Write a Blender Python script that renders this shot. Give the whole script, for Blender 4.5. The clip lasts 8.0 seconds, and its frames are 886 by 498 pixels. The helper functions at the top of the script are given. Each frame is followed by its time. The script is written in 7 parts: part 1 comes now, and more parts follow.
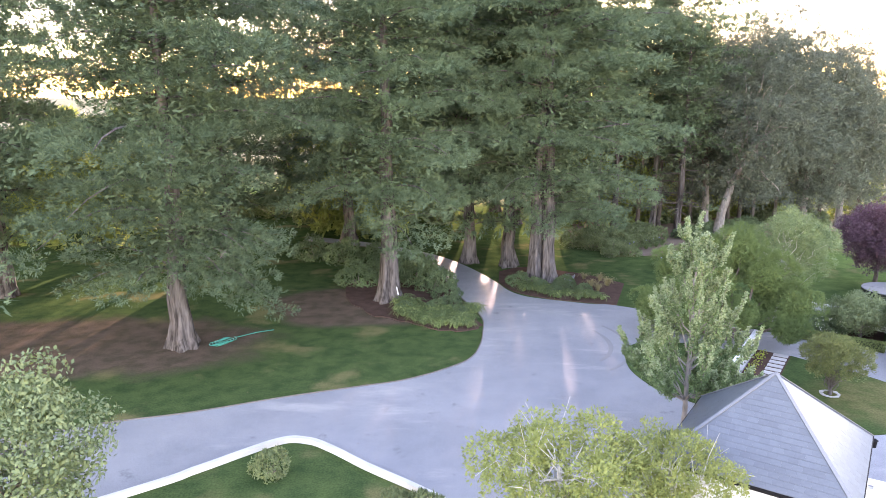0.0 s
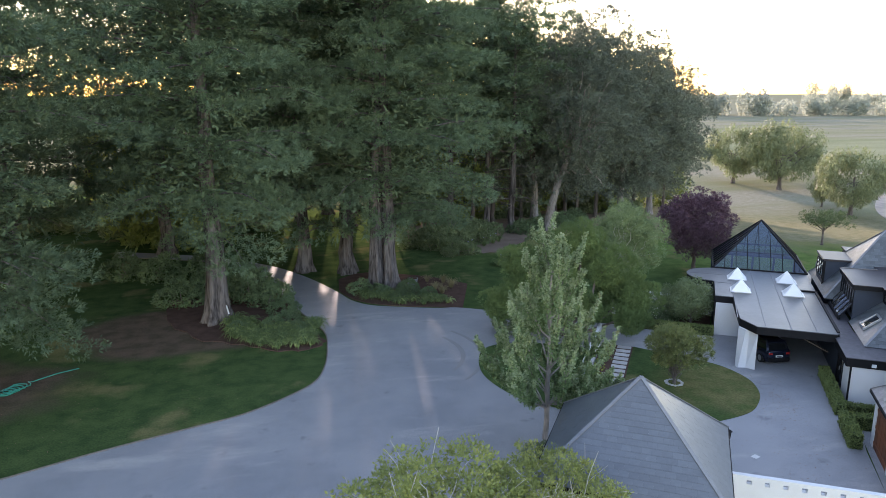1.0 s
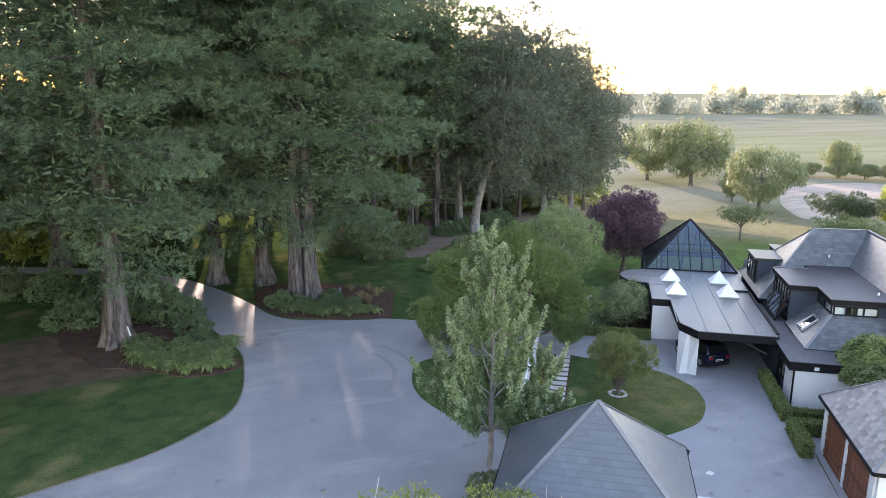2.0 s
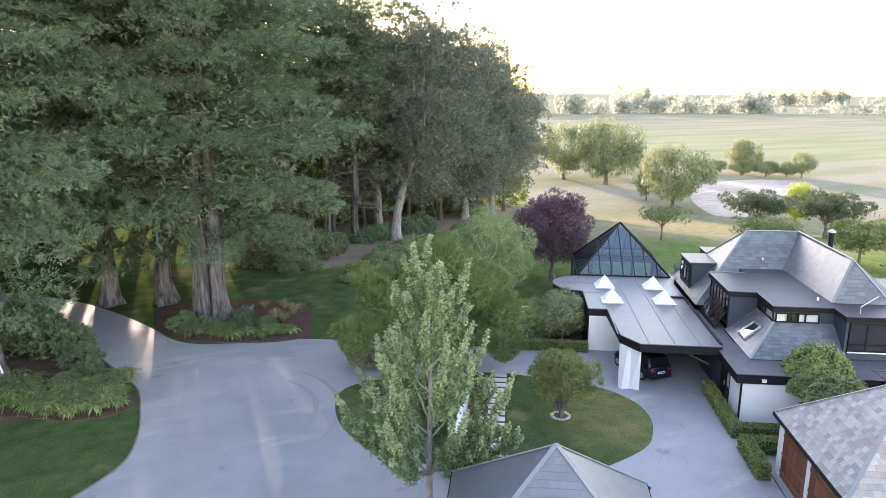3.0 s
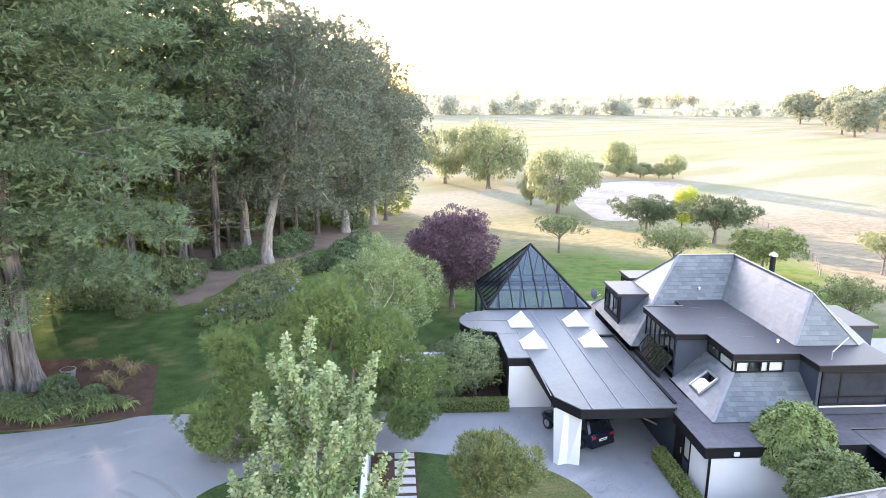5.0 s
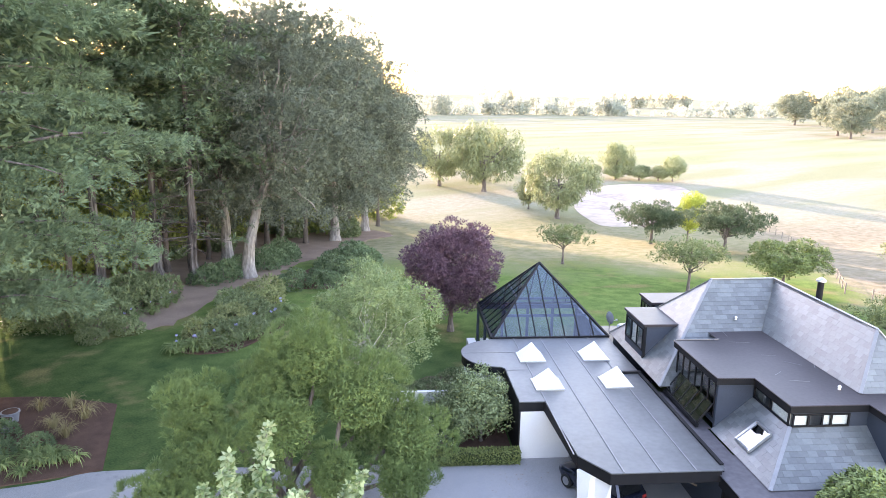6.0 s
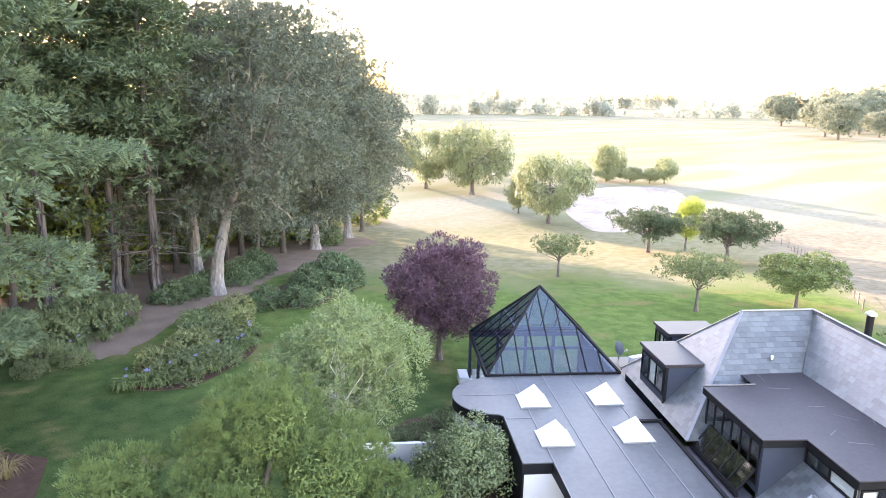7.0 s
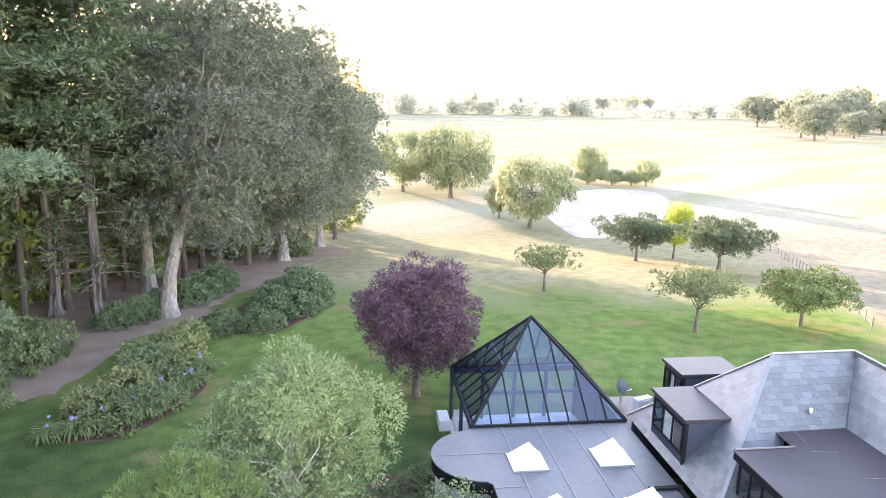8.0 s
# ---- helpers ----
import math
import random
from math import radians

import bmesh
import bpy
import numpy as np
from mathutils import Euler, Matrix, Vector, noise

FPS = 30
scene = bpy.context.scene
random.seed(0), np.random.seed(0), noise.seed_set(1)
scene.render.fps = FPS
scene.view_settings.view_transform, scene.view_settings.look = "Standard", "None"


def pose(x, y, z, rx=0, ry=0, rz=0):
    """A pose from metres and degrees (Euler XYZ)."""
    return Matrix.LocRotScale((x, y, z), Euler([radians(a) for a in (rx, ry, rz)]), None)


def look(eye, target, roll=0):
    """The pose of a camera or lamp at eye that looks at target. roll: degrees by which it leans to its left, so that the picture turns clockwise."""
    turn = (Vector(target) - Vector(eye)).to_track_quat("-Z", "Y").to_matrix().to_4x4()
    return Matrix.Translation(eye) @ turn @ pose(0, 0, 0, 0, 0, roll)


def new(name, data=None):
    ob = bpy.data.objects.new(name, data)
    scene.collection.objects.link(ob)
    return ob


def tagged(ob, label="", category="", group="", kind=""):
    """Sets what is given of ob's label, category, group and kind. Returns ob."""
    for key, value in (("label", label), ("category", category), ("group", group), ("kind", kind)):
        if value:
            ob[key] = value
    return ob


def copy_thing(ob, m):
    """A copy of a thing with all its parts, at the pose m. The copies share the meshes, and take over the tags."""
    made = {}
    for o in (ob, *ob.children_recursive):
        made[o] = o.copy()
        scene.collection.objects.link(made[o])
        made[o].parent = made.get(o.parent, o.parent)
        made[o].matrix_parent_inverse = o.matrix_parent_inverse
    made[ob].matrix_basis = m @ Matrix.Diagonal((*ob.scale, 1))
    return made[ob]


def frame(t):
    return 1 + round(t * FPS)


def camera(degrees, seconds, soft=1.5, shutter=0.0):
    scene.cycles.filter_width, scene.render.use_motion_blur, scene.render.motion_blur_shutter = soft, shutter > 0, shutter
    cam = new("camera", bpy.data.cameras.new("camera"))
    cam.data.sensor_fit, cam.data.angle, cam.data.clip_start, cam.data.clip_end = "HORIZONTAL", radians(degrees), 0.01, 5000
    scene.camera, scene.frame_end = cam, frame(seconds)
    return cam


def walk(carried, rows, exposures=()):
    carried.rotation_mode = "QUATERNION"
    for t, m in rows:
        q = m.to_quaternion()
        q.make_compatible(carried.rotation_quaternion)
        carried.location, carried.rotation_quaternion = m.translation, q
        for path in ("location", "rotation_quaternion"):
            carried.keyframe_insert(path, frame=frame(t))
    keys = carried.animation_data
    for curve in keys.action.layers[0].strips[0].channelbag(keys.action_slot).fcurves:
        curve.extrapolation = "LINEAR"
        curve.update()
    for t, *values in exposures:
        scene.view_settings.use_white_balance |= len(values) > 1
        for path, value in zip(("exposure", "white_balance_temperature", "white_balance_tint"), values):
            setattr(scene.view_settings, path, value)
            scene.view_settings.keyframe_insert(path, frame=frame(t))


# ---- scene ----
cam = camera(64.9, 8.0, soft=0.7)
METRES, EYE, TILT, LEAN, TURN = 40.0, 18.6, -12.6, 0.0, 0.0
ROWS = [
    (0.0, 0.0, 0.0, 0.0, -0.0, 0.0, 0.0),
    (0.5, -0.0086, 0.048, 0.011, -7.35, -0.24, 1.7),
    (1.0, -0.0104, 0.0923, 0.0195, -13.87, -0.58, 3.15),
    (2.5, 0.011, 0.2326, 0.0458, -23.55, -1.4, 4.93),
    (3.0, 0.0284, 0.2849, 0.056, -27.44, -1.74, 5.66),
    (3.5, 0.0511, 0.3395, 0.0676, -29.78, -1.98, 6.0),
    (4.0, 0.0783, 0.3961, 0.0802, -33.19, -2.33, 6.53),
    (4.5, 0.1092, 0.4548, 0.0932, -36.58, -2.71, 7.12),
    (6.0, 0.2268, 0.6326, 0.1341, -38.24, -2.93, 6.9),
    (6.5, 0.2714, 0.6897, 0.1473, -38.87, -3.03, 6.88),
    (7.0, 0.3176, 0.7458, 0.161, -39.36, -3.12, 6.84),
    (7.5, 0.3652, 0.8008, 0.1744, -40.23, -3.23, 6.88),
    (8.0, 0.4133, 0.8549, 0.1872, -41.19, -3.37, 6.92),
]
walk(cam, [(t, pose(0, 0, EYE, TILT, LEAN, TURN) @ pose(METRES * x, METRES * y, METRES * z, 90 + pitch, roll, yaw)) for t, x, y, z, yaw, pitch, roll in ROWS],
     [(0.0, 4.15, 7300, 43), (0.5, 3.35, 6950, 36), (1.0, 2.85, 6750, 30), (2.5, 3.5, 7120, 32), (3.5, 3.83, 7230, 33), (4.5, 4.1, 7250, 34), (6.0, 4.22, 7260, 37), (8.0, 4.36, 7350, 38)])


# ---- world, sun, exposure ----
SUN_AZ, SUN_EL = 7.0, 7.2          # degrees east of +y, degrees above the horizon
world = bpy.data.worlds.new("sky_world")
scene.world = world
world.use_nodes = True
wn = world.node_tree.nodes
sky = wn.new("ShaderNodeTexSky")
sky.sky_type = 'NISHITA'
sky.sun_disc = False
sky.sun_elevation = radians(SUN_EL)
sky.sun_rotation = radians(SUN_AZ)
sky.air_density, sky.dust_density, sky.ozone_density = 1.0, 0.3, 1.0
wn["Background"].inputs[1].default_value = 0.15
world.node_tree.links.new(sky.outputs[0], wn["Background"].inputs[0])
sun_data = bpy.data.lights.new("sun", 'SUN')
sun_data.energy, sun_data.angle, sun_data.color = 2.1, radians(0.8), (1.0, 0.89, 0.74)
sun = new("sun", sun_data)
_sd = Vector((math.sin(radians(SUN_AZ)) * math.cos(radians(SUN_EL)), math.cos(radians(SUN_AZ)) * math.cos(radians(SUN_EL)), math.sin(radians(SUN_EL))))
sun.matrix_world = look(_sd * 300, (0, 0, 0))

# ---- materials ----
def mat(name, col, col2=None, rough=0.8, scale=3.0, fine=40.0, bump=0.2, metal=0.0, spec=0.3, island=0.0, rnd=0.0, coord="Object", dist=0.02, contrast=0.25, grain=None):
    """Two-scale procedural surface: broad blotches and fine grain, with bump; island / rnd vary value per piece."""
    m = bpy.data.materials.new(name)
    m.use_nodes = True
    nt = m.node_tree
    N, L = nt.nodes, nt.links
    b = N["Principled BSDF"]
    col2 = col2 or tuple(c * 0.65 for c in col)
    tc = N.new("ShaderNodeTexCoord")
    n1 = N.new("ShaderNodeTexNoise"); n1.inputs["Scale"].default_value = scale; n1.inputs["Detail"].default_value = 5
    n2 = N.new("ShaderNodeTexNoise"); n2.inputs["Scale"].default_value = fine; n2.inputs["Detail"].default_value = 4
    src = tc.outputs["Object"]
    if coord == "World":
        g = N.new("ShaderNodeNewGeometry"); src = g.outputs["Position"]
    if grain:
        mp = N.new("ShaderNodeMapping"); mp.inputs["Scale"].default_value = grain
        L.new(src, mp.inputs["Vector"]); src = mp.outputs[0]
    L.new(src, n1.inputs["Vector"]); L.new(src, n2.inputs["Vector"])
    r = N.new("ShaderNodeValToRGB")
    r.color_ramp.elements[0].position, r.color_ramp.elements[1].position = 0.5 - contrast, 0.5 + contrast
    r.color_ramp.elements[0].color, r.color_ramp.elements[1].color = (*col2, 1), (*col, 1)
    add = N.new("ShaderNodeMath"); add.operation = 'MULTIPLY_ADD'; add.inputs[1].default_value = 0.45
    mul = N.new("ShaderNodeMath"); mul.operation = 'MULTIPLY'; mul.inputs[1].default_value = 0.55
    L.new(n1.outputs[0], mul.inputs[0]); L.new(n2.outputs[0], add.inputs[0]); L.new(mul.outputs[0], add.inputs[2])
    L.new(add.outputs[0], r.inputs[0])
    out = r.outputs[0]
    if island or rnd:
        if island:
            g2 = N.new("ShaderNodeNewGeometry"); rv = g2.outputs["Random Per Island"]; amt = island
        else:
            g2 = N.new("ShaderNodeObjectInfo"); rv = g2.outputs["Random"]; amt = rnd
        mr = N.new("ShaderNodeMapRange"); mr.inputs["To Min"].default_value = 1 - amt; mr.inputs["To Max"].default_value = 1 + amt
        L.new(rv, mr.inputs["Value"])
        hs = N.new("ShaderNodeHueSaturation"); L.new(mr.outputs[0], hs.inputs["Value"]); L.new(out, hs.inputs["Color"])
        out = hs.outputs[0]
    L.new(out, b.inputs["Base Color"])
    b.inputs["Roughness"].default_value, b.inputs["Metallic"].default_value = rough, metal
    b.inputs["Specular IOR Level"].default_value = spec
    if bump:
        bp = N.new("ShaderNodeBump"); bp.inputs["Strength"].default_value = bump; bp.inputs["Distance"].default_value = dist
        L.new(add.outputs[0], bp.inputs["Height"]); L.new(bp.outputs[0], b.inputs["Normal"])
    return m


def leaf_mat(name, col, col2, trans=0.3, rough=0.55, vary=0.35, spec=0.3, speckle=0.6):
    """Foliage: per-leaf variation in value and hue, some light through the leaf."""
    m = bpy.data.materials.new(name)
    m.use_nodes = True
    nt = m.node_tree
    N, L = nt.nodes, nt.links
    b = N["Principled BSDF"]
    g = N.new("ShaderNodeNewGeometry")
    tc = N.new("ShaderNodeTexCoord")
    n1 = N.new("ShaderNodeTexNoise"); n1.inputs["Scale"].default_value = 0.7; n1.inputs["Detail"].default_value = 3
    L.new(tc.outputs["Object"], n1.inputs["Vector"])
    mx = N.new("ShaderNodeMix"); mx.data_type = 'RGBA'
    ma = N.new("ShaderNodeMath"); ma.operation = 'MULTIPLY_ADD'; ma.inputs[1].default_value = speckle
    sb = N.new("ShaderNodeMath"); sb.operation = 'SUBTRACT'; sb.inputs[1].default_value = speckle / 2 - 0.05
    L.new(n1.outputs[0], sb.inputs[0])
    L.new(g.outputs["Random Per Island"], ma.inputs[0]); L.new(sb.outputs[0], ma.inputs[2])
    L.new(ma.outputs[0], mx.inputs[0])
    mx.inputs[6].default_value, mx.inputs[7].default_value = (*col2, 1), (*col, 1)
    oi = N.new("ShaderNodeObjectInfo")
    mr = N.new("ShaderNodeMapRange"); mr.inputs["To Min"].default_value = 1 - vary * 0.4; mr.inputs["To Max"].default_value = 1 + vary * 0.4
    L.new(oi.outputs["Random"], mr.inputs["Value"])
    hs = N.new("ShaderNodeHueSaturation"); L.new(mr.outputs[0], hs.inputs["Value"]); L.new(mx.outputs[2], hs.inputs["Color"])
    L.new(hs.outputs[0], b.inputs["Base Color"])
    b.inputs["Roughness"].default_value = rough
    b.inputs["Specular IOR Level"].default_value = spec
    t = N.new("ShaderNodeBsdfTranslucent")
    L.new(hs.outputs[0], t.inputs["Color"])
    mix = N.new("ShaderNodeMixShader"); mix.inputs[0].default_value = trans
    L.new(b.outputs[0], mix.inputs[1]); L.new(t.outputs[0], mix.inputs[2])
    L.new(mix.outputs[0], N["Material Output"].inputs["Surface"])
    return m


def glass_mat(name, tint=(0.95, 0.97, 0.97), rough=0.02, gloss=0.09):
    """Thin window glass: clear, with a sheen that grows at a slant."""
    m = bpy.data.materials.new(name)
    m.use_nodes = True
    N, L = m.node_tree.nodes, m.node_tree.links
    tr = N.new("ShaderNodeBsdfTransparent"); tr.inputs[0].default_value = (*tint, 1)
    gl = N.new("ShaderNodeBsdfGlossy"); gl.inputs["Roughness"].default_value = rough
    lw = N.new("ShaderNodeLayerWeight"); lw.inputs[0].default_value = 0.5
    pw = N.new("ShaderNodeMath"); pw.operation = 'POWER'; pw.inputs[1].default_value = 4.0
    ma = N.new("ShaderNodeMath"); ma.operation = 'MULTIPLY_ADD'; ma.inputs[1].default_value = 0.85; ma.inputs[2].default_value = gloss / 2
    mix = N.new("ShaderNodeMixShader")
    L.new(lw.outputs["Facing"], pw.inputs[0]); L.new(pw.outputs[0], ma.inputs[0]); L.new(ma.outputs[0], mix.inputs[0])
    L.new(tr.outputs[0], mix.inputs[1]); L.new(gl.outputs[0], mix.inputs[2])
    L.new(mix.outputs[0], N["Material Output"].inputs["Surface"])
    return m


def ground_mat():
    """Green garden lawn, tree shade put into its darker front, that turns dry and tan down the slope, pale pasture
    beyond.
    """
    m = bpy.data.materials.new("garden_grass")
    m.use_nodes = True
    N, L = m.node_tree.nodes, m.node_tree.links
    b = N["Principled BSDF"]
    g = N.new("ShaderNodeNewGeometry")
    def noise_node(scale, detail=5):
        n = N.new("ShaderNodeTexNoise"); n.inputs["Scale"].default_value = scale; n.inputs["Detail"].default_value = detail
        L.new(g.outputs["Position"], n.inputs["Vector"]); return n
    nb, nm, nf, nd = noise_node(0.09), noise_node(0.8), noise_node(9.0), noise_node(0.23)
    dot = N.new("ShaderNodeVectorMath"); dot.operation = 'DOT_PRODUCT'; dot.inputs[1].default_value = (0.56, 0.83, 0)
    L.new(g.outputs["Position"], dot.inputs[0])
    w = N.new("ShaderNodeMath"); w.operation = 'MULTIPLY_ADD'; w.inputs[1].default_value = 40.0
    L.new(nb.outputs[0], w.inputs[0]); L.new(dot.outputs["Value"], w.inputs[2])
    def rng(src, a, c):
        r = N.new("ShaderNodeMapRange"); r.interpolation_type = 'SMOOTHSTEP'
        r.inputs["From Min"].default_value, r.inputs["From Max"].default_value = a, c
        L.new(src, r.inputs["Value"]); return r.outputs[0]
    def mixc(f, a, c):
        x = N.new("ShaderNodeMix"); x.data_type = 'RGBA'
        L.new(f, x.inputs[0])
        for s, v in ((6, a), (7, c)):
            if isinstance(v, tuple): x.inputs[s].default_value = (*v, 1)
            else: L.new(v, x.inputs[s])
        return x.outputs[2]
    # front grass is darker: the conifers' shade is put into its colour
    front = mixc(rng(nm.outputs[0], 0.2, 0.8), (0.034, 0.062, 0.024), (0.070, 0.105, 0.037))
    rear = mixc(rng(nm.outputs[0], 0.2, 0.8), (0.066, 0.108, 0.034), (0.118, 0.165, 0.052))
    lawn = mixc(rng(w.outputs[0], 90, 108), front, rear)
    lawn = mixc(rng(nd.outputs[0], 0.54, 0.70), lawn, (0.150, 0.138, 0.062))
    dry = mixc(rng(nm.outputs[0], 0.3, 0.7), (0.215, 0.195, 0.125), (0.155, 0.15, 0.085))
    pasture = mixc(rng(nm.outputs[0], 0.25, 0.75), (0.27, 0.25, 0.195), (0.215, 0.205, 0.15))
    mp = N.new("ShaderNodeMapping"); mp.inputs["Scale"].default_value = (0.012, 0.075, 1.0); mp.inputs["Rotation"].default_value = (0, 0, 0.55)
    L.new(g.outputs["Position"], mp.inputs["Vector"])
    st = N.new("ShaderNodeTexNoise"); st.inputs["Scale"].default_value = 1.0; st.inputs["Detail"].default_value = 6
    L.new(mp.outputs[0], st.inputs["Vector"])
    pasture = mixc(rng(st.outputs[0], 0.40, 0.62), pasture, (0.195, 0.198, 0.125))
    # beyond the fence the grass is dry and tan
    d2 = N.new("ShaderNodeVectorMath"); d2.operation = 'DOT_PRODUCT'; d2.inputs[1].default_value = (0.59, -0.81, 0)
    L.new(g.outputs["Position"], d2.inputs[0])
    w2 = N.new("ShaderNodeMath"); w2.operation = 'MULTIPLY_ADD'; w2.inputs[1].default_value = 8.0
    L.new(nd.outputs[0], w2.inputs[0]); L.new(d2.outputs["Value"], w2.inputs[2])
    sx = N.new("ShaderNodeSeparateXYZ"); L.new(g.outputs["Position"], sx.inputs[0])
    side = N.new("ShaderNodeMath"); side.operation = 'MULTIPLY'
    L.new(rng(w2.outputs[0], 8, 15), side.inputs[0]); L.new(rng(sx.outputs[0], 60, 72), side.inputs[1])
    c1 = mixc(rng(w.outputs[0], 114, 138), lawn, dry)
    c1 = mixc(side.outputs[0], c1, mixc(rng(nm.outputs[0], 0.3, 0.7), (0.24, 0.205, 0.155), (0.165, 0.145, 0.10)))
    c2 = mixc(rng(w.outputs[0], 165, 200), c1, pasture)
    # the oval lawn has browned off on its open side
    def spot_mask(cx, cy, r):
        dv = N.new("ShaderNodeVectorMath"); dv.operation = 'DISTANCE'; dv.inputs[1].default_value = (cx, cy, 0)
        L.new(g.outputs["Position"], dv.inputs[0])
        wob = N.new("ShaderNodeMath"); wob.operation = 'MULTIPLY_ADD'; wob.inputs[1].default_value = -r * 1.1
        L.new(nd.outputs[0], wob.inputs[0]); L.new(dv.outputs["Value"], wob.inputs[2])
        k = N.new("ShaderNodeMath"); k.operation = 'SUBTRACT'; k.inputs[0].default_value = 1.0
        L.new(rng(wob.outputs[0], 0.0, r * 0.7), k.inputs[1]); return k.outputs[0]
    c2 = mixc(spot_mask(27.0, 39.6, 4.0), c2, mixc(rng(nm.outputs[0], 0.3, 0.7), (0.15, 0.138, 0.06), (0.085, 0.105, 0.038)))
    # a greener belt across the far pasture
    def belt(a, b, c, d):
        k = N.new("ShaderNodeMath"); k.operation = 'SUBTRACT'
        L.new(rng(w.outputs[0], a, b), k.inputs[0]); L.new(rng(w.outputs[0], c, d), k.inputs[1]); return k.outputs[0]
    c2 = mixc(belt(285, 330, 440, 480), c2, mixc(rng(st.outputs[0], 0.35, 0.65), (0.235, 0.24, 0.155), (0.19, 0.20, 0.12)))
    # needle litter thins out into the lawn under the front conifers
    for cx, cy, rx, ry in ((-27, 50, 14, 6.5), (-7.5, 60.0, 8.5, 6.0)):
        dv = N.new("ShaderNodeVectorMath"); dv.operation = 'SUBTRACT'; dv.inputs[1].default_value = (cx, cy, 0)
        L.new(g.outputs["Position"], dv.inputs[0])
        sc = N.new("ShaderNodeVectorMath"); sc.operation = 'MULTIPLY'; sc.inputs[1].default_value = (1 / rx, 1 / ry, 0)
        L.new(dv.outputs[0], sc.inputs[0])
        ln_ = N.new("ShaderNodeVectorMath"); ln_.operation = 'LENGTH'; L.new(sc.outputs[0], ln_.inputs[0])
        wob = N.new("ShaderNodeMath"); wob.operation = 'MULTIPLY_ADD'; wob.inputs[1].default_value = 0.7
        L.new(nd.outputs[0], wob.inputs[0]); L.new(ln_.outputs["Value"], wob.inputs[2])
        inv = N.new("ShaderNodeMath"); inv.operation = 'SUBTRACT'; inv.inputs[0].default_value = 1.0
        L.new(rng(wob.outputs[0], 1.15, 1.5), inv.inputs[1])
        c2 = mixc(inv.outputs[0], c2, mixc(rng(nm.outputs[0], 0.3, 0.7), (0.135, 0.095, 0.07), (0.085, 0.068, 0.045)))
    fine = mixc(rng(nf.outputs[0], 0.3, 0.7), (0.72, 0.72, 0.72), (1.15, 1.15, 1.1))
    x = N.new("ShaderNodeMix"); x.data_type = 'RGBA'; x.blend_type = 'MULTIPLY'; x.inputs[0].default_value = 0.8
    L.new(c2, x.inputs[6]); L.new(fine, x.inputs[7])
    L.new(x.outputs[2], b.inputs["Base Color"])
    b.inputs["Roughness"].default_value, b.inputs["Specular IOR Level"].default_value = 1.0, 0.0
    bp = N.new("ShaderNodeBump"); bp.inputs["Strength"].default_value = 0.6; bp.inputs["Distance"].default_value = 0.05
    L.new(nf.outputs[0], bp.inputs["Height"]); L.new(bp.outputs[0], b.inputs["Normal"])
    return m


def drive_mat():
    """Chip seal: blue-grey chips, paler worn swathes, darker damp stains and fine speckle."""
    m = bpy.data.materials.new("grey_chip_drive")
    m.use_nodes = True
    N, L = m.node_tree.nodes, m.node_tree.links
    b = N["Principled BSDF"]
    g = N.new("ShaderNodeNewGeometry")
    def tex(scale, detail=5, rot=0.0, stretch=(1, 1, 1)):
        mp = N.new("ShaderNodeMapping"); mp.inputs["Scale"].default_value = stretch; mp.inputs["Rotation"].default_value = (0, 0, rot)
        L.new(g.outputs["Position"], mp.inputs["Vector"])
        n = N.new("ShaderNodeTexNoise"); n.inputs["Scale"].default_value = scale; n.inputs["Detail"].default_value = detail; n.inputs["Roughness"].default_value = 0.62
        L.new(mp.outputs[0], n.inputs["Vector"]); return n.outputs[0]
    def rng(src, a, c):
        r = N.new("ShaderNodeMapRange"); r.interpolation_type = 'SMOOTHSTEP'
        r.inputs["From Min"].default_value, r.inputs["From Max"].default_value = a, c
        L.new(src, r.inputs["Value"]); return r.outputs[0]
    def mixc(f, a, c):
        x = N.new("ShaderNodeMix"); x.data_type = 'RGBA'; L.new(f, x.inputs[0])
        for k, v in ((6, a), (7, c)):
            if isinstance(v, tuple): x.inputs[k].default_value = (*v, 1)
            else: L.new(v, x.inputs[k])
        return x.outputs[2]
    c = mixc(rng(tex(0.16), 0.3, 0.7), (0.20, 0.205, 0.215), (0.265, 0.265, 0.27))
    c = mixc(rng(tex(0.35, 6, 0.9, (0.35, 1.3, 1)), 0.53, 0.72), c, (0.325, 0.315, 0.305))
    c = mixc(rng(tex(0.55, 6), 0.60, 0.74), c, (0.15, 0.15, 0.158))
    fine = tex(26.0, 3)
    x = N.new("ShaderNodeMix"); x.data_type = 'RGBA'; x.blend_type = 'MULTIPLY'; x.inputs[0].default_value = 1.0
    L.new(c, x.inputs[6]); L.new(mixc(rng(fine, 0.3, 0.7), (0.80, 0.80, 0.80), (1.18, 1.18, 1.18)), x.inputs[7])
    L.new(x.outputs[2], b.inputs["Base Color"])
    rr = N.new("ShaderNodeMapRange"); rr.inputs["To Min"].default_value = 0.5; rr.inputs["To Max"].default_value = 0.85
    L.new(tex(0.5, 4), rr.inputs["Value"]); L.new(rr.outputs[0], b.inputs["Roughness"])
    b.inputs["Specular IOR Level"].default_value = 0.35
    bp = N.new("ShaderNodeBump"); bp.inputs["Strength"].default_value = 0.4; bp.inputs["Distance"].default_value = 0.02
    L.new(fine, bp.inputs["Height"]); L.new(bp.outputs[0], b.inputs["Normal"])
    return m


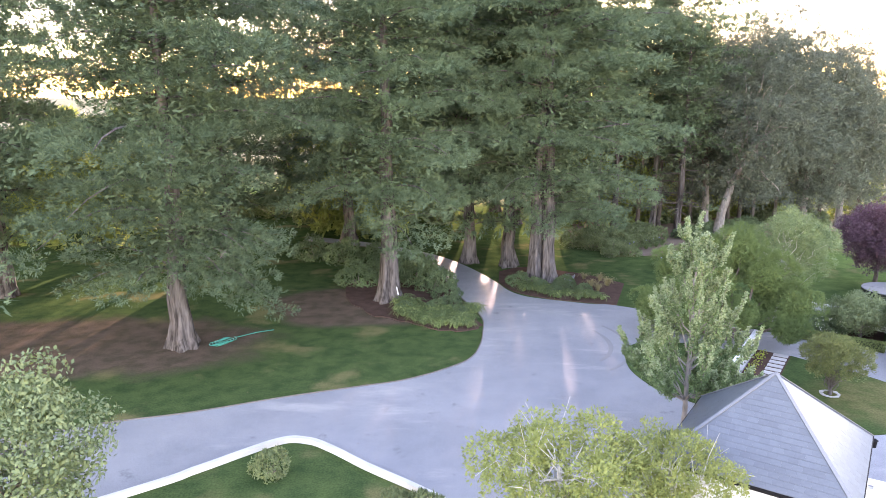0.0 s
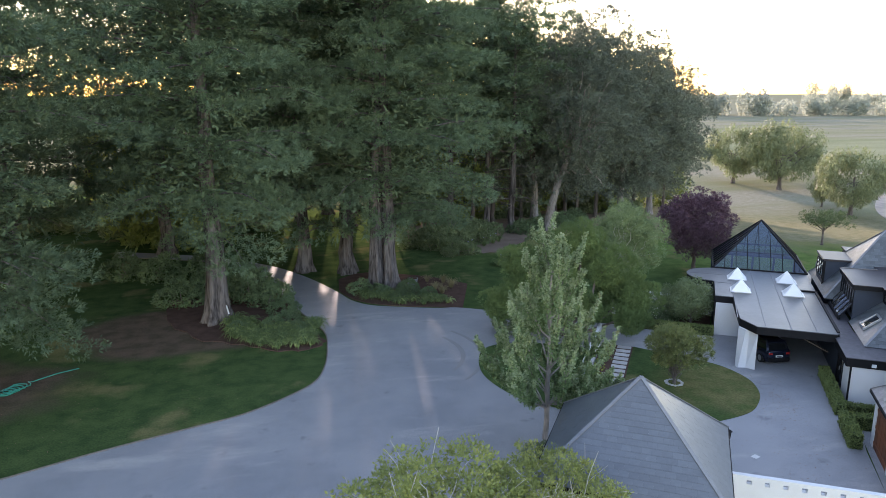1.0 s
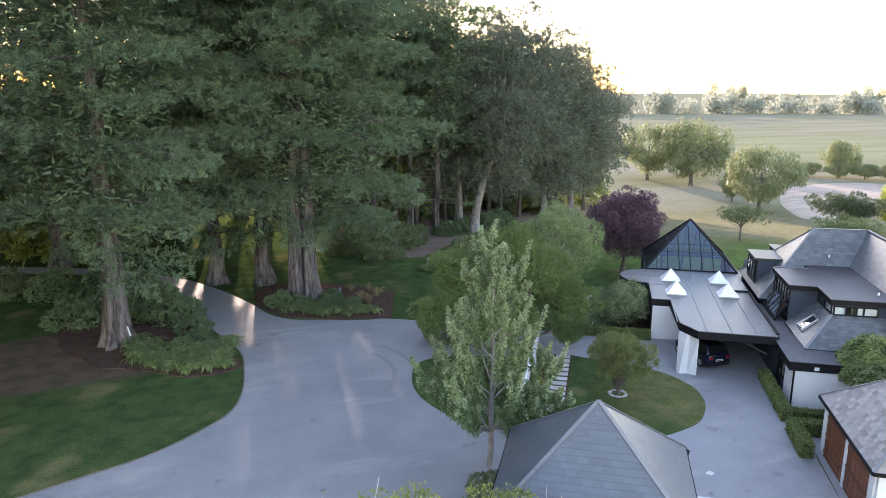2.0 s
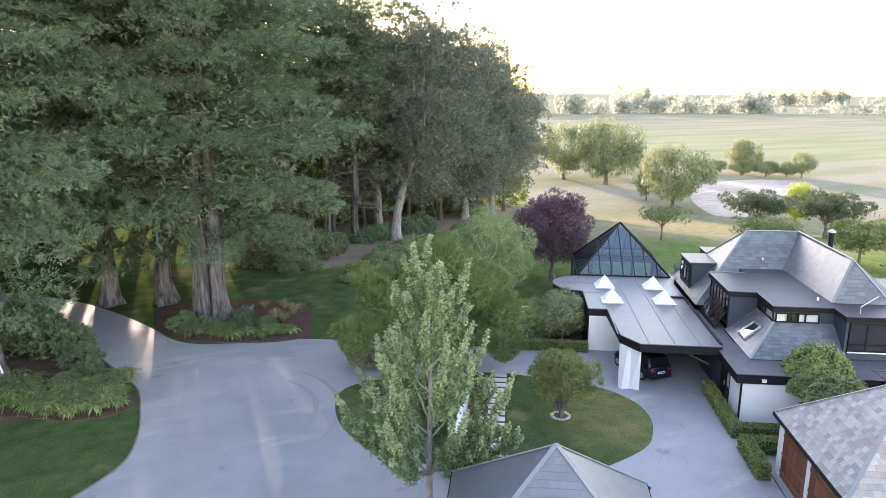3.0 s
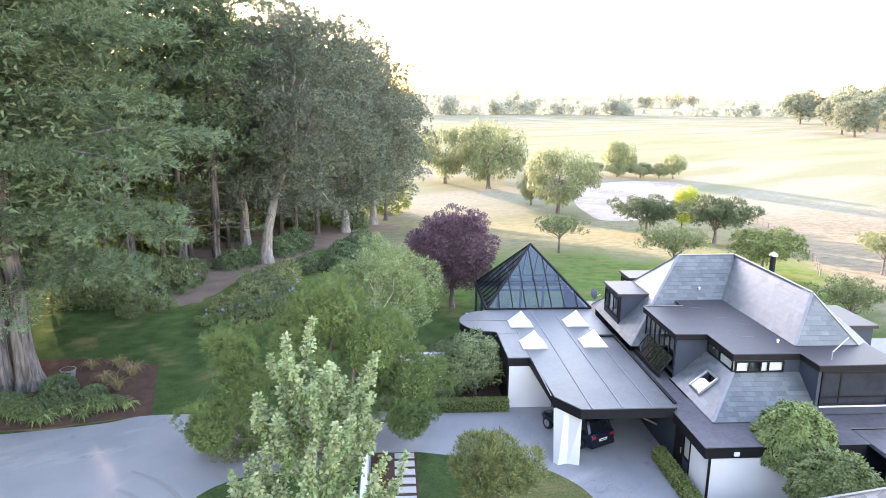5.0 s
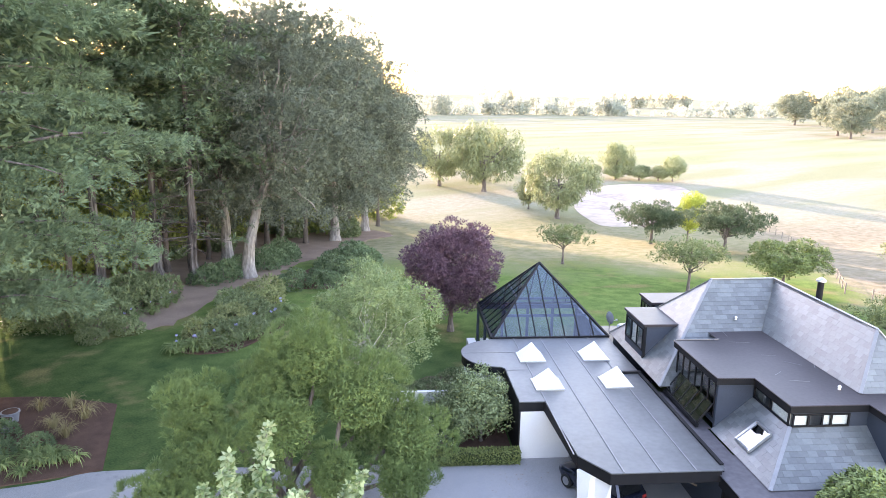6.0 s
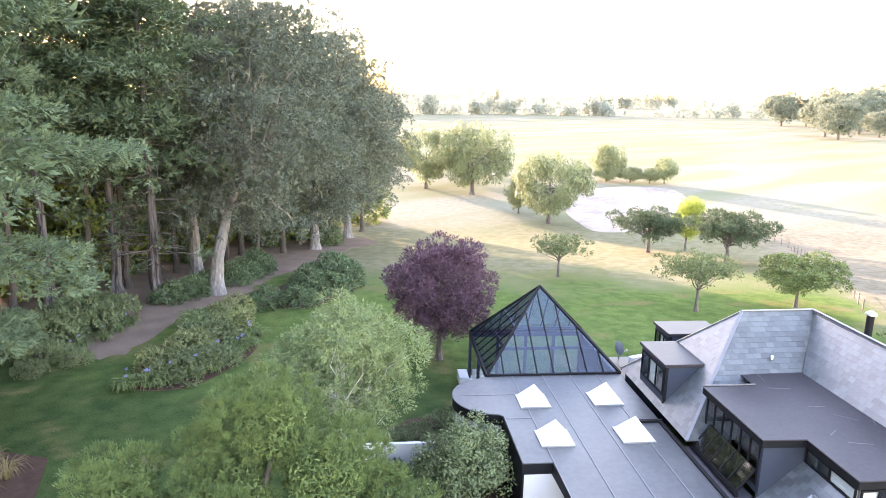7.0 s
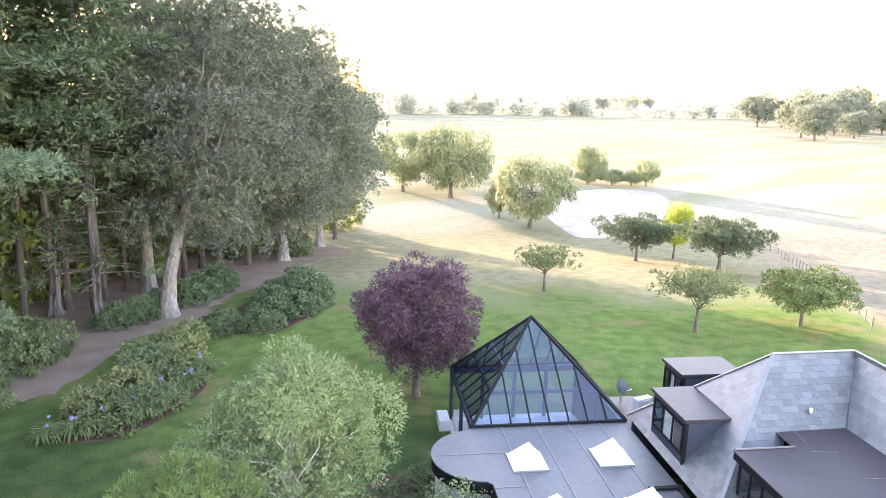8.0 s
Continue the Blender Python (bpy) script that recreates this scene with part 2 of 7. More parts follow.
GRASS = ground_mat()
GRAVEL = drive_mat()
MULCH = mat("bark_mulch", (0.125, 0.078, 0.06), (0.055, 0.035, 0.028), 1.0, 1.2, 22, 0.9, coord="World", dist=0.06, spec=0.0)
LITTER = mat("leaf_litter_soil", (0.265, 0.20, 0.158), (0.145, 0.108, 0.085), 1.0, 0.5, 12, 0.9, coord="World", dist=0.06, spec=0.0)
KERB = mat("white_painted_kerb", (0.60, 0.59, 0.57), (0.44, 0.43, 0.41), 0.7, 1.5, 20, 0.2)
WHITE = mat("white_plaster", (0.62, 0.63, 0.635), (0.52, 0.525, 0.535), 0.75, 0.8, 25, 0.15)
GREYWALL = mat("dark_grey_cladding", (0.042, 0.053, 0.074), (0.028, 0.036, 0.05), 0.65, 1.0, 20, 0.1, spec=0.2)
BLACK = mat("black_fascia_paint", (0.014, 0.014, 0.016), (0.008, 0.008, 0.009), 0.6, 2.0, 30, 0.05, spec=0.12)
MEMBRANE = mat("grey_roof_membrane", (0.092, 0.097, 0.098), (0.038, 0.041, 0.043), 0.42, 0.4, 4.0, 0.04, spec=0.42, contrast=0.24)
BROWNROOF = mat("brown_grey_roof_membrane", (0.050, 0.041, 0.045), (0.021, 0.0175, 0.019), 0.45, 0.35, 6, 0.06, spec=0.28, contrast=0.2)
LOWROOF = mat("lavender_grey_membrane", (0.115, 0.11, 0.12), (0.06, 0.057, 0.063), 0.55, 0.5, 4, 0.05, spec=0.22, contrast=0.2)
SLATE = mat("grey_slate", (0.106, 0.118, 0.121), (0.064, 0.074, 0.079), 0.38, 0.7, 9, 0.15, spec=0.72, rnd=0.26)
SLATE_G = mat("mottled_garage_slate", (0.31, 0.285, 0.272), (0.215, 0.198, 0.19), 0.6, 1.2, 14, 0.2, spec=0.25, rnd=0.28)
SLATE_GJ = mat("mottled_garage_slate_joined", (0.31, 0.285, 0.272), (0.215, 0.198, 0.19), 0.6, 1.2, 14, 0.2, spec=0.25, island=0.28)
SLATE_J = mat("grey_slate_joined", (0.106, 0.118, 0.121), (0.064, 0.074, 0.079), 0.38, 0.7, 9, 0.15, spec=0.72, island=0.26)
SLATE_B = mat("blue_grey_slate", (0.118, 0.132, 0.152), (0.078, 0.09, 0.106), 0.36, 0.5, 9, 0.15, spec=0.75, rnd=0.09)
SLATE_BJ = mat("blue_grey_slate_joined", (0.118, 0.132, 0.152), (0.078, 0.09, 0.106), 0.36, 0.5, 9, 0.15, spec=0.75, island=0.09)
UNDERLAY = mat("roof_underlay", (0.105, 0.108, 0.114), None, 0.8, 2, 20, 0.1)
RIDGE = mat("lead_ridge_flashing", (0.22, 0.228, 0.24), (0.15, 0.157, 0.168), 0.5, 1.5, 14, 0.1, metal=0.1, spec=0.4)
SEAM = mat("membrane_seam", (0.19, 0.19, 0.195), (0.11, 0.11, 0.115), 0.55, 3.0, 14, 0.1)
SKYLIGHT = mat("white_skylight_dome", (0.82, 0.82, 0.80), (0.76, 0.76, 0.75), 0.4, 0.6, 6, 0.03)
STONE = mat("pale_paving_stone", (0.50, 0.48, 0.45), (0.36, 0.34, 0.32), 0.8, 2.0, 20, 0.3, rnd=0.15)
WOOD = mat("red_brown_timber", (0.20, 0.075, 0.035), (0.10, 0.035, 0.018), 0.55, 2.0, 25, 0.2, rnd=0.25)
BARK = mat("grey_brown_bark", (0.20, 0.168, 0.15), (0.075, 0.062, 0.055), 0.95, 1.6, 9, 1.0, dist=0.08, spec=0.1, grain=(1, 1, 0.25), contrast=0.14)
FLUTEDBARK = mat("fluted_bark", (0.175, 0.155, 0.148), (0.035, 0.03, 0.028), 0.95, 2.2, 7, 1.0, dist=0.14, spec=0.1, grain=(1, 1, 0.12), contrast=0.11)
DARKBARK = mat("dark_grove_bark", (0.13, 0.105, 0.09), (0.055, 0.045, 0.04), 0.95, 1.3, 9, 1.0, dist=0.08, spec=0.1)
PALEBARK = mat("pale_grey_bark", (0.33, 0.30, 0.275), (0.13, 0.115, 0.105), 0.9, 1.4, 6, 0.8, dist=0.06, spec=0.1, grain=(1, 1, 0.3), contrast=0.15)
WHITEBARK = mat("silver_bark", (0.55, 0.53, 0.49), (0.34, 0.32, 0.29), 0.85, 3.0, 14, 0.5)
STEEL = mat("galvanised_steel", (0.45, 0.46, 0.47), (0.34, 0.35, 0.36), 0.4, 3, 30, 0.05, metal=0.8)
CARPAINT = mat("dark_blue_car_paint", (0.012, 0.016, 0.032), (0.010, 0.014, 0.028), 0.18, 1, 5, 0.0, metal=0.3, spec=0.6)
RUBBER = mat("tyre_rubber", (0.02, 0.02, 0.02), None, 0.85, 5, 60, 0.2)
REDLENS = mat("red_lamp_lens", (0.35, 0.02, 0.015), None, 0.2, 3, 30, 0.0, spec=0.6)
PLATE = mat("white_plate", (0.7, 0.7, 0.68), None, 0.4, 3, 30, 0.0)
GLASS = glass_mat("window_glass")
DARKGLASS = glass_mat("blue_tinted_glass", (0.66, 0.76, 0.88), 0.03, 0.16)
# opaque pane: the unlit room's darkness is put into its colour
SHADYGLASS = mat("dark_room_glass", (0.030, 0.034, 0.042), (0.012, 0.013, 0.016), 0.12, 0.7, 4, 0.05, spec=0.25)
WAVYGLASS = glass_mat("sloping_reflective_glass", (0.5, 0.55, 0.6), 0.03, 0.55)
INTERIOR = mat("interior_plaster", (0.45, 0.44, 0.42), (0.36, 0.35, 0.33), 0.85, 1, 12, 0.1)
TIMBER = mat("grey_weathered_timber", (0.20, 0.175, 0.145), (0.12, 0.105, 0.09), 0.9, 2, 18, 0.4)
# reflected sky is put into the pale base colour; specular is near zero
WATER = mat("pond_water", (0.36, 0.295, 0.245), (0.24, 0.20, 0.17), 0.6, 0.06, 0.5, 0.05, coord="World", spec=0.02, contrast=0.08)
BLIND = mat("pale_window_blind", (0.62, 0.62, 0.60), (0.55, 0.55, 0.54), 0.8, 2, 30, 0.1)
TEAL = mat("green_hose_plastic", (0.02, 0.35, 0.25), None, 0.4, 4, 20, 0.0)

L_CONIFER = leaf_mat("conifer_foliage", (0.16, 0.225, 0.13), (0.06, 0.095, 0.053), 0.15, 0.75, speckle=0.3, spec=0.08)
L_OAK = leaf_mat("dark_evergreen_foliage", (0.165, 0.195, 0.145), (0.065, 0.082, 0.06), 0.15, 0.7, speckle=0.2, spec=0.1)
L_MAPLE = leaf_mat("silver_green_leaves", (0.42, 0.49, 0.29), (0.23, 0.31, 0.15), 0.35, 0.5)
L_MAPLE_IN = leaf_mat("mid_green_leaves", (0.215, 0.30, 0.13), (0.065, 0.118, 0.044), 0.3, 0.5)
L_WATTLE = leaf_mat("feathery_green_foliage", (0.16, 0.22, 0.078), (0.042, 0.082, 0.028), 0.12, 0.65, speckle=0.35, spec=0.15)
L_PALE = leaf_mat("pale_green_leaves", (0.18, 0.22, 0.095), (0.085, 0.12, 0.048), 0.35, 0.6)
L_LAYER = leaf_mat("layered_tree_foliage", (0.11, 0.15, 0.08), (0.045, 0.07, 0.036), 0.2, 0.65, spec=0.15)
L_CREAM = leaf_mat("creamy_green_leaves", (0.235, 0.30, 0.135), (0.075, 0.122, 0.044), 0.15, 0.6, speckle=0.45)
L_PURPLE = leaf_mat("purple_leaves", (0.15, 0.082, 0.112), (0.05, 0.027, 0.04), 0.2, 0.55, speckle=0.3)
L_SHRUB = leaf_mat("olive_shrub_foliage", (0.20, 0.245, 0.115), (0.06, 0.09, 0.04), 0.1, 0.6, speckle=0.45, spec=0.2)
L_OLIVE = leaf_mat("olive_yellow_foliage", (0.25, 0.275, 0.10), (0.085, 0.11, 0.038), 0.2, 0.5)
L_DARKSHRUB = leaf_mat("dark_shrub_foliage", (0.14, 0.20, 0.095), (0.04, 0.07, 0.034), 0.1, 0.6, speckle=0.45, spec=0.2)
L_LILY = leaf_mat("strap_leaves", (0.28, 0.34, 0.135), (0.11, 0.165, 0.055), 0.25, 0.7, spec=0.08)
L_STRAP = leaf_mat("dark_strap_leaves", (0.19, 0.245, 0.10), (0.075, 0.115, 0.045), 0.2, 0.65, spec=0.1)
L_TAN = leaf_mat("tan_grass_blades", (0.34, 0.28, 0.14), (0.20, 0.17, 0.08), 0.3, 0.7)
L_HEDGE = leaf_mat("clipped_hedge_foliage", (0.20, 0.245, 0.08), (0.075, 0.105, 0.034), 0.2, 0.6)
L_DOME = leaf_mat("dome_foliage", (0.19, 0.245, 0.075), (0.04, 0.065, 0.022), 0.05, 0.55, speckle=0.4)
L_AZALEA = leaf_mat("light_shrub_foliage", (0.27, 0.30, 0.13), (0.12, 0.15, 0.065), 0.25, 0.6, speckle=0.45, spec=0.2)
L_WILLOW = leaf_mat("willow_foliage", (0.25, 0.28, 0.14), (0.14, 0.17, 0.085), 0.35, 0.6)
L_YELLOW = leaf_mat("yellow_green_foliage", (0.38, 0.42, 0.06), (0.22, 0.28, 0.05), 0.45, 0.6)
L_FLOWER = leaf_mat("white_blossom", (0.75, 0.75, 0.68), (0.55, 0.55, 0.45), 0.3, 0.6)
L_BLUE = leaf_mat("blue_flower_heads", (0.34, 0.35, 0.52), (0.24, 0.25, 0.42), 0.3, 0.6)
L_BIRCH = leaf_mat("yellow_green_birch_leaves", (0.32, 0.35, 0.11), (0.15, 0.19, 0.06), 0.4, 0.6)
L_BACKLIT = leaf_mat("sunlit_understorey_foliage", (0.26, 0.31, 0.085), (0.12, 0.16, 0.045), 0.5, 0.6)
L_DEAD = leaf_mat("brown_dead_foliage", (0.26, 0.15, 0.09), (0.15, 0.09, 0.06), 0.2, 0.8)


# ---- mesh helpers ----
class B:
    """Collects vertices and faces for one mesh."""
    def __init__(self):
        self.v, self.f = [], []

    def add(self, vs, fs):
        o = len(self.v)
        self.v += [tuple(p) for p in vs]
        self.f += [tuple(i + o for i in f) for f in fs]
        return self

    def box(self, x0, y0, z0, x1, y1, z1):
        vs = [(x, y, z) for z in (z0, z1) for y in (y0, y1) for x in (x0, x1)]
        return self.add(vs, [(0, 2, 3, 1), (4, 5, 7, 6), (0, 1, 5, 4), (1, 3, 7, 5), (3, 2, 6, 7), (2, 0, 4, 6)])

    def prism(self, poly, z0, z1):
        n = len(poly)
        vs = [(x, y, z0) for x, y in poly] + [(x, y, z1) for x, y in poly]
        fs = [tuple(range(n - 1, -1, -1)), tuple(range(n, 2 * n))]
        fs += [(i, (i + 1) % n, n + (i + 1) % n, n + i) for i in range(n)]
        return self.add(vs, fs)

    def slab(self, pts, t):
        """A planar polygon of thickness t, pts on its upper side."""
        p = [Vector(q) for q in pts]
        nrm = sum(((p[i] - p[0]).cross(p[i + 1] - p[0]) for i in range(1, len(p) - 1)), Vector()).normalized()
        n = len(p)
        vs = [q - nrm * t for q in p] + p
        fs = [tuple(range(n - 1, -1, -1)), tuple(range(n, 2 * n))] + [(i, (i + 1) % n, n + (i + 1) % n, n + i) for i in range(n)]
        return self.add(vs, fs)

    def bar(self, a, b, w, h=None):
        """A square bar from a to b."""
        a, b = Vector(a), Vector(b)
        d = (b - a).normalized()
        s = d.cross(Vector((0, 0, 1)))
        if s.length < 1e-4:
            s = Vector((1, 0, 0))
        s.normalize()
        u = s.cross(d).normalized()
        h = h or w
        vs = [q + s * (sx * w / 2) + u * (su * h / 2) for q in (a, b) for sx, su in ((-1, -1), (1, -1), (1, 1), (-1, 1))]
        return self.add(vs, [(3, 2, 1, 0), (4, 5, 6, 7), (0, 1, 5, 4), (1, 2, 6, 5), (2, 3, 7, 6), (3, 0, 4, 7)])

    def tube(self, pts, radii, n=8, caps=True):
        pts = [Vector(p) for p in pts]
        o = len(self.v)
        for i, p in enumerate(pts):
            d = (pts[min(i + 1, len(pts) - 1)] - pts[max(i - 1, 0)]).normalized()
            s = d.cross(Vector((0.31, 0.95, 0.05)))
            if s.length < 0.05:
                s = d.cross(Vector((1, 0, 0)))
            s.normalize()
            u = d.cross(s)
            for k in range(n):
                a = 2 * math.pi * k / n
                self.v.append(tuple(p + (s * math.cos(a) + u * math.sin(a)) * radii[i]))
        for i in range(len(pts) - 1):
            for k in range(n):
                k2 = (k + 1) % n
                self.f.append((o + i * n + k, o + i * n + k2, o + (i + 1) * n + k2, o + (i + 1) * n + k))
        if caps:
            self.f.append(tuple(o + k for k in range(n - 1, -1, -1)))
            e = o + (len(pts) - 1) * n
            self.f.append(tuple(e + k for k in range(n)))
        return self

    def cyl(self, x, y, z0, z1, r, n=16, r1=None):
        return self.tube([(x, y, z0), (x, y, z1)], [r, r if r1 is None else r1], n)


def make_mesh(name, b, material, bevel=0.0, smooth=False):
    me = bpy.data.meshes.new(name)
    if isinstance(b, B):
        me.from_pydata(b.v, [], b.f)
    else:
        b.to_mesh(me); b.free()
    if bevel:
        bm = bmesh.new(); bm.from_mesh(me)
        bmesh.ops.recalc_face_normals(bm, faces=bm.faces)
        bmesh.ops.bevel(bm, geom=[e for e in bm.edges if e.is_manifold and e.calc_face_angle(0) > 0.5], offset=bevel, segments=1, affect='EDGES', profile=0.5)
        bm.to_mesh(me); bm.free()
    me.materials.append(material)
    if smooth:
        me.polygons.foreach_set("use_smooth", [True] * len(me.polygons))
    me.update()
    return me


SPLIT = {"wall", "post", "glazing_bar", "rail", "pillar", "purlin", "upstand", "roof_seam", "corner_post"}


def pieces_of(b):
    """The separate pieces of a builder, each as a builder of its own."""
    root = list(range(len(b.v)))
    def find(i):
        while root[i] != i:
            root[i] = root[root[i]]; i = root[i]
        return i
    for f in b.f:
        for i in f[1:]:
            root[find(i)] = find(f[0])
    groups = {}
    for f in b.f:
        groups.setdefault(find(f[0]), []).append(f)
    out = []
    for fs in groups.values():
        ids = sorted({i for f in fs for i in f})
        at = {i: k for k, i in enumerate(ids)}
        out.append(B().add([b.v[i] for i in ids], [tuple(at[i] for i in f) for f in fs]))
    return out


def part(name, b, material, parent, label="", bevel=0.0, smooth=False, kind=""):
    if name in SPLIT and isinstance(b, B):
        ps = pieces_of(b)
        if len(ps) > 1:
            for q in ps:
                ob = part(name, q, material, parent, label, bevel, smooth)
            return ob
    ob = new(name, make_mesh(name, b, material, bevel, smooth))
    ob.parent = parent
    if label or kind:
        tagged(ob, label=label, kind=kind)
    return ob


def thing(name, label, category, m=None, group="", kind=""):
    ob = new(name)
    ob.empty_display_size = 0.3
    if m is not None:
        ob.matrix_world = m
    return tagged(ob, label, category, group, kind)


def solid(name, b, material, label, category, m=None, group="", kind="", bevel=0.0, smooth=False):
    ob = new(name, make_mesh(name, b, material, bevel, smooth))
    if m is not None:
        ob.matrix_world = m
    return tagged(ob, label, category, group, kind)


def curve_pts(pts, n=6, closed=True):
    """Catmull-Rom through plan points."""
    out, N = [], len(pts)
    for i in range(N if closed else N - 1):
        p = [Vector(pts[(i + k) % N] if closed else pts[max(0, min(N - 1, i + k))]) for k in (-1, 0, 1, 2)]
        for j in range(n):
            t = j / n
            q = 0.5 * (2 * p[1] + (p[2] - p[0]) * t + (2 * p[0] - 5 * p[1] + 4 * p[2] - p[3]) * t * t + (3 * p[1] - p[0] - 3 * p[2] + p[3]) * t ** 3)
            out.append((q.x, q.y))
    if not closed:
        out.append(tuple(pts[-1]))
    return out


def zg(x, y):
    """Height of the ground: level round the house, falling to the pond and pasture."""
    s = np.asarray(x) * 0.722 + np.asarray(y) * 0.692
    sp = lambda q, w: np.logaddexp(0, q / w) * w
    h = -0.082 * sp(s - 85, 4.0) - 0.06 * sp(s - 125, 4.0) + 0.142 * sp(s - 153, 4.0)
    near = np.clip((np.hypot(np.asarray(x) - 10, np.asarray(y) - 40) - 40) / 30, 0, 1)
    return h * near


def zgf(x, y):
    return float(zg(x, y))


def patch(name, poly, dz, material, label, category, kind="structure", step=0.0):
    """A sheet of ground laid dz above the terrain, with a turned-down edge."""
    bm = bmesh.new()
    vs = [bm.verts.new((x, y, 0)) for x, y in poly]
    f = bm.faces.new(vs)
    if f.normal.z < 0 or sum(poly[i][0] * poly[(i + 1) % len(poly)][1] - poly[(i + 1) % len(poly)][0] * poly[i][1] for i in range(len(poly))) < 0:
        f.normal_flip()
    if step:
        xs = [p[0] for p in poly]; ys = [p[1] for p in poly]
        for ax, lo, hi in ((0, min(xs), max(xs)), (1, min(ys), max(ys))):
            c = lo + step
            while c < hi:
                co = (c, 0, 0) if ax == 0 else (0, c, 0)
                no = (1, 0, 0) if ax == 0 else (0, 1, 0)
                bmesh.ops.bisect_plane(bm, geom=bm.verts[:] + bm.edges[:] + bm.faces[:], plane_co=co, plane_no=no)
                c += step
    edge = [e for e in bm.edges if e.is_boundary]
    r = bmesh.ops.extrude_edge_only(bm, edges=edge)
    low = {v for v in r["geom"] if isinstance(v, bmesh.types.BMVert)}
    for v in bm.verts:
        v.co.z = zgf(v.co.x, v.co.y) + (dz if v not in low else -0.15)
    bmesh.ops.recalc_face_normals(bm, faces=bm.faces)
    return solid(name, bm, material, label, category, kind=kind)

# ---- ground ----
def axis(lo, hi, a, b, fine, coarse):
    """Grid lines: fine between a and b, ever coarser outside."""
    out, q, s = list(np.arange(a, b, fine)), b, fine
    while q < hi:
        out.append(q); s *= coarse; q += s
    out.append(hi)
    q, s, low = a - fine, fine, []
    while q > lo:
        low.append(q); s *= coarse; q -= s
    low.append(lo)
    return np.array(low[::-1] + out)


gx, gy = axis(-2500, 3500, -60, 200, 4.0, 1.25), axis(-2000, 4000, -20, 220, 4.0, 1.25)
GX, GY = np.meshgrid(gx, gy)
GZ = zg(GX, GY)
nx, ny = len(gx), len(gy)
gb = B()
gb.v = [tuple(q) for q in np.stack([GX.ravel(), GY.ravel(), GZ.ravel()], 1)]
gb.f = [(j * nx + i, j * nx + i + 1, (j + 1) * nx + i + 1, (j + 1) * nx + i) for j in range(ny - 1) for i in range(nx - 1)]
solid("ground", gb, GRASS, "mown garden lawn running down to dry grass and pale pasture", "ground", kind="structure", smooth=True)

LAWN_EDGE = [(-45, 28), (-30, 33.0), (-19.8, 36.9), (-15, 38.4), (-10, 40.5), (-5.6, 42.1), (-2.6, 43.2), (0, 45.0), (1.9, 47.0), (2.8, 49.8), (3.2, 53.0), (3.3, 56.3), (2.2, 60.5), (0.8, 65.5), (-0.5, 72.5), (-2.5, 78), (-9, 84), (-18, 88)]
FAR_EDGE = [(-18, 91), (-8, 86), (-1, 80), (2.8, 74), (5.3, 68), (6.3, 64.8), (7.6, 62.9), (9.4, 61.9), (13.2, 60.4), (15.7, 59.8), (22, 55.5)]
drive = curve_pts([(-60, 22)] + LAWN_EDGE, 5, False) + curve_pts(FAR_EDGE, 5, False) + [(29.5, 50.3), (32.4, 48.3), (36.1, 49.3), (40.25, 46.6), (35.05, 38.9), (31.4, 33.2), (29.3, 30.6), (25.0, 24.2), (19.0, 28.4), (15, 21), (3, 22)] + curve_pts([(0.8, 28.2), (-1.2, 30), (-3.8, 32.0), (-6.0, 33.9), (-7.4, 34.75), (-9.0, 34.6), (-12.3, 31.8), (-15, 29.6), (-30, 19), (-60, -2)], 5, False)
patch("driveway", drive, 0.03, GRAVEL, "pale grey chip-sealed drive with worn turning marks", "driveway")

patch("driveway", [(35.0, 38.6), (33.6, 34.8), (33.9, 30.9), (29.5, 24.4), (24.8, 24.0)], 0.02, GRAVEL, "grey chip-sealed apron before the garage doors", "driveway")

def ragged(poly, step=0.8, amt=0.45, seed=4):
    """A plan outline with an uneven, natural edge."""
    r = random.Random(seed)
    out = []
    for (x0, y0), (x1, y1) in zip(poly, poly[1:] + poly[:1]):
        L = math.hypot(x1 - x0, y1 - y0); k = max(1, int(L / step))
        for i in range(k):
            f = i / k
            out.append((x0 + (x1 - x0) * f + r.uniform(-amt, amt), y0 + (y1 - y0) * f + r.uniform(-amt, amt)))
    return out


def shrunk(poly, f=0.86):
    """The same outline, drawn in towards its middle."""
    cx, cy = sum(p[0] for p in poly) / len(poly), sum(p[1] for p in poly) / len(poly)
    return [(cx + (x - cx) * f, cy + (y - cy) * f) for x, y in poly]


# thin edging board between lawn and drive
def ribbon(name, pts, w, z0, z1, material, label, category, kind="structure"):
    b = B()
    for (x0, y0), (x1, y1) in zip(pts, pts[1:]):
        d = Vector((x1 - x0, y1 - y0)).normalized(); s = Vector((-d.y, d.x)) * w / 2
        e = d * 0.01
        b.prism([(x0 + s.x - e.x, y0 + s.y - e.y), (x0 - s.x - e.x, y0 - s.y - e.y), (x1 - s.x + e.x, y1 - s.y + e.y), (x1 + s.x + e.x, y1 + s.y + e.y)], z0, z1)
    return solid(name, b, material, label, category, kind=kind)


ribbon("lawn_edging", curve_pts(LAWN_EDGE, 6, False), 0.07, -0.05, 0.09, TIMBER, "weathered timber edging between lawn and drive", "edging")
ribbon("white_kerb", curve_pts([(2.0, 26.4), (0.8, 28.2), (-1.2, 30), (-3.8, 32.0), (-6.0, 33.9), (-7.4, 34.75), (-9.0, 34.6), (-12.3, 31.8), (-15, 29.6), (-30, 19)], 8, False), 0.28, -0.05, 0.30, KERB, "low white painted kerb wall curving round a lawn", "kerb")

a34 = radians(-34)
HU, HV = Vector((math.cos(a34), math.sin(a34))), Vector((-math.sin(a34), math.cos(a34)))
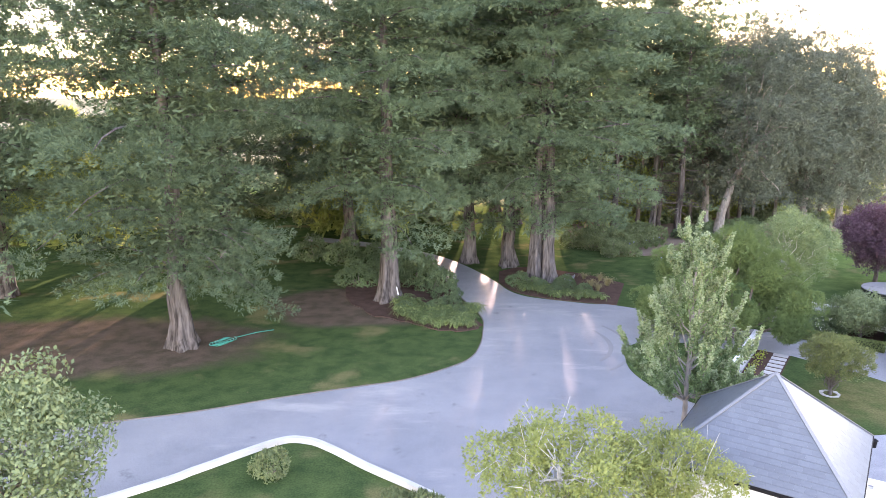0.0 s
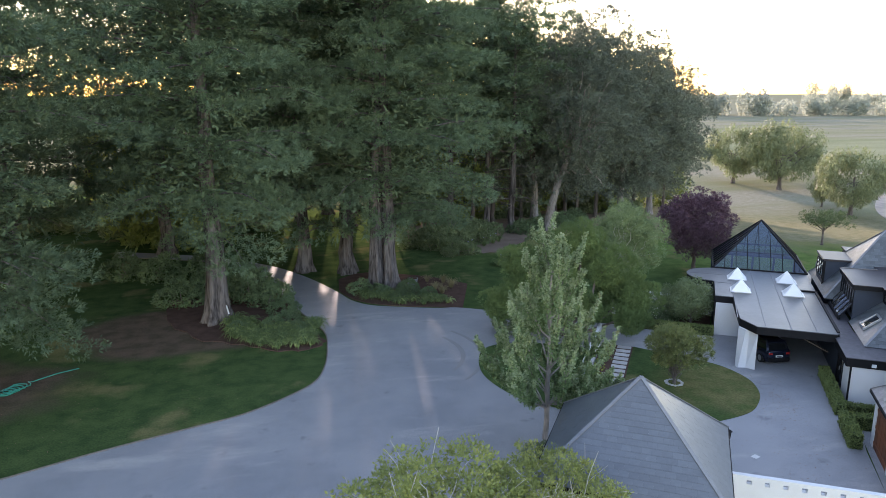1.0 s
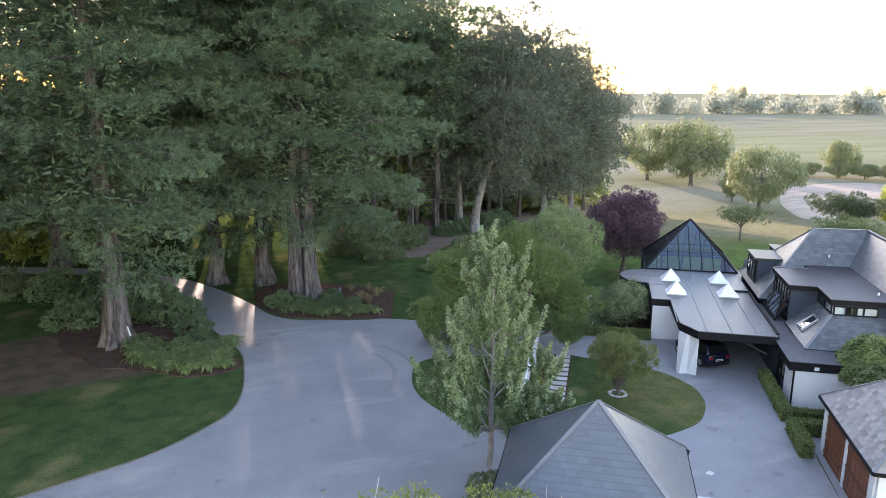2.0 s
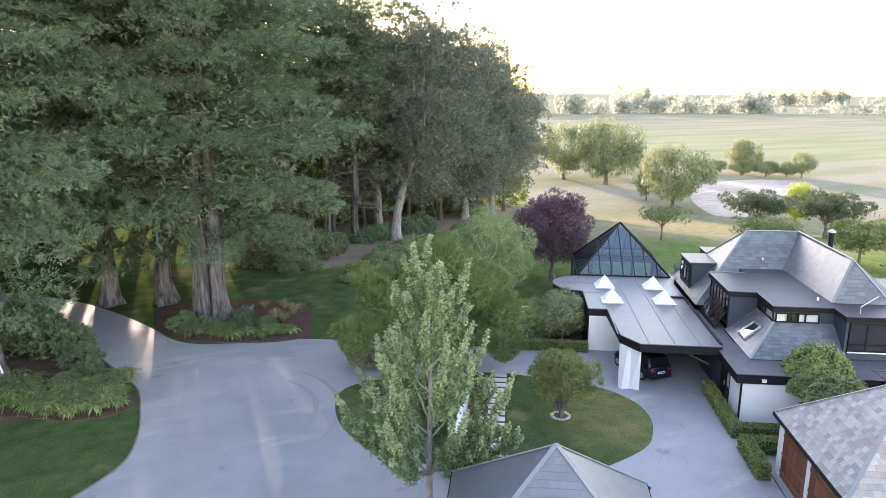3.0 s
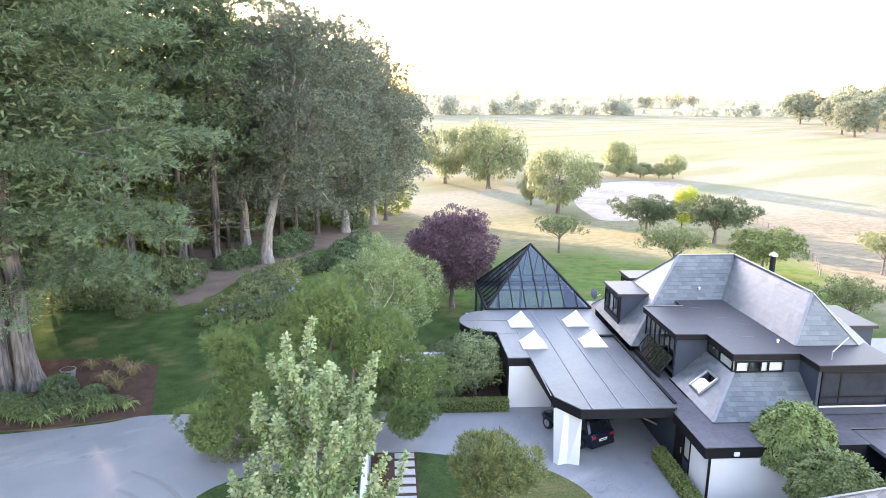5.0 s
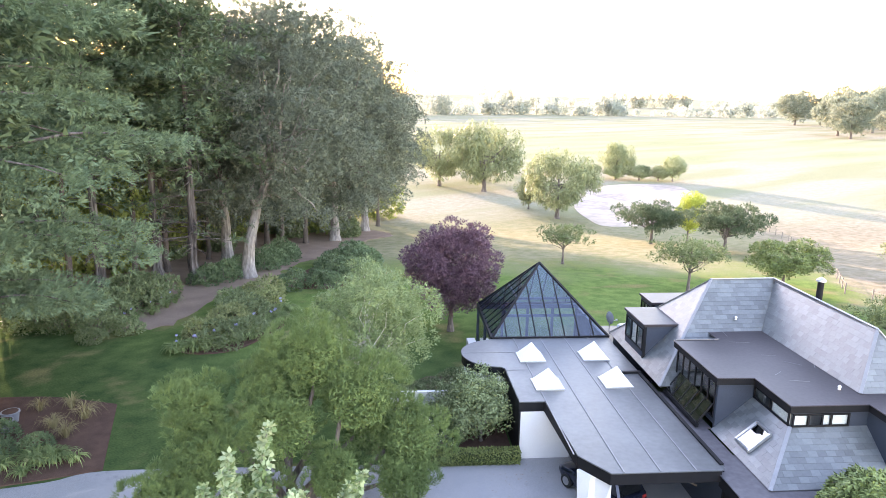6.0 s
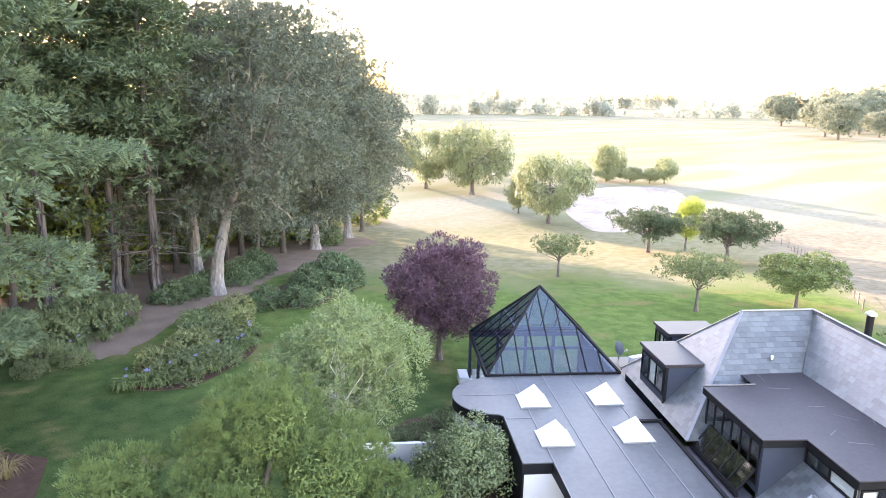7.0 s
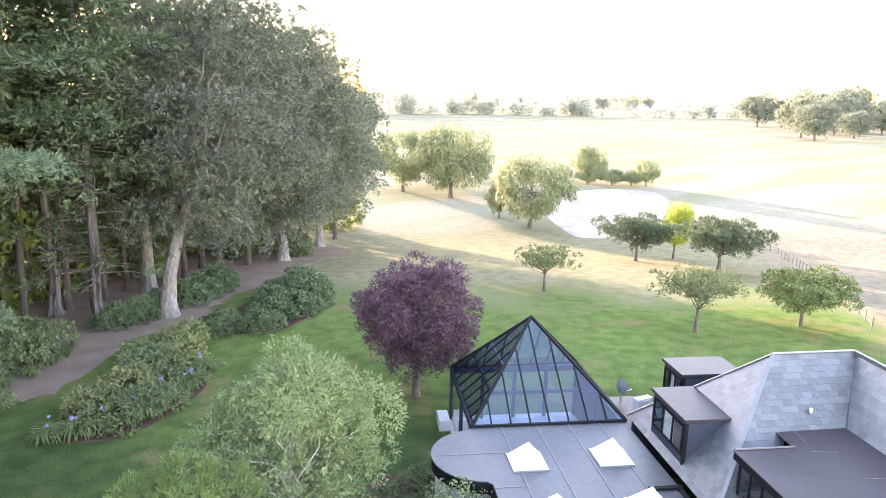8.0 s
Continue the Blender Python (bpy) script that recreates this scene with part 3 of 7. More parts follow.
HOUSE = pose(30.74, 41.45, 0, 0, 0, -34)


def hw(u, v):
    q = Vector((30.74, 41.45)) + HU * u + HV * v
    return (q.x, q.y)


oval_r = [hw(-8.0, 1.9), hw(-8.0, -8.6)] + curve_pts([(20.6, 35.4), (23.4, 35.5), (26.2, 36.0), (27.8, 37.1), (28.9, 38.5), (29.5, 40.4), (29.1, 42.8), (27.6, 44.8), (26.3, 46.2)], 5, False)
patch("oval_lawn", oval_r, 0.07, GRASS, "mown oval lawn island with a dry patch", "lawn")
oval_l = curve_pts([(21.2, 48.6), (17.5, 50.4), (14.8, 50.2), (13.4, 48.1), (12.9, 45.0), (13.8, 41.6), (15.5, 39.6), (16.5, 38.3)], 5, False) + [hw(-10.8, -8.6), hw(-10.8, 0.5)]
patch("round_lawn", oval_l, 0.07, GRASS, "mown lawn island under a young tree", "lawn")
patch("flower_strip", [hw(-10.3, 1.9), hw(-10.3, -9.5), hw(-9.3, -9.5), hw(-9.3, 1.9)], 0.06, MULCH, "dark soil strip with yellow flowers", "flower bed")
patch("dark_path_edge", [hw(-9.3, 1.9), hw(-9.3, -9.5), hw(-8.0, -9.5), hw(-8.0, 1.9)], 0.05, MULCH, "dark bark path between stepping stones", "path")

bed_a = curve_pts([(-9, 63), (-6.8, 58), (-4.4, 56), (-2.4, 54.7), (0.4, 53.0), (2.6, 53.4), (3.1, 55.4), (1.9, 60), (0.4, 66.5), (-4, 69), (-9, 67.5)], 4)
patch("mulch_bed", ragged(bed_a, 0.8, 0.25), 0.06, MULCH, "bark-mulched bed round a big trunk", "garden bed")
bed_b = curve_pts([(5.6, 67.8), (6.5, 65), (8.2, 63), (10.5, 61.7), (13.2, 60.7)], 4, False) + [(15.6, 60.0), (18.1, 67.2)] + curve_pts([(16.2, 69.6), (14, 71.5), (9, 74), (6, 72)], 4, False)
patch("mulch_bed", bed_b, 0.06, MULCH, "dark bark-mulched bed with grasses and shrubs", "garden bed")
patch("woodland_floor", ragged(curve_pts([(17, 86), (22.6, 80.2), (25, 79.8), (29.2, 83.3), (33, 86.8), (36.5, 86), (41, 92), (49, 98.5), (55, 103), (62, 109), (72, 117), (70, 135), (40, 140), (26, 124), (19, 100)], 4)), 0.05, LITTER, "brown leaf litter under the tall trees", "ground", step=6.0)
patch("mulch_bed", shrunk(curve_pts([(22.9, 73.0), (26, 70.6), (29.8, 72.0), (33.6, 75), (35.6, 79.8), (33.5, 84.2), (30.5, 82.8), (26, 78.4)], 4)), 0.06, MULCH, "mulched island bed of shrubs", "garden bed", step=3.0)
patch("mulch_bed", shrunk(curve_pts([(36.6, 83.5), (40.4, 80.6), (45, 82.6), (49.8, 86.1), (52, 91), (54.3, 97), (51, 98.5), (45, 93), (40, 88.5)], 4)), 0.06, MULCH, "mulched island bed of evergreen shrubs", "garden bed", step=3.0)
patch("mulch_bed", [hw(-5.2, 12.4), hw(-8.9, 12.2), hw(-8.6, 15.5), hw(-6.5, 17.5), hw(-3.0, 18), hw(-2.7, 16.3), hw(-4.6, 14.8)], 0.06, MULCH, "dark soil bed behind a white garden wall", "garden bed")
patch("mulch_bed", [hw(-9.0, 6.8), hw(-2.6, 6.9), hw(-2.6, 11.7), hw(-9.0, 11.7)], 0.06, MULCH, "dark soil bed of roses and shrubs", "garden bed")

# worn arcs left by turning cars, and dropped leaves on the drive
TYRE = mat("worn_gravel", (0.25, 0.247, 0.245), (0.185, 0.183, 0.183), 0.8, 0.3, 16, 0.3, coord="World")
for cx, cy, r, a0, a1, w, zt in ((6.5, 50.5, 6.2, -40, 25, 0.35, 0.042), (6.5, 50.5, 7.6, -48, 30, 0.3, 0.048)):
    pin = [(cx + (r - w / 2) * math.cos(radians(a)), cy + (r - w / 2) * math.sin(radians(a))) for a in np.linspace(a0, a1, 20)]
    pout = [(cx + (r + w / 2 * math.sin(math.pi * i / 19)) * math.cos(radians(a)), cy + (r + w / 2 * math.sin(math.pi * i / 19)) * math.sin(radians(a))) for i, a in enumerate(np.linspace(a0, a1, 20))]
    patch("tyre_mark", pin + pout[::-1], zt, TYRE, "faint darker turning mark on the drive", "tyre mark")

# pond
pond = curve_pts([(123, 119), (119, 111), (127, 107), (140, 110), (160, 118), (178, 129), (186, 140), (178, 149), (163, 150), (150, 146), (138, 136), (129, 127)], 5)
pb = bmesh.new()
pb.faces.new([pb.verts.new((x, y, -7.2)) for x, y in pond])
bmesh.ops.recalc_face_normals(pb, faces=pb.faces)
bmesh.ops.solidify(pb, geom=pb.faces[:], thickness=0.3)
solid("pond_water", pb, WATER, "still pond, the bright sky's paleness put into its matte colour", "pond", kind="structure")

# stepping stones
path_t = thing("stepping_stone_path", "path of pale rectangular stepping stones over dark bark", "path", kind="structure")
sm = make_mesh("stone", B().box(-0.5, -0.24, -0.04, 0.5, 0.24, 0.05), STONE, 0.015)
for i in range(14):
    o = new("stone", sm)
    o.parent = path_t
    o.matrix_world = HOUSE @ pose(-8.62, 1.5 - i * 0.78, 0.06, 0, 0, random.uniform(-1.5, 1.5))

# ---- house ----
def slate_frame(pts):
    """Plane frame of a roof face: origin at its first point, x along the eave, y up the slope, z out."""
    p = [Vector(q) for q in pts]
    n = (p[1] - p[0]).cross(p[2] - p[0]).normalized()
    if n.z < 0:
        n = -n
    x = Vector((0, 0, 1)).cross(n).normalized()
    y = n.cross(x)
    m = Matrix((x, y, n)).transposed().to_4x4()
    m.translation = p[0]
    return m


def clip_poly(sub, edge_poly):
    """Convex clip of plan polygon sub by the convex polygon edge_poly (counter-clockwise)."""
    out = sub
    for i in range(len(edge_poly)):
        a, b = edge_poly[i], edge_poly[(i + 1) % len(edge_poly)]
        side = lambda q: (b[0] - a[0]) * (q[1] - a[1]) - (b[1] - a[1]) * (q[0] - a[0])
        res = []
        for j in range(len(out)):
            p, q = out[j], out[(j + 1) % len(out)]
            sp, sq = side(p), side(q)
            if sp >= 0:
                res.append(p)
            if sp * sq < 0:
                t = sp / (sp - sq)
                res.append((p[0] + (q[0] - p[0]) * t, p[1] + (q[1] - p[1]) * t))
        out = res
        if len(out) < 3:
            return []
    return out


SLATE_ME = {}


def slates(parent, pts, pieces=0, w=0.40, h=0.27, seed=1, shift=0.0, mats=None):
    """Courses of slates over a convex roof face; full ones become pieces up to the given number, the rest one mesh."""
    ms, mj = mats or (SLATE, SLATE_J)
    rnd = random.Random(seed)
    m = slate_frame(pts)
    inv = m.inverted()
    poly = [(q.x, q.y) for q in (inv @ Vector(p) for p in pts)]
    if sum(poly[i][0] * poly[(i + 1) % len(poly)][1] - poly[(i + 1) % len(poly)][0] * poly[i][1] for i in range(len(poly))) < 0:
        poly = poly[::-1]
    part("roof_deck", B().slab([m @ Vector((x, y, 0.0)) for x, y in poly], 0.12), UNDERLAY, parent)
    if ms.name not in SLATE_ME:
        g = 0.002
        SLATE_ME[ms.name] = make_mesh("slate", B().add([(-w / 2 + g, -h / 2 + g, 0.004), (w / 2 - g, -h / 2 + g, 0.004), (w / 2 - g, h / 2 - g / 2, 0.002), (-w / 2 + g, h / 2 - g / 2, 0.002),
                                               (-w / 2 + g, -h / 2 + g, 0.018), (w / 2 - g, -h / 2 + g, 0.018), (w / 2 - g, h / 2 - g / 2, 0.008), (-w / 2 + g, h / 2 - g / 2, 0.008)],
                                              [(4, 5, 6, 7), (0, 1, 5, 4), (1, 2, 6, 5), (2, 3, 7, 6), (3, 0, 4, 7)]), ms)
    b = B()
    x0, x1 = min(p[0] for p in poly), max(p[0] for p in poly)
    y0, y1 = min(p[1] for p in poly), max(p[1] for p in poly)
    row, y, made = 0, y0, 0
    while y < y1:
        x = x0 - w + (row % 2) * w / 2 + shift
        while x < x1 + w:
            quad = [(x, y), (x + w, y), (x + w, y + h), (x, y + h)]
            c = clip_poly(quad, poly)
            if c:
                area = abs(sum(c[i][0] * c[(i + 1) % len(c)][1] - c[(i + 1) % len(c)][0] * c[i][1] for i in range(len(c)))) / 2
                lift = rnd.uniform(0, 0.004)
                if area > 0.985 * w * h and made < pieces:
                    o = new("slate", SLATE_ME[ms.name])
                    o.parent = parent
                    o.matrix_basis = m @ pose(x + w / 2, y + h / 2, lift, 0, 0, rnd.uniform(-0.6, 0.6))
                    made += 1
                elif area > 0.002:
                    cx, cy = sum(p[0] for p in c) / len(c), sum(p[1] for p in c) / len(c)
                    c = [(cx + (p[0] - cx) * 0.988, cy + (p[1] - cy) * 0.988) for p in c]
                    top = [m @ Vector((p[0], p[1], 0.018 - 0.010 * (p[1] - y) / h + lift)) for p in c]
                    low = [m @ Vector((p[0], p[1], 0.003)) for p in c]
                    n = len(c)
                    b.add(low + top, [tuple(range(n, 2 * n))] + [(i, (i + 1) % n, n + (i + 1) % n, n + i) for i in range(n)])
            x += w
        y += h
        row += 1
    if b.v:
        part("slate_course", b, mj, parent, "overlapping grey slates", kind="stuff")


def ridge_cap(parent, a, b, w=0.15):
    a, b = Vector(a) + Vector((0, 0, 0.03)), Vector(b) + Vector((0, 0, 0.03))
    part("ridge_cap", B().bar(a, b, w, 0.035), RIDGE, parent, "pale metal ridge flashing")


def window_u(parent, u, v0, v1, z0, z1, n, face=-1, glass=None, fw=0.07, blinds=()):
    """A row of n panes in a wall of constant u."""
    w = thing_child("window", parent)
    d = 0.06 * face
    fr = B()
    fr.box(u + min(0, d), v0, z0, u + max(0, d), v1, z0 + fw).box(u + min(0, d), v0, z1 - fw, u + max(0, d), v1, z1)
    for i in range(n + 1):
        c = v0 + (v1 - v0) * i / n
        c0 = min(max(c - fw / 2, v0), v1 - fw)
        fr.box(u + min(0, d) - 0.002, c0, z0 + fw, u + max(0, d) + 0.002, c0 + fw, z1 - fw)
    part("window_frame", fr, BLACK, w)
    for i in range(n):
        a, b = v0 + (v1 - v0) * i / n + fw / 2, v0 + (v1 - v0) * (i + 1) / n - fw / 2
        part("pane", B().box(u + d * 0.4 - 0.006, a, z0 + fw / 2, u + d * 0.4 + 0.006, b, z1 - fw / 2), glass or GLASS, w)
        if i in blinds:
            part("blind", B().box(u - d * 0.8 - 0.01, a, z0 + 0.05, u - d * 0.8 + 0.01, b, z1), BLIND, w, "pale drawn blind")
    return w


def window_v(parent, v, u0, u1, z0, z1, splits, glass=None, fw=0.07, blinds=()):
    """A window in a wall of constant v that faces -v; splits are fractions of its mullions."""
    w = thing_child("window", parent)
    d = -0.06
    fr = B()
    fr.box(u0, v + d, z0, u1, v, z0 + fw).box(u0, v + d, z1 - fw, u1, v, z1)
    xs = [0.0] + list(splits) + [1.0]
    for s in xs:
        c0 = min(max(u0 + (u1 - u0) * s - fw / 2, u0), u1 - fw)
        fr.box(c0, v + d - 0.002, z0 + fw, c0 + fw, v + 0.002, z1 - fw)
    part("window_frame", fr, BLACK, w)
    for i, (s, t) in enumerate(zip(xs, xs[1:])):
        a, b = u0 + (u1 - u0) * s + fw / 2, u0 + (u1 - u0) * t - fw / 2
        part("pane", B().box(a, v + d * 0.4 - 0.006, z0 + fw / 2, b, v + d * 0.4 + 0.006, z1 - fw / 2), glass or GLASS, w)
        if i in blinds:
            part("blind", B().box(a, v + 0.05, z0 + 0.05, b, v + 0.07, z1), BLIND, w, "pale drawn blind")
    return w


def thing_child(name, parent):
    ob = new(name)
    ob.empty_display_size = 0.2
    ob.parent = parent
    return ob


house = thing("house", "low grey slate and dark-clad house with flat membrane roofs", "house", HOUSE)

# carport and entry roof
arc = [(-2.5 + 2.2 * math.cos(radians(a)), 13.6 + 2.2 * math.sin(radians(a))) for a in range(265, 89, -8)]
CARPORT = [(-1.0, 1.5), (0, 0), (4.75, 0), (4.95, 0.3), (4.95, 15.95), (-2.5, 15.95)] + arc[::-1][1:] + [(-2.5, 11.2), (-2.5, 6.85), (-1.2, 6.85)]
part("carport_roof", B().prism(CARPORT, 3.12, 3.18), MEMBRANE, house, "flat grey membrane roof with welded seams", bevel=0.02)
def inset(poly, d):
    c = Vector((sum(p[0] for p in poly) / len(poly), sum(p[1] for p in poly) / len(poly)))
    return [tuple(Vector(p) + (c - Vector(p)).normalized() * d) for p in poly]
part("fascia", B().prism(inset(CARPORT, 0.05), 2.62, 3.118), BLACK, house, "black fascia board")
seam = B()
for u in (-1.14, 0.55, 2.1, 3.62):
    seam.box(u - 0.03, 0.06 if u > 0 else 1.6, 3.17, u + 0.03, 15.9, 3.205)
for v in (13.6,):
    seam.box(-4.6, v - 0.025, 3.17, -1.18, v + 0.025, 3.2)
seam.box(-2.45, 10.9, 3.17, -1.18, 10.95, 3.2)
part("roof_seam", seam, SEAM, house, "pale standing seam")
part("upstand", B().box(3.6, 10.1, 3.18, 4.98, 10.28, 3.30).box(4.78, 0.4, 3.18, 4.95, 10.1, 3.26), BLACK, house)
# folded white column
col = B()
colp = [(-1.12, 0.55), (-0.95, 0.28), (-0.45, 0.42), (0.12, 0.2), (0.08, 0.75), (-0.6, 0.95)]
colt = [(-1.05, 1.35), (-0.62, 0.78), (-0.35, 0.95), (0.12, 0.22), (0.1, 0.8), (-0.5, 1.6)]
n = 6
col.add([(x, y, 0) for x, y in colp] + [(x, y, 2.62) for x, y in colt], [tuple(range(5, -1, -1)), tuple(range(6, 12))] + [(i, (i + 1) % n, n + (i + 1) % n, n + i) for i in range(n)])
part("column", col, WHITE, house, "folded white concrete column", bevel=0.01)
part("wall", B().box(-2.4, 6.9, 0, 0.2, 7.1, 2.62), WHITE, house, "white plaster wall")
part("wall", B().box(-2.48, 6.88, 0, -2.4, 11.5, 2.62), BLACK, house, "black corner post")
part("wall", B().box(0.2, 9.6, 0, 5.0, 9.8, 2.62).box(-2.4, 7.1, 0, -2.2, 11.5, 2.62), GREYWALL, house, "dark entry wall")
arcw = [(-2.5 + 1.98 * math.cos(radians(a)), 13.6 + 1.98 * math.sin(radians(a))) for a in range(265, 89, -10)]
part("wall", B().prism(arcw + [(-2.3, 15.58), (-2.3, 11.6)], 0, 2.62), WHITE, house, "curved white plaster wall")
part("strut", B().bar((0.3, 5.6, 2.55), (4.7, 2.0, 1.25), 0.07), TIMBER, house, "pale diagonal strut")

# white pyramid skylights
for u0, v0 in ((-1.42, 12.0), (2.32, 12.05), (-1.32, 8.15), (2.42, 8.25)):
    s = 1.42
    k = part("skylight", B().add([(u0, v0, 3.24), (u0 + s, v0, 3.24), (u0 + s, v0 + s, 3.24), (u0, v0 + s, 3.24), (u0 + s * 0.5, v0 + s * 0.5, 4.15)], [(0, 1, 4), (1, 2, 4), (2, 3, 4), (3, 0, 4), (3, 2, 1, 0)]), SKYLIGHT, house, "white pyramid skylight", bevel=0.012)
    part("skylight_kerb", B().box(u0 - 0.05, v0 - 0.05, 3.17, u0 + s + 0.05, v0 + s + 0.05, 3.245), STEEL, k)

# glass pyramid room
PA = Vector((1.5, 21.2, 6.8))
base = [Vector(p) for p in ((-2.5, 16.0, 3.22), (5.0, 16.0, 3.22), (5.0, 23.4, 3.22), (-2.45, 23.2, 3.22))]
pyr = thing_child("glass_pyramid", house)
for i in range(4):
    a, b = base[i], base[(i + 1) % 4]
    part("sill_bar", B().bar(a, b, 0.14, 0.12), BLACK, pyr, "black base bar")
    part("hip_bar", B().bar(a, PA, 0.13, 0.13), BLACK, pyr, "black hip bar")
    nn = 8
    run = (b - a).normalized()
    apex_s = (PA - a).dot(run) / (b - a).length
    foot = a.lerp(b, apex_s)
    rise = PA - foot

    def head(f):
        """Where the slope line from f along the base meets the hip."""
        return a.lerp(b, f) + rise * (f / apex_s if f < apex_s else (1 - f) / (1 - apex_s))

    for k in range(nn):
        f0, f1 = k / nn, (k + 1) / nn
        if k:
            part("glazing_bar", B().bar(a.lerp(b, f0), head(f0), 0.06, 0.08), BLACK, pyr)
        ring = [a.lerp(b, f0), a.lerp(b, f1)] + ([head(f1)] if k < nn - 1 else []) + ([PA] if f0 < apex_s < f1 else []) + ([head(f0)] if k else [])
        part("pane", B().slab(ring, 0.012), DARKGLASS, pyr, "tinted sloping glass")
    if i in (0, 3):
        c, d = a.lerp(PA, 0.52), b.lerp(PA, 0.52)
        part("purlin", B().bar(c - Vector((0, 0, 0.12)), d - Vector((0, 0, 0.12)), 0.09, 0.14), RIDGE if i == 3 else GREYWALL, pyr)
        c, d = a.lerp(PA, 0.3), b.lerp(PA, 0.3)
        part("purlin", B().bar(c - Vector((0, 0, 0.14)), d - Vector((0, 0, 0.14)), 0.1, 0.16), GREYWALL, pyr)
room = B()
for p in ((-2.4, 16.15), (4.9, 16.15), (-2.4, 19.6), (4.9, 19.6), (-2.4, 23.1), (-0.6, 23.1), (1.25, 23.1), (3.1, 23.1), (4.9, 23.1)):
    room.box(p[0] - 0.09, p[1] - 0.09, 0, p[0] + 0.09, p[1] + 0.09, 3.15)
room.box(-2.5, 22.95, 2.9, 5.0, 23.25, 3.16).box(-2.52, 16.0, 2.9, -2.3, 23.0, 3.16)
part("post", room, GREYWALL, house, "dark steel post")
part("pane", B().box(-2.4, 23.09, 0.1, 4.9, 23.11, 2.9), GLASS, house)
part("pane", B().box(-2.41, 16.2, 0.1, -2.39, 23.0, 2.9), GLASS, house)
part("floor", B().box(-2.6, 15.9, 0.0, 5.1, 23.4, 0.08), STONE, house, "pale stone floor")
part("wall", B().box(-2.4, 15.75, 0.08, 5.0, 15.9, 2.6), INTERIOR, house)
part("wall", B().box(4.95, 15.9, 0.0, 5.1, 23.3, 2.9), GREYWALL, house)
part("wall", B().box(-3.2, 21.8, 0.0, -2.6, 23.2, 0.6), WHITE, house, "low white wall")

# main slate roof (ridges along u and then along v)
R1, R2, R3 = (9.4, 12.0, 8.06), (13.2, 12.1, 8.06), (13.25, 3.45, 8.0)
FL, BL = (5.1, 7.85, 3.42), (5.1, 16.2, 3.42)
ZF = 5.66
hipf = lambda z: tuple(Vector(R1).lerp(Vector(FL), (8.06 - z) / (8.06 - 3.42)))
P5 = hipf(ZF)
slates(house, [FL, R1, BL][::-1], 120, seed=1)
slates(house, [(12.0, P5[1], ZF), R2, R1, P5][::-1], 150, seed=2)
slates(house, [P5, FL, (7.4, FL[1], 3.42), (8.9, P5[1], ZF)], 0, seed=21)
C0 = (11.55, 1.7, ZF)
slates(house, [(11.55, P5[1], ZF), C0, R3, R2], 150, seed=3)
slates(house, [C0, (15.0, 1.7, ZF), R3], 60, seed=4)
slates(house, [(18.2, 1.0, 3.3), (18.2, 16.5, 3.3), R2, R3], 0, seed=5)
slates(house, [(15.0, 1.7, ZF), (18.2, 1.0, 3.3), R3], 0, seed=6)
slates(house, [BL, R1, R2, (18.2, 16.5, 3.3)], 0, seed=7)
for p, q in ((FL, R1), (R1, R2), (R2, R3), (R1, BL), (R3, C0), (R3, (15.0, 1.7, ZF)), (R2, (18.2, 16.5, 3.3))):
    ridge_cap(house, p, q)

# upper flat roof
UPPER = [(6.0, 8.72), (6.0, 3.68), (7.75, 3.62), (7.75, 0.68), (11.25, 0.68), (11.25, -0.95), (15.56, -0.9), (15.56, 2.6), (12.2, 2.6), (12.2, 10.6), (8.45, 10.6), (8.45, 8.72)]
part("upper_roof", B().prism(UPPER, 5.605, ZF), BROWNROOF, house, "flat brown-grey membrane roof", bevel=0.02)
part("fascia", B().prism([(6.05, 8.68), (6.05, 3.73), (7.8, 3.67), (7.8, 0.73), (11.3, 0.73), (11.3, -0.9), (15.5, -0.85), (15.5, 2.55), (12.1, 2.55), (12.1, 8.6), (8.4, 8.6)], 5.3, 5.603), BLACK, house, "black fascia board")
scuffs = ((8.9, 8.3, 9.9, 8.15), (9.3, 9.9, 9.15, 9.0), (10.2, 5.6, 10.9, 5.0), (9.2, 3.3, 10.1, 3.1), (8.9, 3.9, 9.4, 4.3), (11.3, 4.6, 11.6, 5.2), (9.6, 6.4, 10.3, 6.3))
for x0, y0, x1, y1 in scuffs:
    part("scuff", B().bar((x0, y0, ZF + 0.004), (x1, y1, ZF + 0.004), 0.02, 0.008), SEAM, house, "pale scuff on the membrane")
part("roof_seam", B().bar((6.1, 8.66, 5.69), (8.5, 8.66, 5.69), 0.05, 0.05), SEAM, house, "pale membrane lap")
part("valley_gutter", B().box(4.98, 4.2, 2.84, 6.22, 8.3, 2.92), LOWROOF, house, "flat gutter strip below the lean-to panes")
for p in ((10.9, 2.2), (10.2, 10.3)):
    zv = ZF if p[1] < 5 else 6.2
    part("roof_vent", B().cyl(p[0], p[1], zv, zv + 0.14, 0.06, 14).cyl(p[0], p[1], zv + 0.13, zv + 0.2, 0.08, 14, 0.05), WHITE, house, "small white vent cowl")
part("antenna", B().tube([(12.3, -0.2, ZF), (12.3, -0.2, 6.05), (13.6, 0.6, 6.5)], [0.03, 0.03, 0.025], 6), STEEL, house, "thin pale antenna mast")

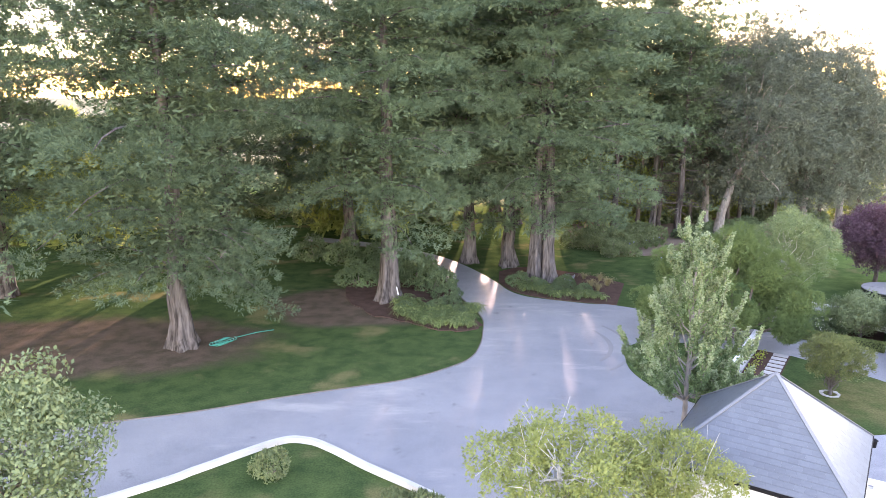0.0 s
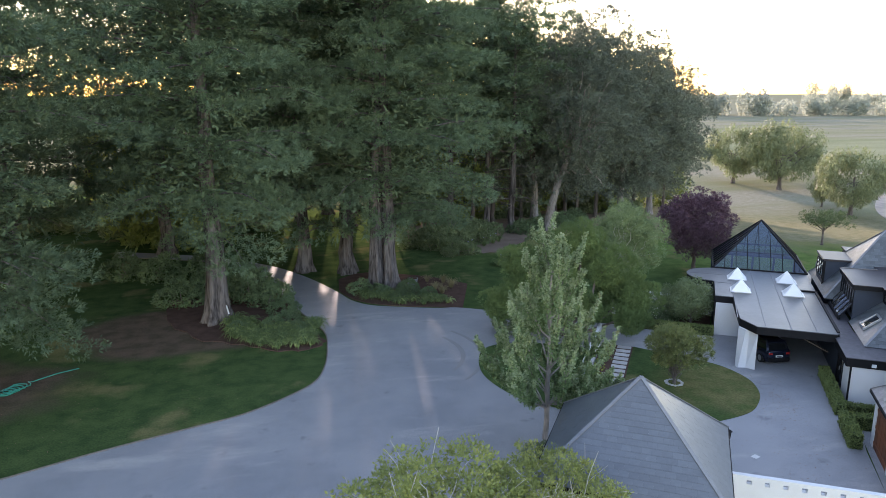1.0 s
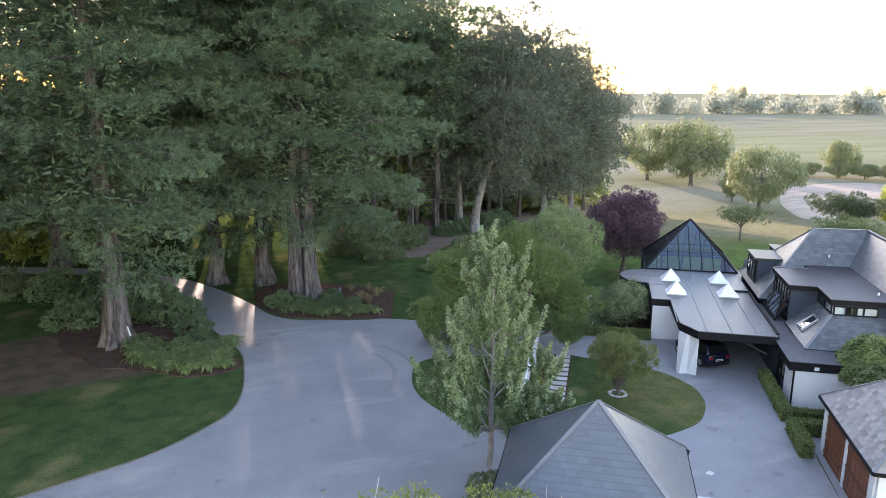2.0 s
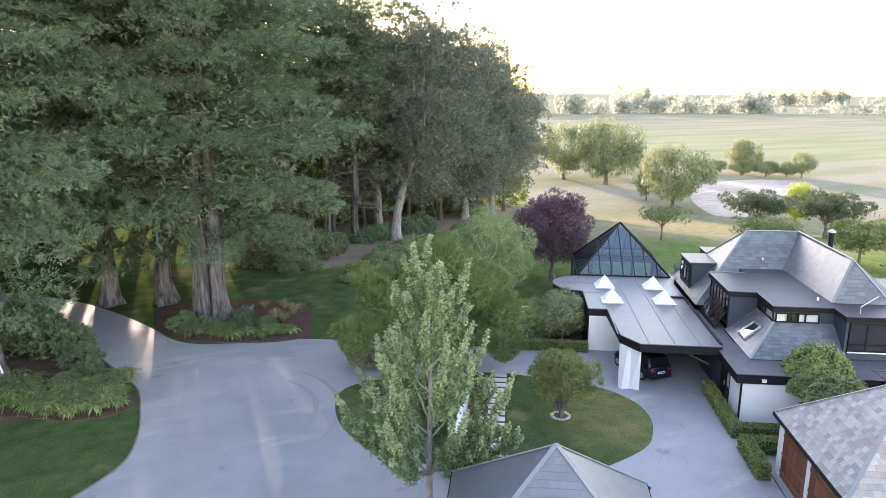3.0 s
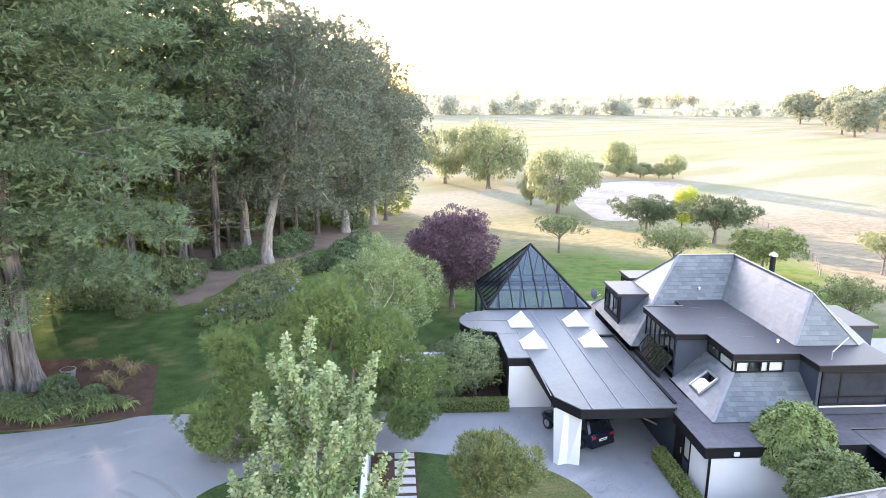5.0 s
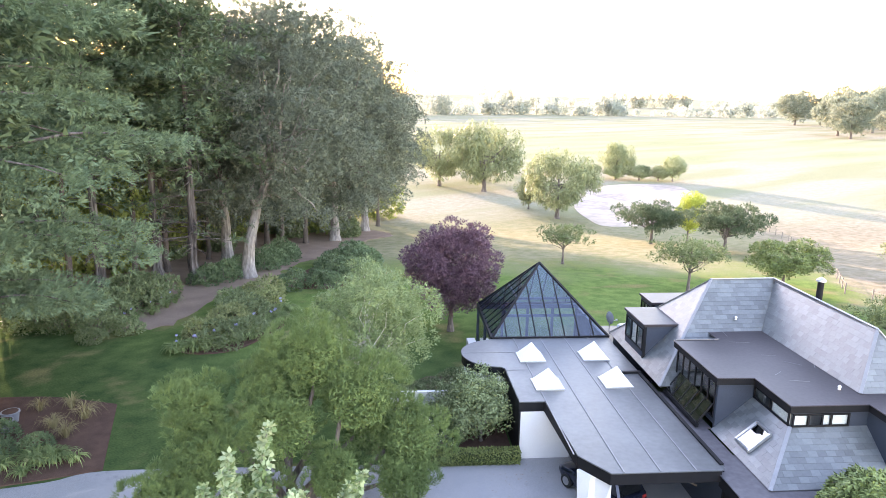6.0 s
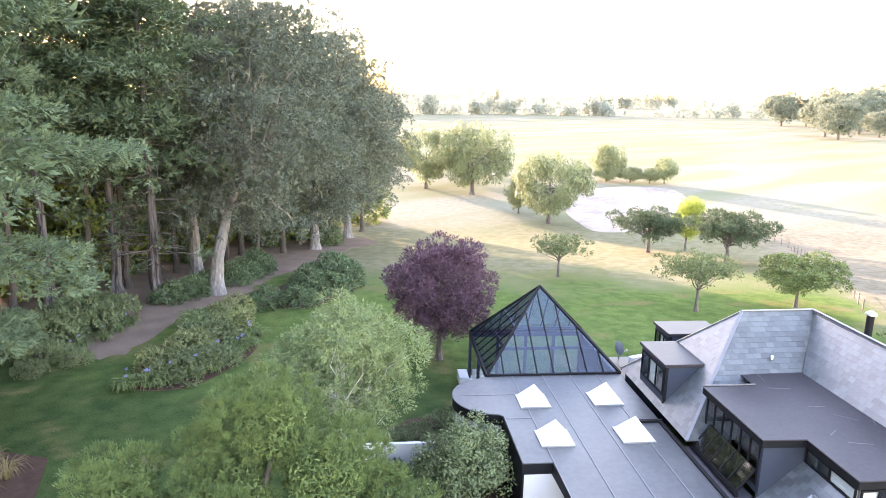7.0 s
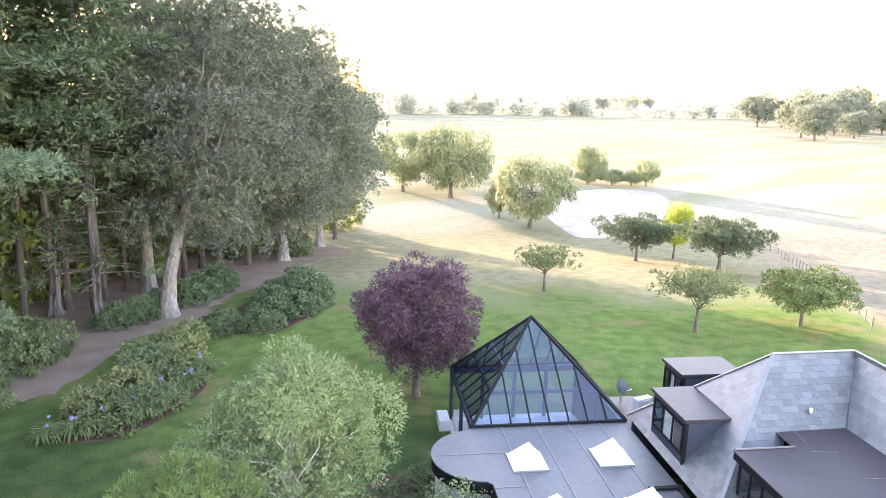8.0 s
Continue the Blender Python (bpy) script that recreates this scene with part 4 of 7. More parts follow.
# hall with the tall panes
part("wall", B().box(6.22, 3.9, 3.2, 6.35, 8.5, 3.55).box(6.22, 8.4, 3.2, 8.3, 8.55, 5.3), GREYWALL, house, "dark grey clad wall")
part("wall", B().box(6.2, 3.88, 3.0, 8.0, 4.05, 5.3), GREYWALL, house, "dark grey clad end wall")
window_u(house, 6.22, 4.05, 8.4, 3.5, 5.3, 6)
part("wall", B().box(8.6, 4.1, 3.2, 8.7, 8.4, 5.3), INTERIOR, house)
# lean-to glazing of five panes
lean = thing_child("lean_to_glazing", house)
lb = B()
for i in range(6):
    v = 4.2 + i * 0.74
    lb.bar((5.5, v, 3.2), (6.2, v, 4.15), 0.06, 0.07)
    if i < 5:
        part("pane", B().slab([(5.5, v + 0.03, 3.2), (6.2, v + 0.03, 4.15), (6.2, v + 0.71, 4.15), (5.5, v + 0.71, 3.2)][::-1], 0.012), WAVYGLASS, lean)
lb.bar((5.48, 4.2, 3.2), (5.48, 7.9, 3.2), 0.07, 0.07).bar((6.2, 4.2, 4.12), (6.2, 7.9, 4.12), 0.05, 0.05)
part("glazing_bar", lb, BLACK, lean, "black sloping glazing bars")
part("sill", B().box(5.4, 4.1, 3.0, 5.55, 8.0, 3.17), BLACK, lean)

# clerestory over the lower slate hip
part("wall", B().box(7.95, 0.85, 4.3, 8.05, 3.88, 4.62).box(7.95, 0.85, 5.2, 8.05, 3.88, 5.3).box(7.95, 0.85, 4.5, 11.4, 0.95, 4.62).box(7.95, 0.85, 5.2, 11.4, 0.95, 5.3).box(10.55, 0.86, 4.5, 11.4, 0.95, 5.3), GREYWALL, house, "dark clerestory wall")
window_u(house, 7.95, 0.95, 3.8, 4.62, 5.22, 2, blinds=(0,))
window_v(house, 0.85, 8.0, 10.55, 4.62, 5.22, (0.28, 0.52, 0.68), blinds=(0, 2, 3))
part("wall", B().box(9.3, 1.6, 3.2, 9.4, 8, 5.3).box(8.1, 2.6, 3.2, 12, 2.7, 5.3), INTERIOR, house)
LH = (6.06, -1.3, 2.98)
LT = (7.95, 0.85, 4.6)
slates(house, [LH, LT, (7.95, 3.9, 4.6), (6.06, 3.9, 2.98)][::-1], 60, seed=8)
slates(house, [LH, (11.5, -1.3, 2.98), (11.5, 0.85, 4.6), LT], 80, seed=9)
ridge_cap(house, LH, LT, 0.16)
# roof window in the lower slope
sl = lambda u, v, d=0.0: (u - d * 0.65, v, 2.98 + (u - 6.06) * (1.62 / 1.89) + d * 0.76)
rw = thing_child("roof_window", house)
rb = B()
q = [sl(6.45, 1.1, 0.1), sl(7.35, 1.1, 0.1), sl(7.35, 2.2, 0.1), sl(6.45, 2.2, 0.1)]
for i in range(4):
    rb.bar(q[i], q[(i + 1) % 4], 0.11, 0.12)
part("window_frame", rb, STEEL, rw, "grey metal frame")
part("pane", B().slab(q[::-1], 0.02), WAVYGLASS, rw)

# right upper room with the big window
part("wall", B().box(11.4, -0.72, 3.0, 11.55, 1.6, 5.3).box(11.55, -0.72, 3.0, 15.4, -0.6, 3.45).box(15.2, -0.72, 3.45, 15.4, 1.6, 5.3).box(11.4, 1.6, 3.0, 15.4, 1.7, 5.3).box(11.55, -0.71, 5.22, 15.2, -0.6, 5.3), GREYWALL, house, "dark grey clad wall")
window_v(house, -0.6, 11.65, 15.2, 3.45, 5.22, (0.28,), glass=SHADYGLASS, fw=0.09)
part("rail", B().box(11.7, -0.74, 3.86, 15.15, -0.70, 3.92), BLACK, house)
part("window_sill", B().box(11.62, -0.78, 3.40, 15.22, -0.72, 3.46), WHITE, house, "thin white sill line")

# dormers
def dormer(u0, u1, v0, v1, zt, zb, win=True):
    d = thing_child("dormer", house)
    part("roof", B().box(u0 - 0.12, v0 - 0.12, zt - 0.16, u1, v1 + 0.12, zt), BROWNROOF, d, bevel=0.02)
    part("wall", B().box(u0, v0, zb, u0 + 0.1, v1, zb + 0.75).box(u0, v0, zb, u1, v0 + 0.1, zt - 0.16).box(u0, v1 - 0.1, zb, u1, v1, zt - 0.16).box(u0, v0, zt - 0.35, u0 + 0.1, v1, zt - 0.16), GREYWALL, d)
    if win:
        w = window_u(d, u0, v0 + 0.12, v1 - 0.12, zb + 0.75, zt - 0.35, 3, blinds=(1,))
    part("corner_post", B().box(u0 - 0.02, v0 - 0.02, zb, u0 + 0.12, v0 + 0.12, zt - 0.16), BLACK, d)
    part("wall", B().box(u0 + 0.8, v0 + 0.1, zb, u0 + 0.85, v1 - 0.1, zt - 0.2), INTERIOR, d)


dormer(5.35, 8.3, 11.05, 14.05, 5.75, 3.35)
dormer(7.9, 11.0, 16.4, 18.4, 5.35, 3.2)
dd = thing_child("dormer", house)
part("roof", B().box(14.8, 6.0, 5.0, 19.3, 10.0, 5.2), BROWNROOF, dd, bevel=0.02)
part("wall", B().box(15.2, 6.2, 3.2, 19.1, 9.8, 5.0), GREYWALL, dd)
flue = thing_child("flue", house)
part("pipe", B().cyl(14.6, 9.9, 6.2, 8.5, 0.17, 16), BLACK, flue, "black metal flue pipe", smooth=False)
part("cowl", B().cyl(14.6, 9.9, 8.5, 8.58, 0.27, 16, 0.25).cyl(14.6, 9.9, 8.58, 8.72, 0.25, 16, 0.05), STEEL, flue, "pale conical cowl")

# low flat strip and ground-floor walls
part("low_roof", B().prism([(4.65, -3.55), (12.4, -3.55), (12.4, -2.1), (22, -2.1), (22, 1.6), (6.0, 1.6), (6.0, 4.2), (4.97, 4.2), (4.97, 0.28), (4.65, 0.28)], 2.89, 2.95), LOWROOF, house, "flat low roof edge", bevel=0.02)
part("fascia", B().prism([(4.72, -3.48), (12.3, -3.48), (12.3, -2.0), (21.9, -2.0), (21.9, 1.5), (4.99, 1.5), (4.99, 0.2), (4.72, 0.2)], 2.35, 2.888), BLACK, house, "black fascia band")
part("wall", B().box(5.0, -3.4, 0, 12.0, -3.2, 2.36), WHITE, house, "white plaster wall")
part("wall", B().box(5.0, -3.2, 0, 5.18, -1.5, 2.36), WHITE, house, "white panel wall")
part("corner_post", B().box(4.97, -3.44, 0, 5.06, -3.34, 2.36).box(4.97, -1.5, 0, 5.06, -1.42, 2.36).box(4.97, 0.2, 0, 5.1, 0.34, 2.7), BLACK, house, "black corner post")
dr = thing_child("door", house)
part("door_panel", B().box(5.02, -0.55, 0, 5.1, 0.2, 2.3), BLACK, dr, "black entrance door")
part("door_handle", B().box(4.97, -0.45, 0.95, 5.02, -0.42, 1.25), STEEL, dr)
window_u(house, 5.06, -1.42, -0.58, 0.9, 2.3, 1, blinds=(0,))
part("wall", B().box(5.03, -1.42, 0, 5.12, -0.58, 0.9).box(5.0, 0.34, 0, 5.15, 9.6, 2.7).box(12.0, -3.4, 0, 12.2, -1.9, 2.36).box(12.2, -1.9, 0, 22, -1.7, 2.36), GREYWALL, house, "dark grey wall")
part("wall_light", B().box(6.05, -3.55, 2.46, 6.3, -3.48, 2.66), WHITE, house, "small white wall light", bevel=0.015)
part("wing_roof", B().prism([(12.6, -9.2), (21, -9.2), (21, -2.15), (12.5, -2.15), (12.5, -4.4)], 2.7, 2.9), LOWROOF, house, "flat low wing roof", bevel=0.02)
part("wing_wall", B().prism([(12.9, -9.0), (20.8, -9.0), (20.8, -2.3), (14.4, -2.3), (12.9, -4.4)], 0, 2.7), WHITE, house, "white wing wall")
window_u(house, 12.9, -8.6, -5.2, 0.6, 2.3, 3, blinds=(1,))
part("back_roof", B().prism([(15.6, 1.0), (25, 1.0), (25, 9.0), (18.2, 9.0), (18.2, 1.6)], 3.1, 3.3), MEMBRANE, house, "flat grey rear roof", bevel=0.02)
part("wall", B().prism([(15.8, 1.7), (24.8, 1.7), (24.8, 8.8), (18.0, 8.8)], 0, 3.1).box(5.4, 16.0, 0, 18, 16.2, 3.3).box(18.0, 8.8, 0, 18.2, 16.2, 3.3), GREYWALL, house, "dark rear wall")

# heat pump and dish on the flat roof behind
solid("heat_pump", B().box(-0.5, -0.2, 0, 0.5, 0.2, 0.75).box(-0.34, -0.24, 0.1, 0.3, -0.2, 0.68), WHITE, "white heat pump unit standing by the glazed room", "heat pump", HOUSE @ pose(7.0, 18.6, 2.4, 0, 0, 20), bevel=0.02)
part("platform", B().box(5.1, 16.2, 2.1, 7.7, 20.4, 2.4), BROWNROOF, house, "low flat roof beside the glazed room", bevel=0.02)
part("wall", B().box(5.2, 16.3, 0, 7.6, 20.3, 2.1), GREYWALL, house)
dish = thing("satellite_dish", "grey satellite dish on a short pole", "satellite dish", HOUSE @ pose(6.3, 19.9, 2.4))
db = B()
rings, seg = 5, 18
for r in range(rings + 1):
    for k in range(seg):
        rr = 0.42 * r / rings; an = 2 * math.pi * k / seg
        db.v.append((rr * math.cos(an), -0.5 * rr * rr, rr * math.sin(an) * 1.05))
db.f = [(r * seg + k, r * seg + (k + 1) % seg, (r + 1) * seg + (k + 1) % seg, (r + 1) * seg + k) for r in range(rings) for k in range(seg)]
dp = part("reflector", db, mat("grey_dish_paint", (0.22, 0.24, 0.26), None, 0.5, 2, 20, 0.05), dish, "dark grey dish reflector", smooth=True)
dp.matrix_basis = pose(0, 0, 0.75, 0, 25, 110)
part("pole", B().cyl(0.06, 0, 0, 0.75, 0.03, 8), STEEL, dish)
part("feed_arm", B().bar((0.05, 0, 0.5), (0.5, -0.12, 0.62), 0.03).box(0.46, -0.16, 0.58, 0.56, -0.06, 0.68), STEEL, dish)

# ---- gatehouse and garage with slate pyramid roofs ----
def pavilion(name, label, centre, pieces, doors):
    u, v = centre
    t = thing(name, label, name.replace("_", " "), HOUSE @ pose(u, v, 0))
    e, ze, za = 3.88, 2.95, 6.5
    c = [(-e, -e, ze), (e, -e, ze), (e, e, ze), (-e, e, ze)]
    for i in range(4):
        slates(t, [c[i], c[(i + 1) % 4], (0, 0, za)], pieces[i], 0.31 if doors else 0.40, 0.25 if doors else 0.27, seed=30 + i, mats=(SLATE_G, SLATE_GJ) if doors else (SLATE_B, SLATE_BJ))
        ridge_cap(t, c[i], (0, 0, za), 0.17)
        part("gutter", B().bar(Vector(c[i]) * 1.0 + Vector((0, 0, -0.09)), Vector(c[(i + 1) % 4]) + Vector((0, 0, -0.09)), 0.12, 0.14), BLACK, t, "black gutter")
    w = e - 0.3
    b = B()
    for s in (-1, 1):
        b.box(-w, s * w - 0.1, 0, w, s * w + 0.1, ze - 0.1)
        if not (doors and s < 0):
            b.box(s * w - 0.1, -w + 0.1, 0, s * w + 0.1, w - 0.1, ze - 0.1)
    if doors:
        b.box(-w - 0.1, -w + 0.1, 2.5, -w + 0.1, w - 0.1, ze - 0.1).box(-w - 0.1, w - 0.6, 0, -w + 0.1, w - 0.1, 2.5).box(-w - 0.1, -w + 0.1, 0, -w + 0.1, -w + 0.6, 2.5).box(-w - 0.1, -0.15, 0, -w + 0.1, 0.15, 2.5)
    part("wall", b, WHITE, t, "white plaster walls")
    part("ceiling", B().box(-w, -w, ze - 0.1, w, w, ze - 0.02), UNDERLAY, t)
    if doors:
        for v0, v1 in ((-w + 0.6, -0.15), (0.15, w - 0.6)):
            d = thing_child("garage_door", t)
            k = 5
            for i in range(k):
                a, bb = v0 + (v1 - v0) * i / k, v0 + (v1 - v0) * (i + 1) / k
                part("plank", B().box(-w - 0.06, a + 0.012, 0.02, -w, bb - 0.012, 2.48), WOOD, d, bevel=0.008)
            part("rail", B().box(-w - 0.085, v0, 0.25, -w - 0.062, v1, 0.4).box(-w - 0.085, v0, 2.1, -w - 0.062, v1, 2.25).box(-w - 0.085, v0, 1.15, -w - 0.062, v1, 1.3), WOOD, d)
    return t


gate_c = Vector((14.76, 28.91)) - Vector((30.74, 41.45))
pavilion("gatehouse", "small white pavilion under a grey slate pyramid roof", (gate_c.dot(HU), gate_c.dot(HV)), (80, 80, 80, 0), False)
pavilion("garage", "white garage with red-brown timber doors under a slate pyramid roof", (8.93, -12.08), (0, 0, 0, 150), True)
lp = thing("corner_lamp", "black lantern on the gatehouse roof corner", "lamp", pose(20.25, 30.05, 2.35))
part("bracket", B().bar((-0.25, -0.04, 0), (0.05, 0, 0.05), 0.04), BLACK, lp)
part("lantern", B().cyl(0.08, 0, -0.05, 0.3, 0.1, 8, 0.13).cyl(0.08, 0, 0.3, 0.38, 0.17, 8, 0.05), BLACK, lp, "black metal lantern")
part("downpipe", B().cyl(-0.25, -0.1, -2.35, 0.35, 0.045, 8), BLACK, lp)
gl = thing("globe_lamp", "white globe lamp at the gatehouse corner", "lamp", pose(14.2, 34.6, 0))
part("post", B().cyl(0, 0, 0, 2.58, 0.035, 8), BLACK, gl)
sp = bmesh.new(); bmesh.ops.create_uvsphere(sp, u_segments=14, v_segments=9, radius=0.14, matrix=pose(0, 0, 2.7))
part("globe", sp, SKYLIGHT, gl, "white glass globe", smooth=True)

# white garden walls
wl = thing("garden_wall", "white plaster wall with a row of square openings", "wall", pose(18.6, 28.45, 0, 0, 0, -31.5))
part("wall", B().box(0, -0.12, 0, 9.5, 0.12, 1.35).box(0, -0.12, 1.55, 9.5, 0.12, 1.75), WHITE, wl)
b = B()
for i in range(13):
    b.box(i * 0.75, -0.119, 1.35, i * 0.75 + 0.53, 0.119, 1.55)
part("pier", b, WHITE, wl, kind="stuff")
solid("garden_wall", B().box(-9.2, -0.12, 0, -5.0, 0.12, 1.6), WHITE, "white plaster garden wall beside the curved room", "wall", HOUSE @ pose(0, 11.85, 0), bevel=0.02)
solid("garden_wall", B().box(-0.12, -9.4, 0, 0.12, 2.0, 1.55), WHITE, "white plaster wall along the stepping stones", "wall", HOUSE @ pose(-10.5, 0, 0), bevel=0.02)

# ---- car ----
car = thing("car", "dark blue hatchback parked nose-in under the carport", "car", HOUSE @ pose(0.75, 3.45, 0.03, 0, 0, math.degrees(math.atan2(0.46, 0.89))))
secs = [(-2.1, 0.80, 0.34, 0.98, 0.70), (-2.02, 0.86, 0.26, 1.08, 0.76), (-1.2, 0.90, 0.22, 1.02, 0.82), (1.0, 0.90, 0.22, 0.98, 0.82), (1.75, 0.84, 0.25, 0.86, 0.72), (2.1, 0.68, 0.38, 0.72, 0.58)]
cb = B()
for y, wd, z0, z1, wt in secs:
    cb.v += [(-wd * 0.92, y, z0), (-wd, y, (z0 + z1) / 2), (-wt - 0.04, y, z1), (wt + 0.04, y, z1), (wd, y, (z0 + z1) / 2), (wd * 0.92, y, z0)]
for i in range(len(secs) - 1):
    for k in range(6):
        cb.f.append((i * 6 + k, i * 6 + (k + 1) % 6, (i + 1) * 6 + (k + 1) % 6, (i + 1) * 6 + k))
cb.f += [(5, 4, 3, 2, 1, 0), tuple(30 + k for k in range(6))]
part("body", cb, CARPAINT, car, "glossy dark blue bodywork", bevel=0.05, smooth=True)
tb = B().add([(-0.76, -1.95, 0.98), (0.76, -1.95, 0.98), (0.8, 0.95, 0.95), (-0.8, 0.95, 0.95), (-0.62, -1.55, 1.60), (0.62, -1.55, 1.60), (0.6, 0.1, 1.60), (-0.6, 0.1, 1.60)],
             [(4, 5, 6, 7), (0, 1, 5, 4), (1, 2, 6, 5), (2, 3, 7, 6), (3, 0, 4, 7)])
part("cabin_glass", tb, mat("car_glass", (0.01, 0.012, 0.014), None, 0.05, 1, 5, 0.0, spec=0.9), car, "dark tinted windows", bevel=0.03)
part("roof", B().box(-0.6, -1.6, 1.58, 0.6, 0.12, 1.63), CARPAINT, car, bevel=0.02)
part("spoiler", B().box(-0.6, -1.8, 1.55, 0.6, -1.5, 1.62), CARPAINT, car, bevel=0.02)
for s in (-1, 1):
    part("tail_light", B().box(s * 0.62 - 0.14, -2.11, 0.78, s * 0.62 + 0.14, -1.98, 0.95), REDLENS, car, "red tail light", bevel=0.02)
    part("mirror", B().box(s * 0.98 - 0.1, 0.62, 0.98, s * 0.98 + 0.1, 0.78, 1.12), CARPAINT, car, bevel=0.02)
    part("pillar", B().bar((s * 0.77, -1.9, 0.98), (s * 0.62, -1.55, 1.60), 0.14, 0.06).bar((s * 0.79, -0.5, 0.98), (s * 0.62, -0.5, 1.60), 0.06, 0.1), CARPAINT, car)
    for y in (-1.3, 1.3):
        wh = thing_child("wheel", car)
        part("tyre", B().tube([(s * 0.93, y, 0.33), (s * 0.72, y, 0.33)], [0.33, 0.33], 20), RUBBER, wh)
        part("rim", B().tube([(s * 0.94, y, 0.33), (s * 0.9, y, 0.33)], [0.21, 0.2], 10), STEEL, wh)
part("number_plate", B().box(-0.26, -2.13, 0.62, 0.26, -2.1, 0.75), PLATE, car, "pale plate with a dark bar")
part("plate_bar", B().box(-0.2, -2.136, 0.66, 0.2, -2.13, 0.71), BLACK, car)
part("bumper", B().box(-0.78, -2.16, 0.3, 0.78, -2.0, 0.55), BLACK, car, bevel=0.03)

# ---- plants: generators ----


def unit(a):
    return a / np.maximum(np.linalg.norm(a, axis=1, keepdims=True), 1e-6)


def leaf_mesh(name, P, D, S, L, W, material, tri=False):
    """Leaves at points P along D, sides S, lengths L, widths W: diamonds, or slim triangles for distant foliage."""
    n = len(P)
    L, W = np.broadcast_to(L, n)[:, None], np.broadcast_to(W, n)[:, None]
    k = 3 if tri else 4
    V = np.empty((n, k, 3), np.float32)
    if tri:
        V[:, 0], V[:, 1], V[:, 2] = P - S * W * 0.5, P + S * W * 0.5, P + D * L
    else:
        V[:, 0], V[:, 2] = P, P + D * L
        V[:, 1] = P + D * L * 0.5 + S * W * 0.5
        V[:, 3] = P + D * L * 0.5 - S * W * 0.5
    me = bpy.data.meshes.new(name)
    me.vertices.add(k * n); me.loops.add(k * n); me.polygons.add(n)
    me.vertices.foreach_set("co", V.ravel())
    me.loops.foreach_set("vertex_index", np.arange(k * n, dtype=np.int32))
    me.polygons.foreach_set("loop_start", np.arange(0, k * n, k, dtype=np.int32))
    me.materials.append(material)
    me.update(); me.validate()
    return me


def leaf_part(name, parent, arrays, material, label="", tri=False):
    P, D, S, L, W = arrays
    ob = new(name, leaf_mesh(name, P, unit(D), unit(S), L, W, material, tri))
    ob.parent = parent
    if label:
        tagged(ob, label=label)
    return ob


def rand_dirs(n, rng):
    return unit(rng.normal(size=(n, 3)))


def clump_leaves(centres, radii, per, ln, wd, rng, flat=0.75, out=0.5, up=0.25, droop=0.0, lay=0.6):
    """Leaves on the shells of clumps, lying over one another like shingles."""
    P, D, N = [], [], []
    for c, r in zip(centres, radii):
        k = max(8, int(per * r * r))
        d = rand_dirs(k, rng)
        rad = r * (0.55 + 0.5 * rng.random((k, 1)) ** 0.6)
        off = d * rad
        off[:, 2] *= flat
        P.append(c + off)
        dd = d * out + rand_dirs(k, rng) * 0.8
        dd[:, 2] += up - droop
        dd -= d * lay * (dd * d).sum(1, keepdims=True)
        D.append(dd); N.append(d)
    P, D, N = np.concatenate(P), unit(np.concatenate(D)), np.concatenate(N)
    S = unit(np.cross(D, N * lay * 1.6 + rand_dirs(len(P), rng) * (1.15 - lay) + np.array([0, 0, 0.5])))
    n = len(P)
    return P, D, S, ln * rng.uniform(0.65, 1.3, n), wd * rng.uniform(0.7, 1.3, n)


def tufts(C, N, size, per, ln, wd, rng, spread=0.75, face=0.9, lift=0.0):
    """Small leafy rosettes at C that face N: each a spray of leaves fanned round its own axis."""
    n = len(C)
    N = unit(N + rand_dirs(n, rng) * 0.35)
    Nr = np.repeat(N, per, 0)
    d = unit(Nr * 0.7 + rand_dirs(n * per, rng) * spread)
    sz = np.repeat(np.broadcast_to(size, n) * rng.uniform(0.6, 1.3, n), per)
    P = np.repeat(C, per, 0) + d * (sz * rng.uniform(0.1, 0.8, n * per))[:, None]
    D = d + rand_dirs(n * per, rng) * 0.35
    D[:, 2] += lift
    D = unit(D)
    S = unit(np.cross(D, Nr * face + rand_dirs(n * per, rng) * 0.4))
    return P, D, S, ln * rng.uniform(0.6, 1.3, n * per), wd * rng.uniform(0.7, 1.3, n * per)


def lobe_skin(L, R, spacing, rng, flat=0.85, under=0.3, bury=0.84, stray=0.3):
    """Points spread over the outer skin of overlapping lobes, their outward directions and lobes; the hollows between lobes stay empty."""
    L, R = np.asarray(L, float), np.asarray(R, float)
    q = np.array([1, 1, flat])
    C, N, I = [], [], []
    for i in range(len(L)):
        k = max(8, int(4 * math.pi * R[i] ** 2 / spacing ** 2))
        d = rand_dirs(k, rng)
        d = d[(d[:, 2] > -under) | (rng.random(k) < stray)]
        wob = 1 + 0.10 * np.sin(d[:, :1] * 7 + i) * np.cos(d[:, 1:2] * 6 - i) + rng.normal(size=(len(d), 1)) * 0.06
        p = L[i] + d * R[i] * q * wob
        hid = np.zeros(len(p), bool)
        for j in np.nonzero(np.linalg.norm(L - L[i], axis=1) < R[i] + R)[0]:
            if j != i:
                hid |= np.linalg.norm((p - L[j]) / q, axis=1) < bury * R[j]
        C.append(p[~hid]); N.append(d[~hid] + np.array([0, 0, 0.22])); I.append(np.full((~hid).sum(), i))
    return np.concatenate(C), unit(np.concatenate(N)), np.concatenate(I)


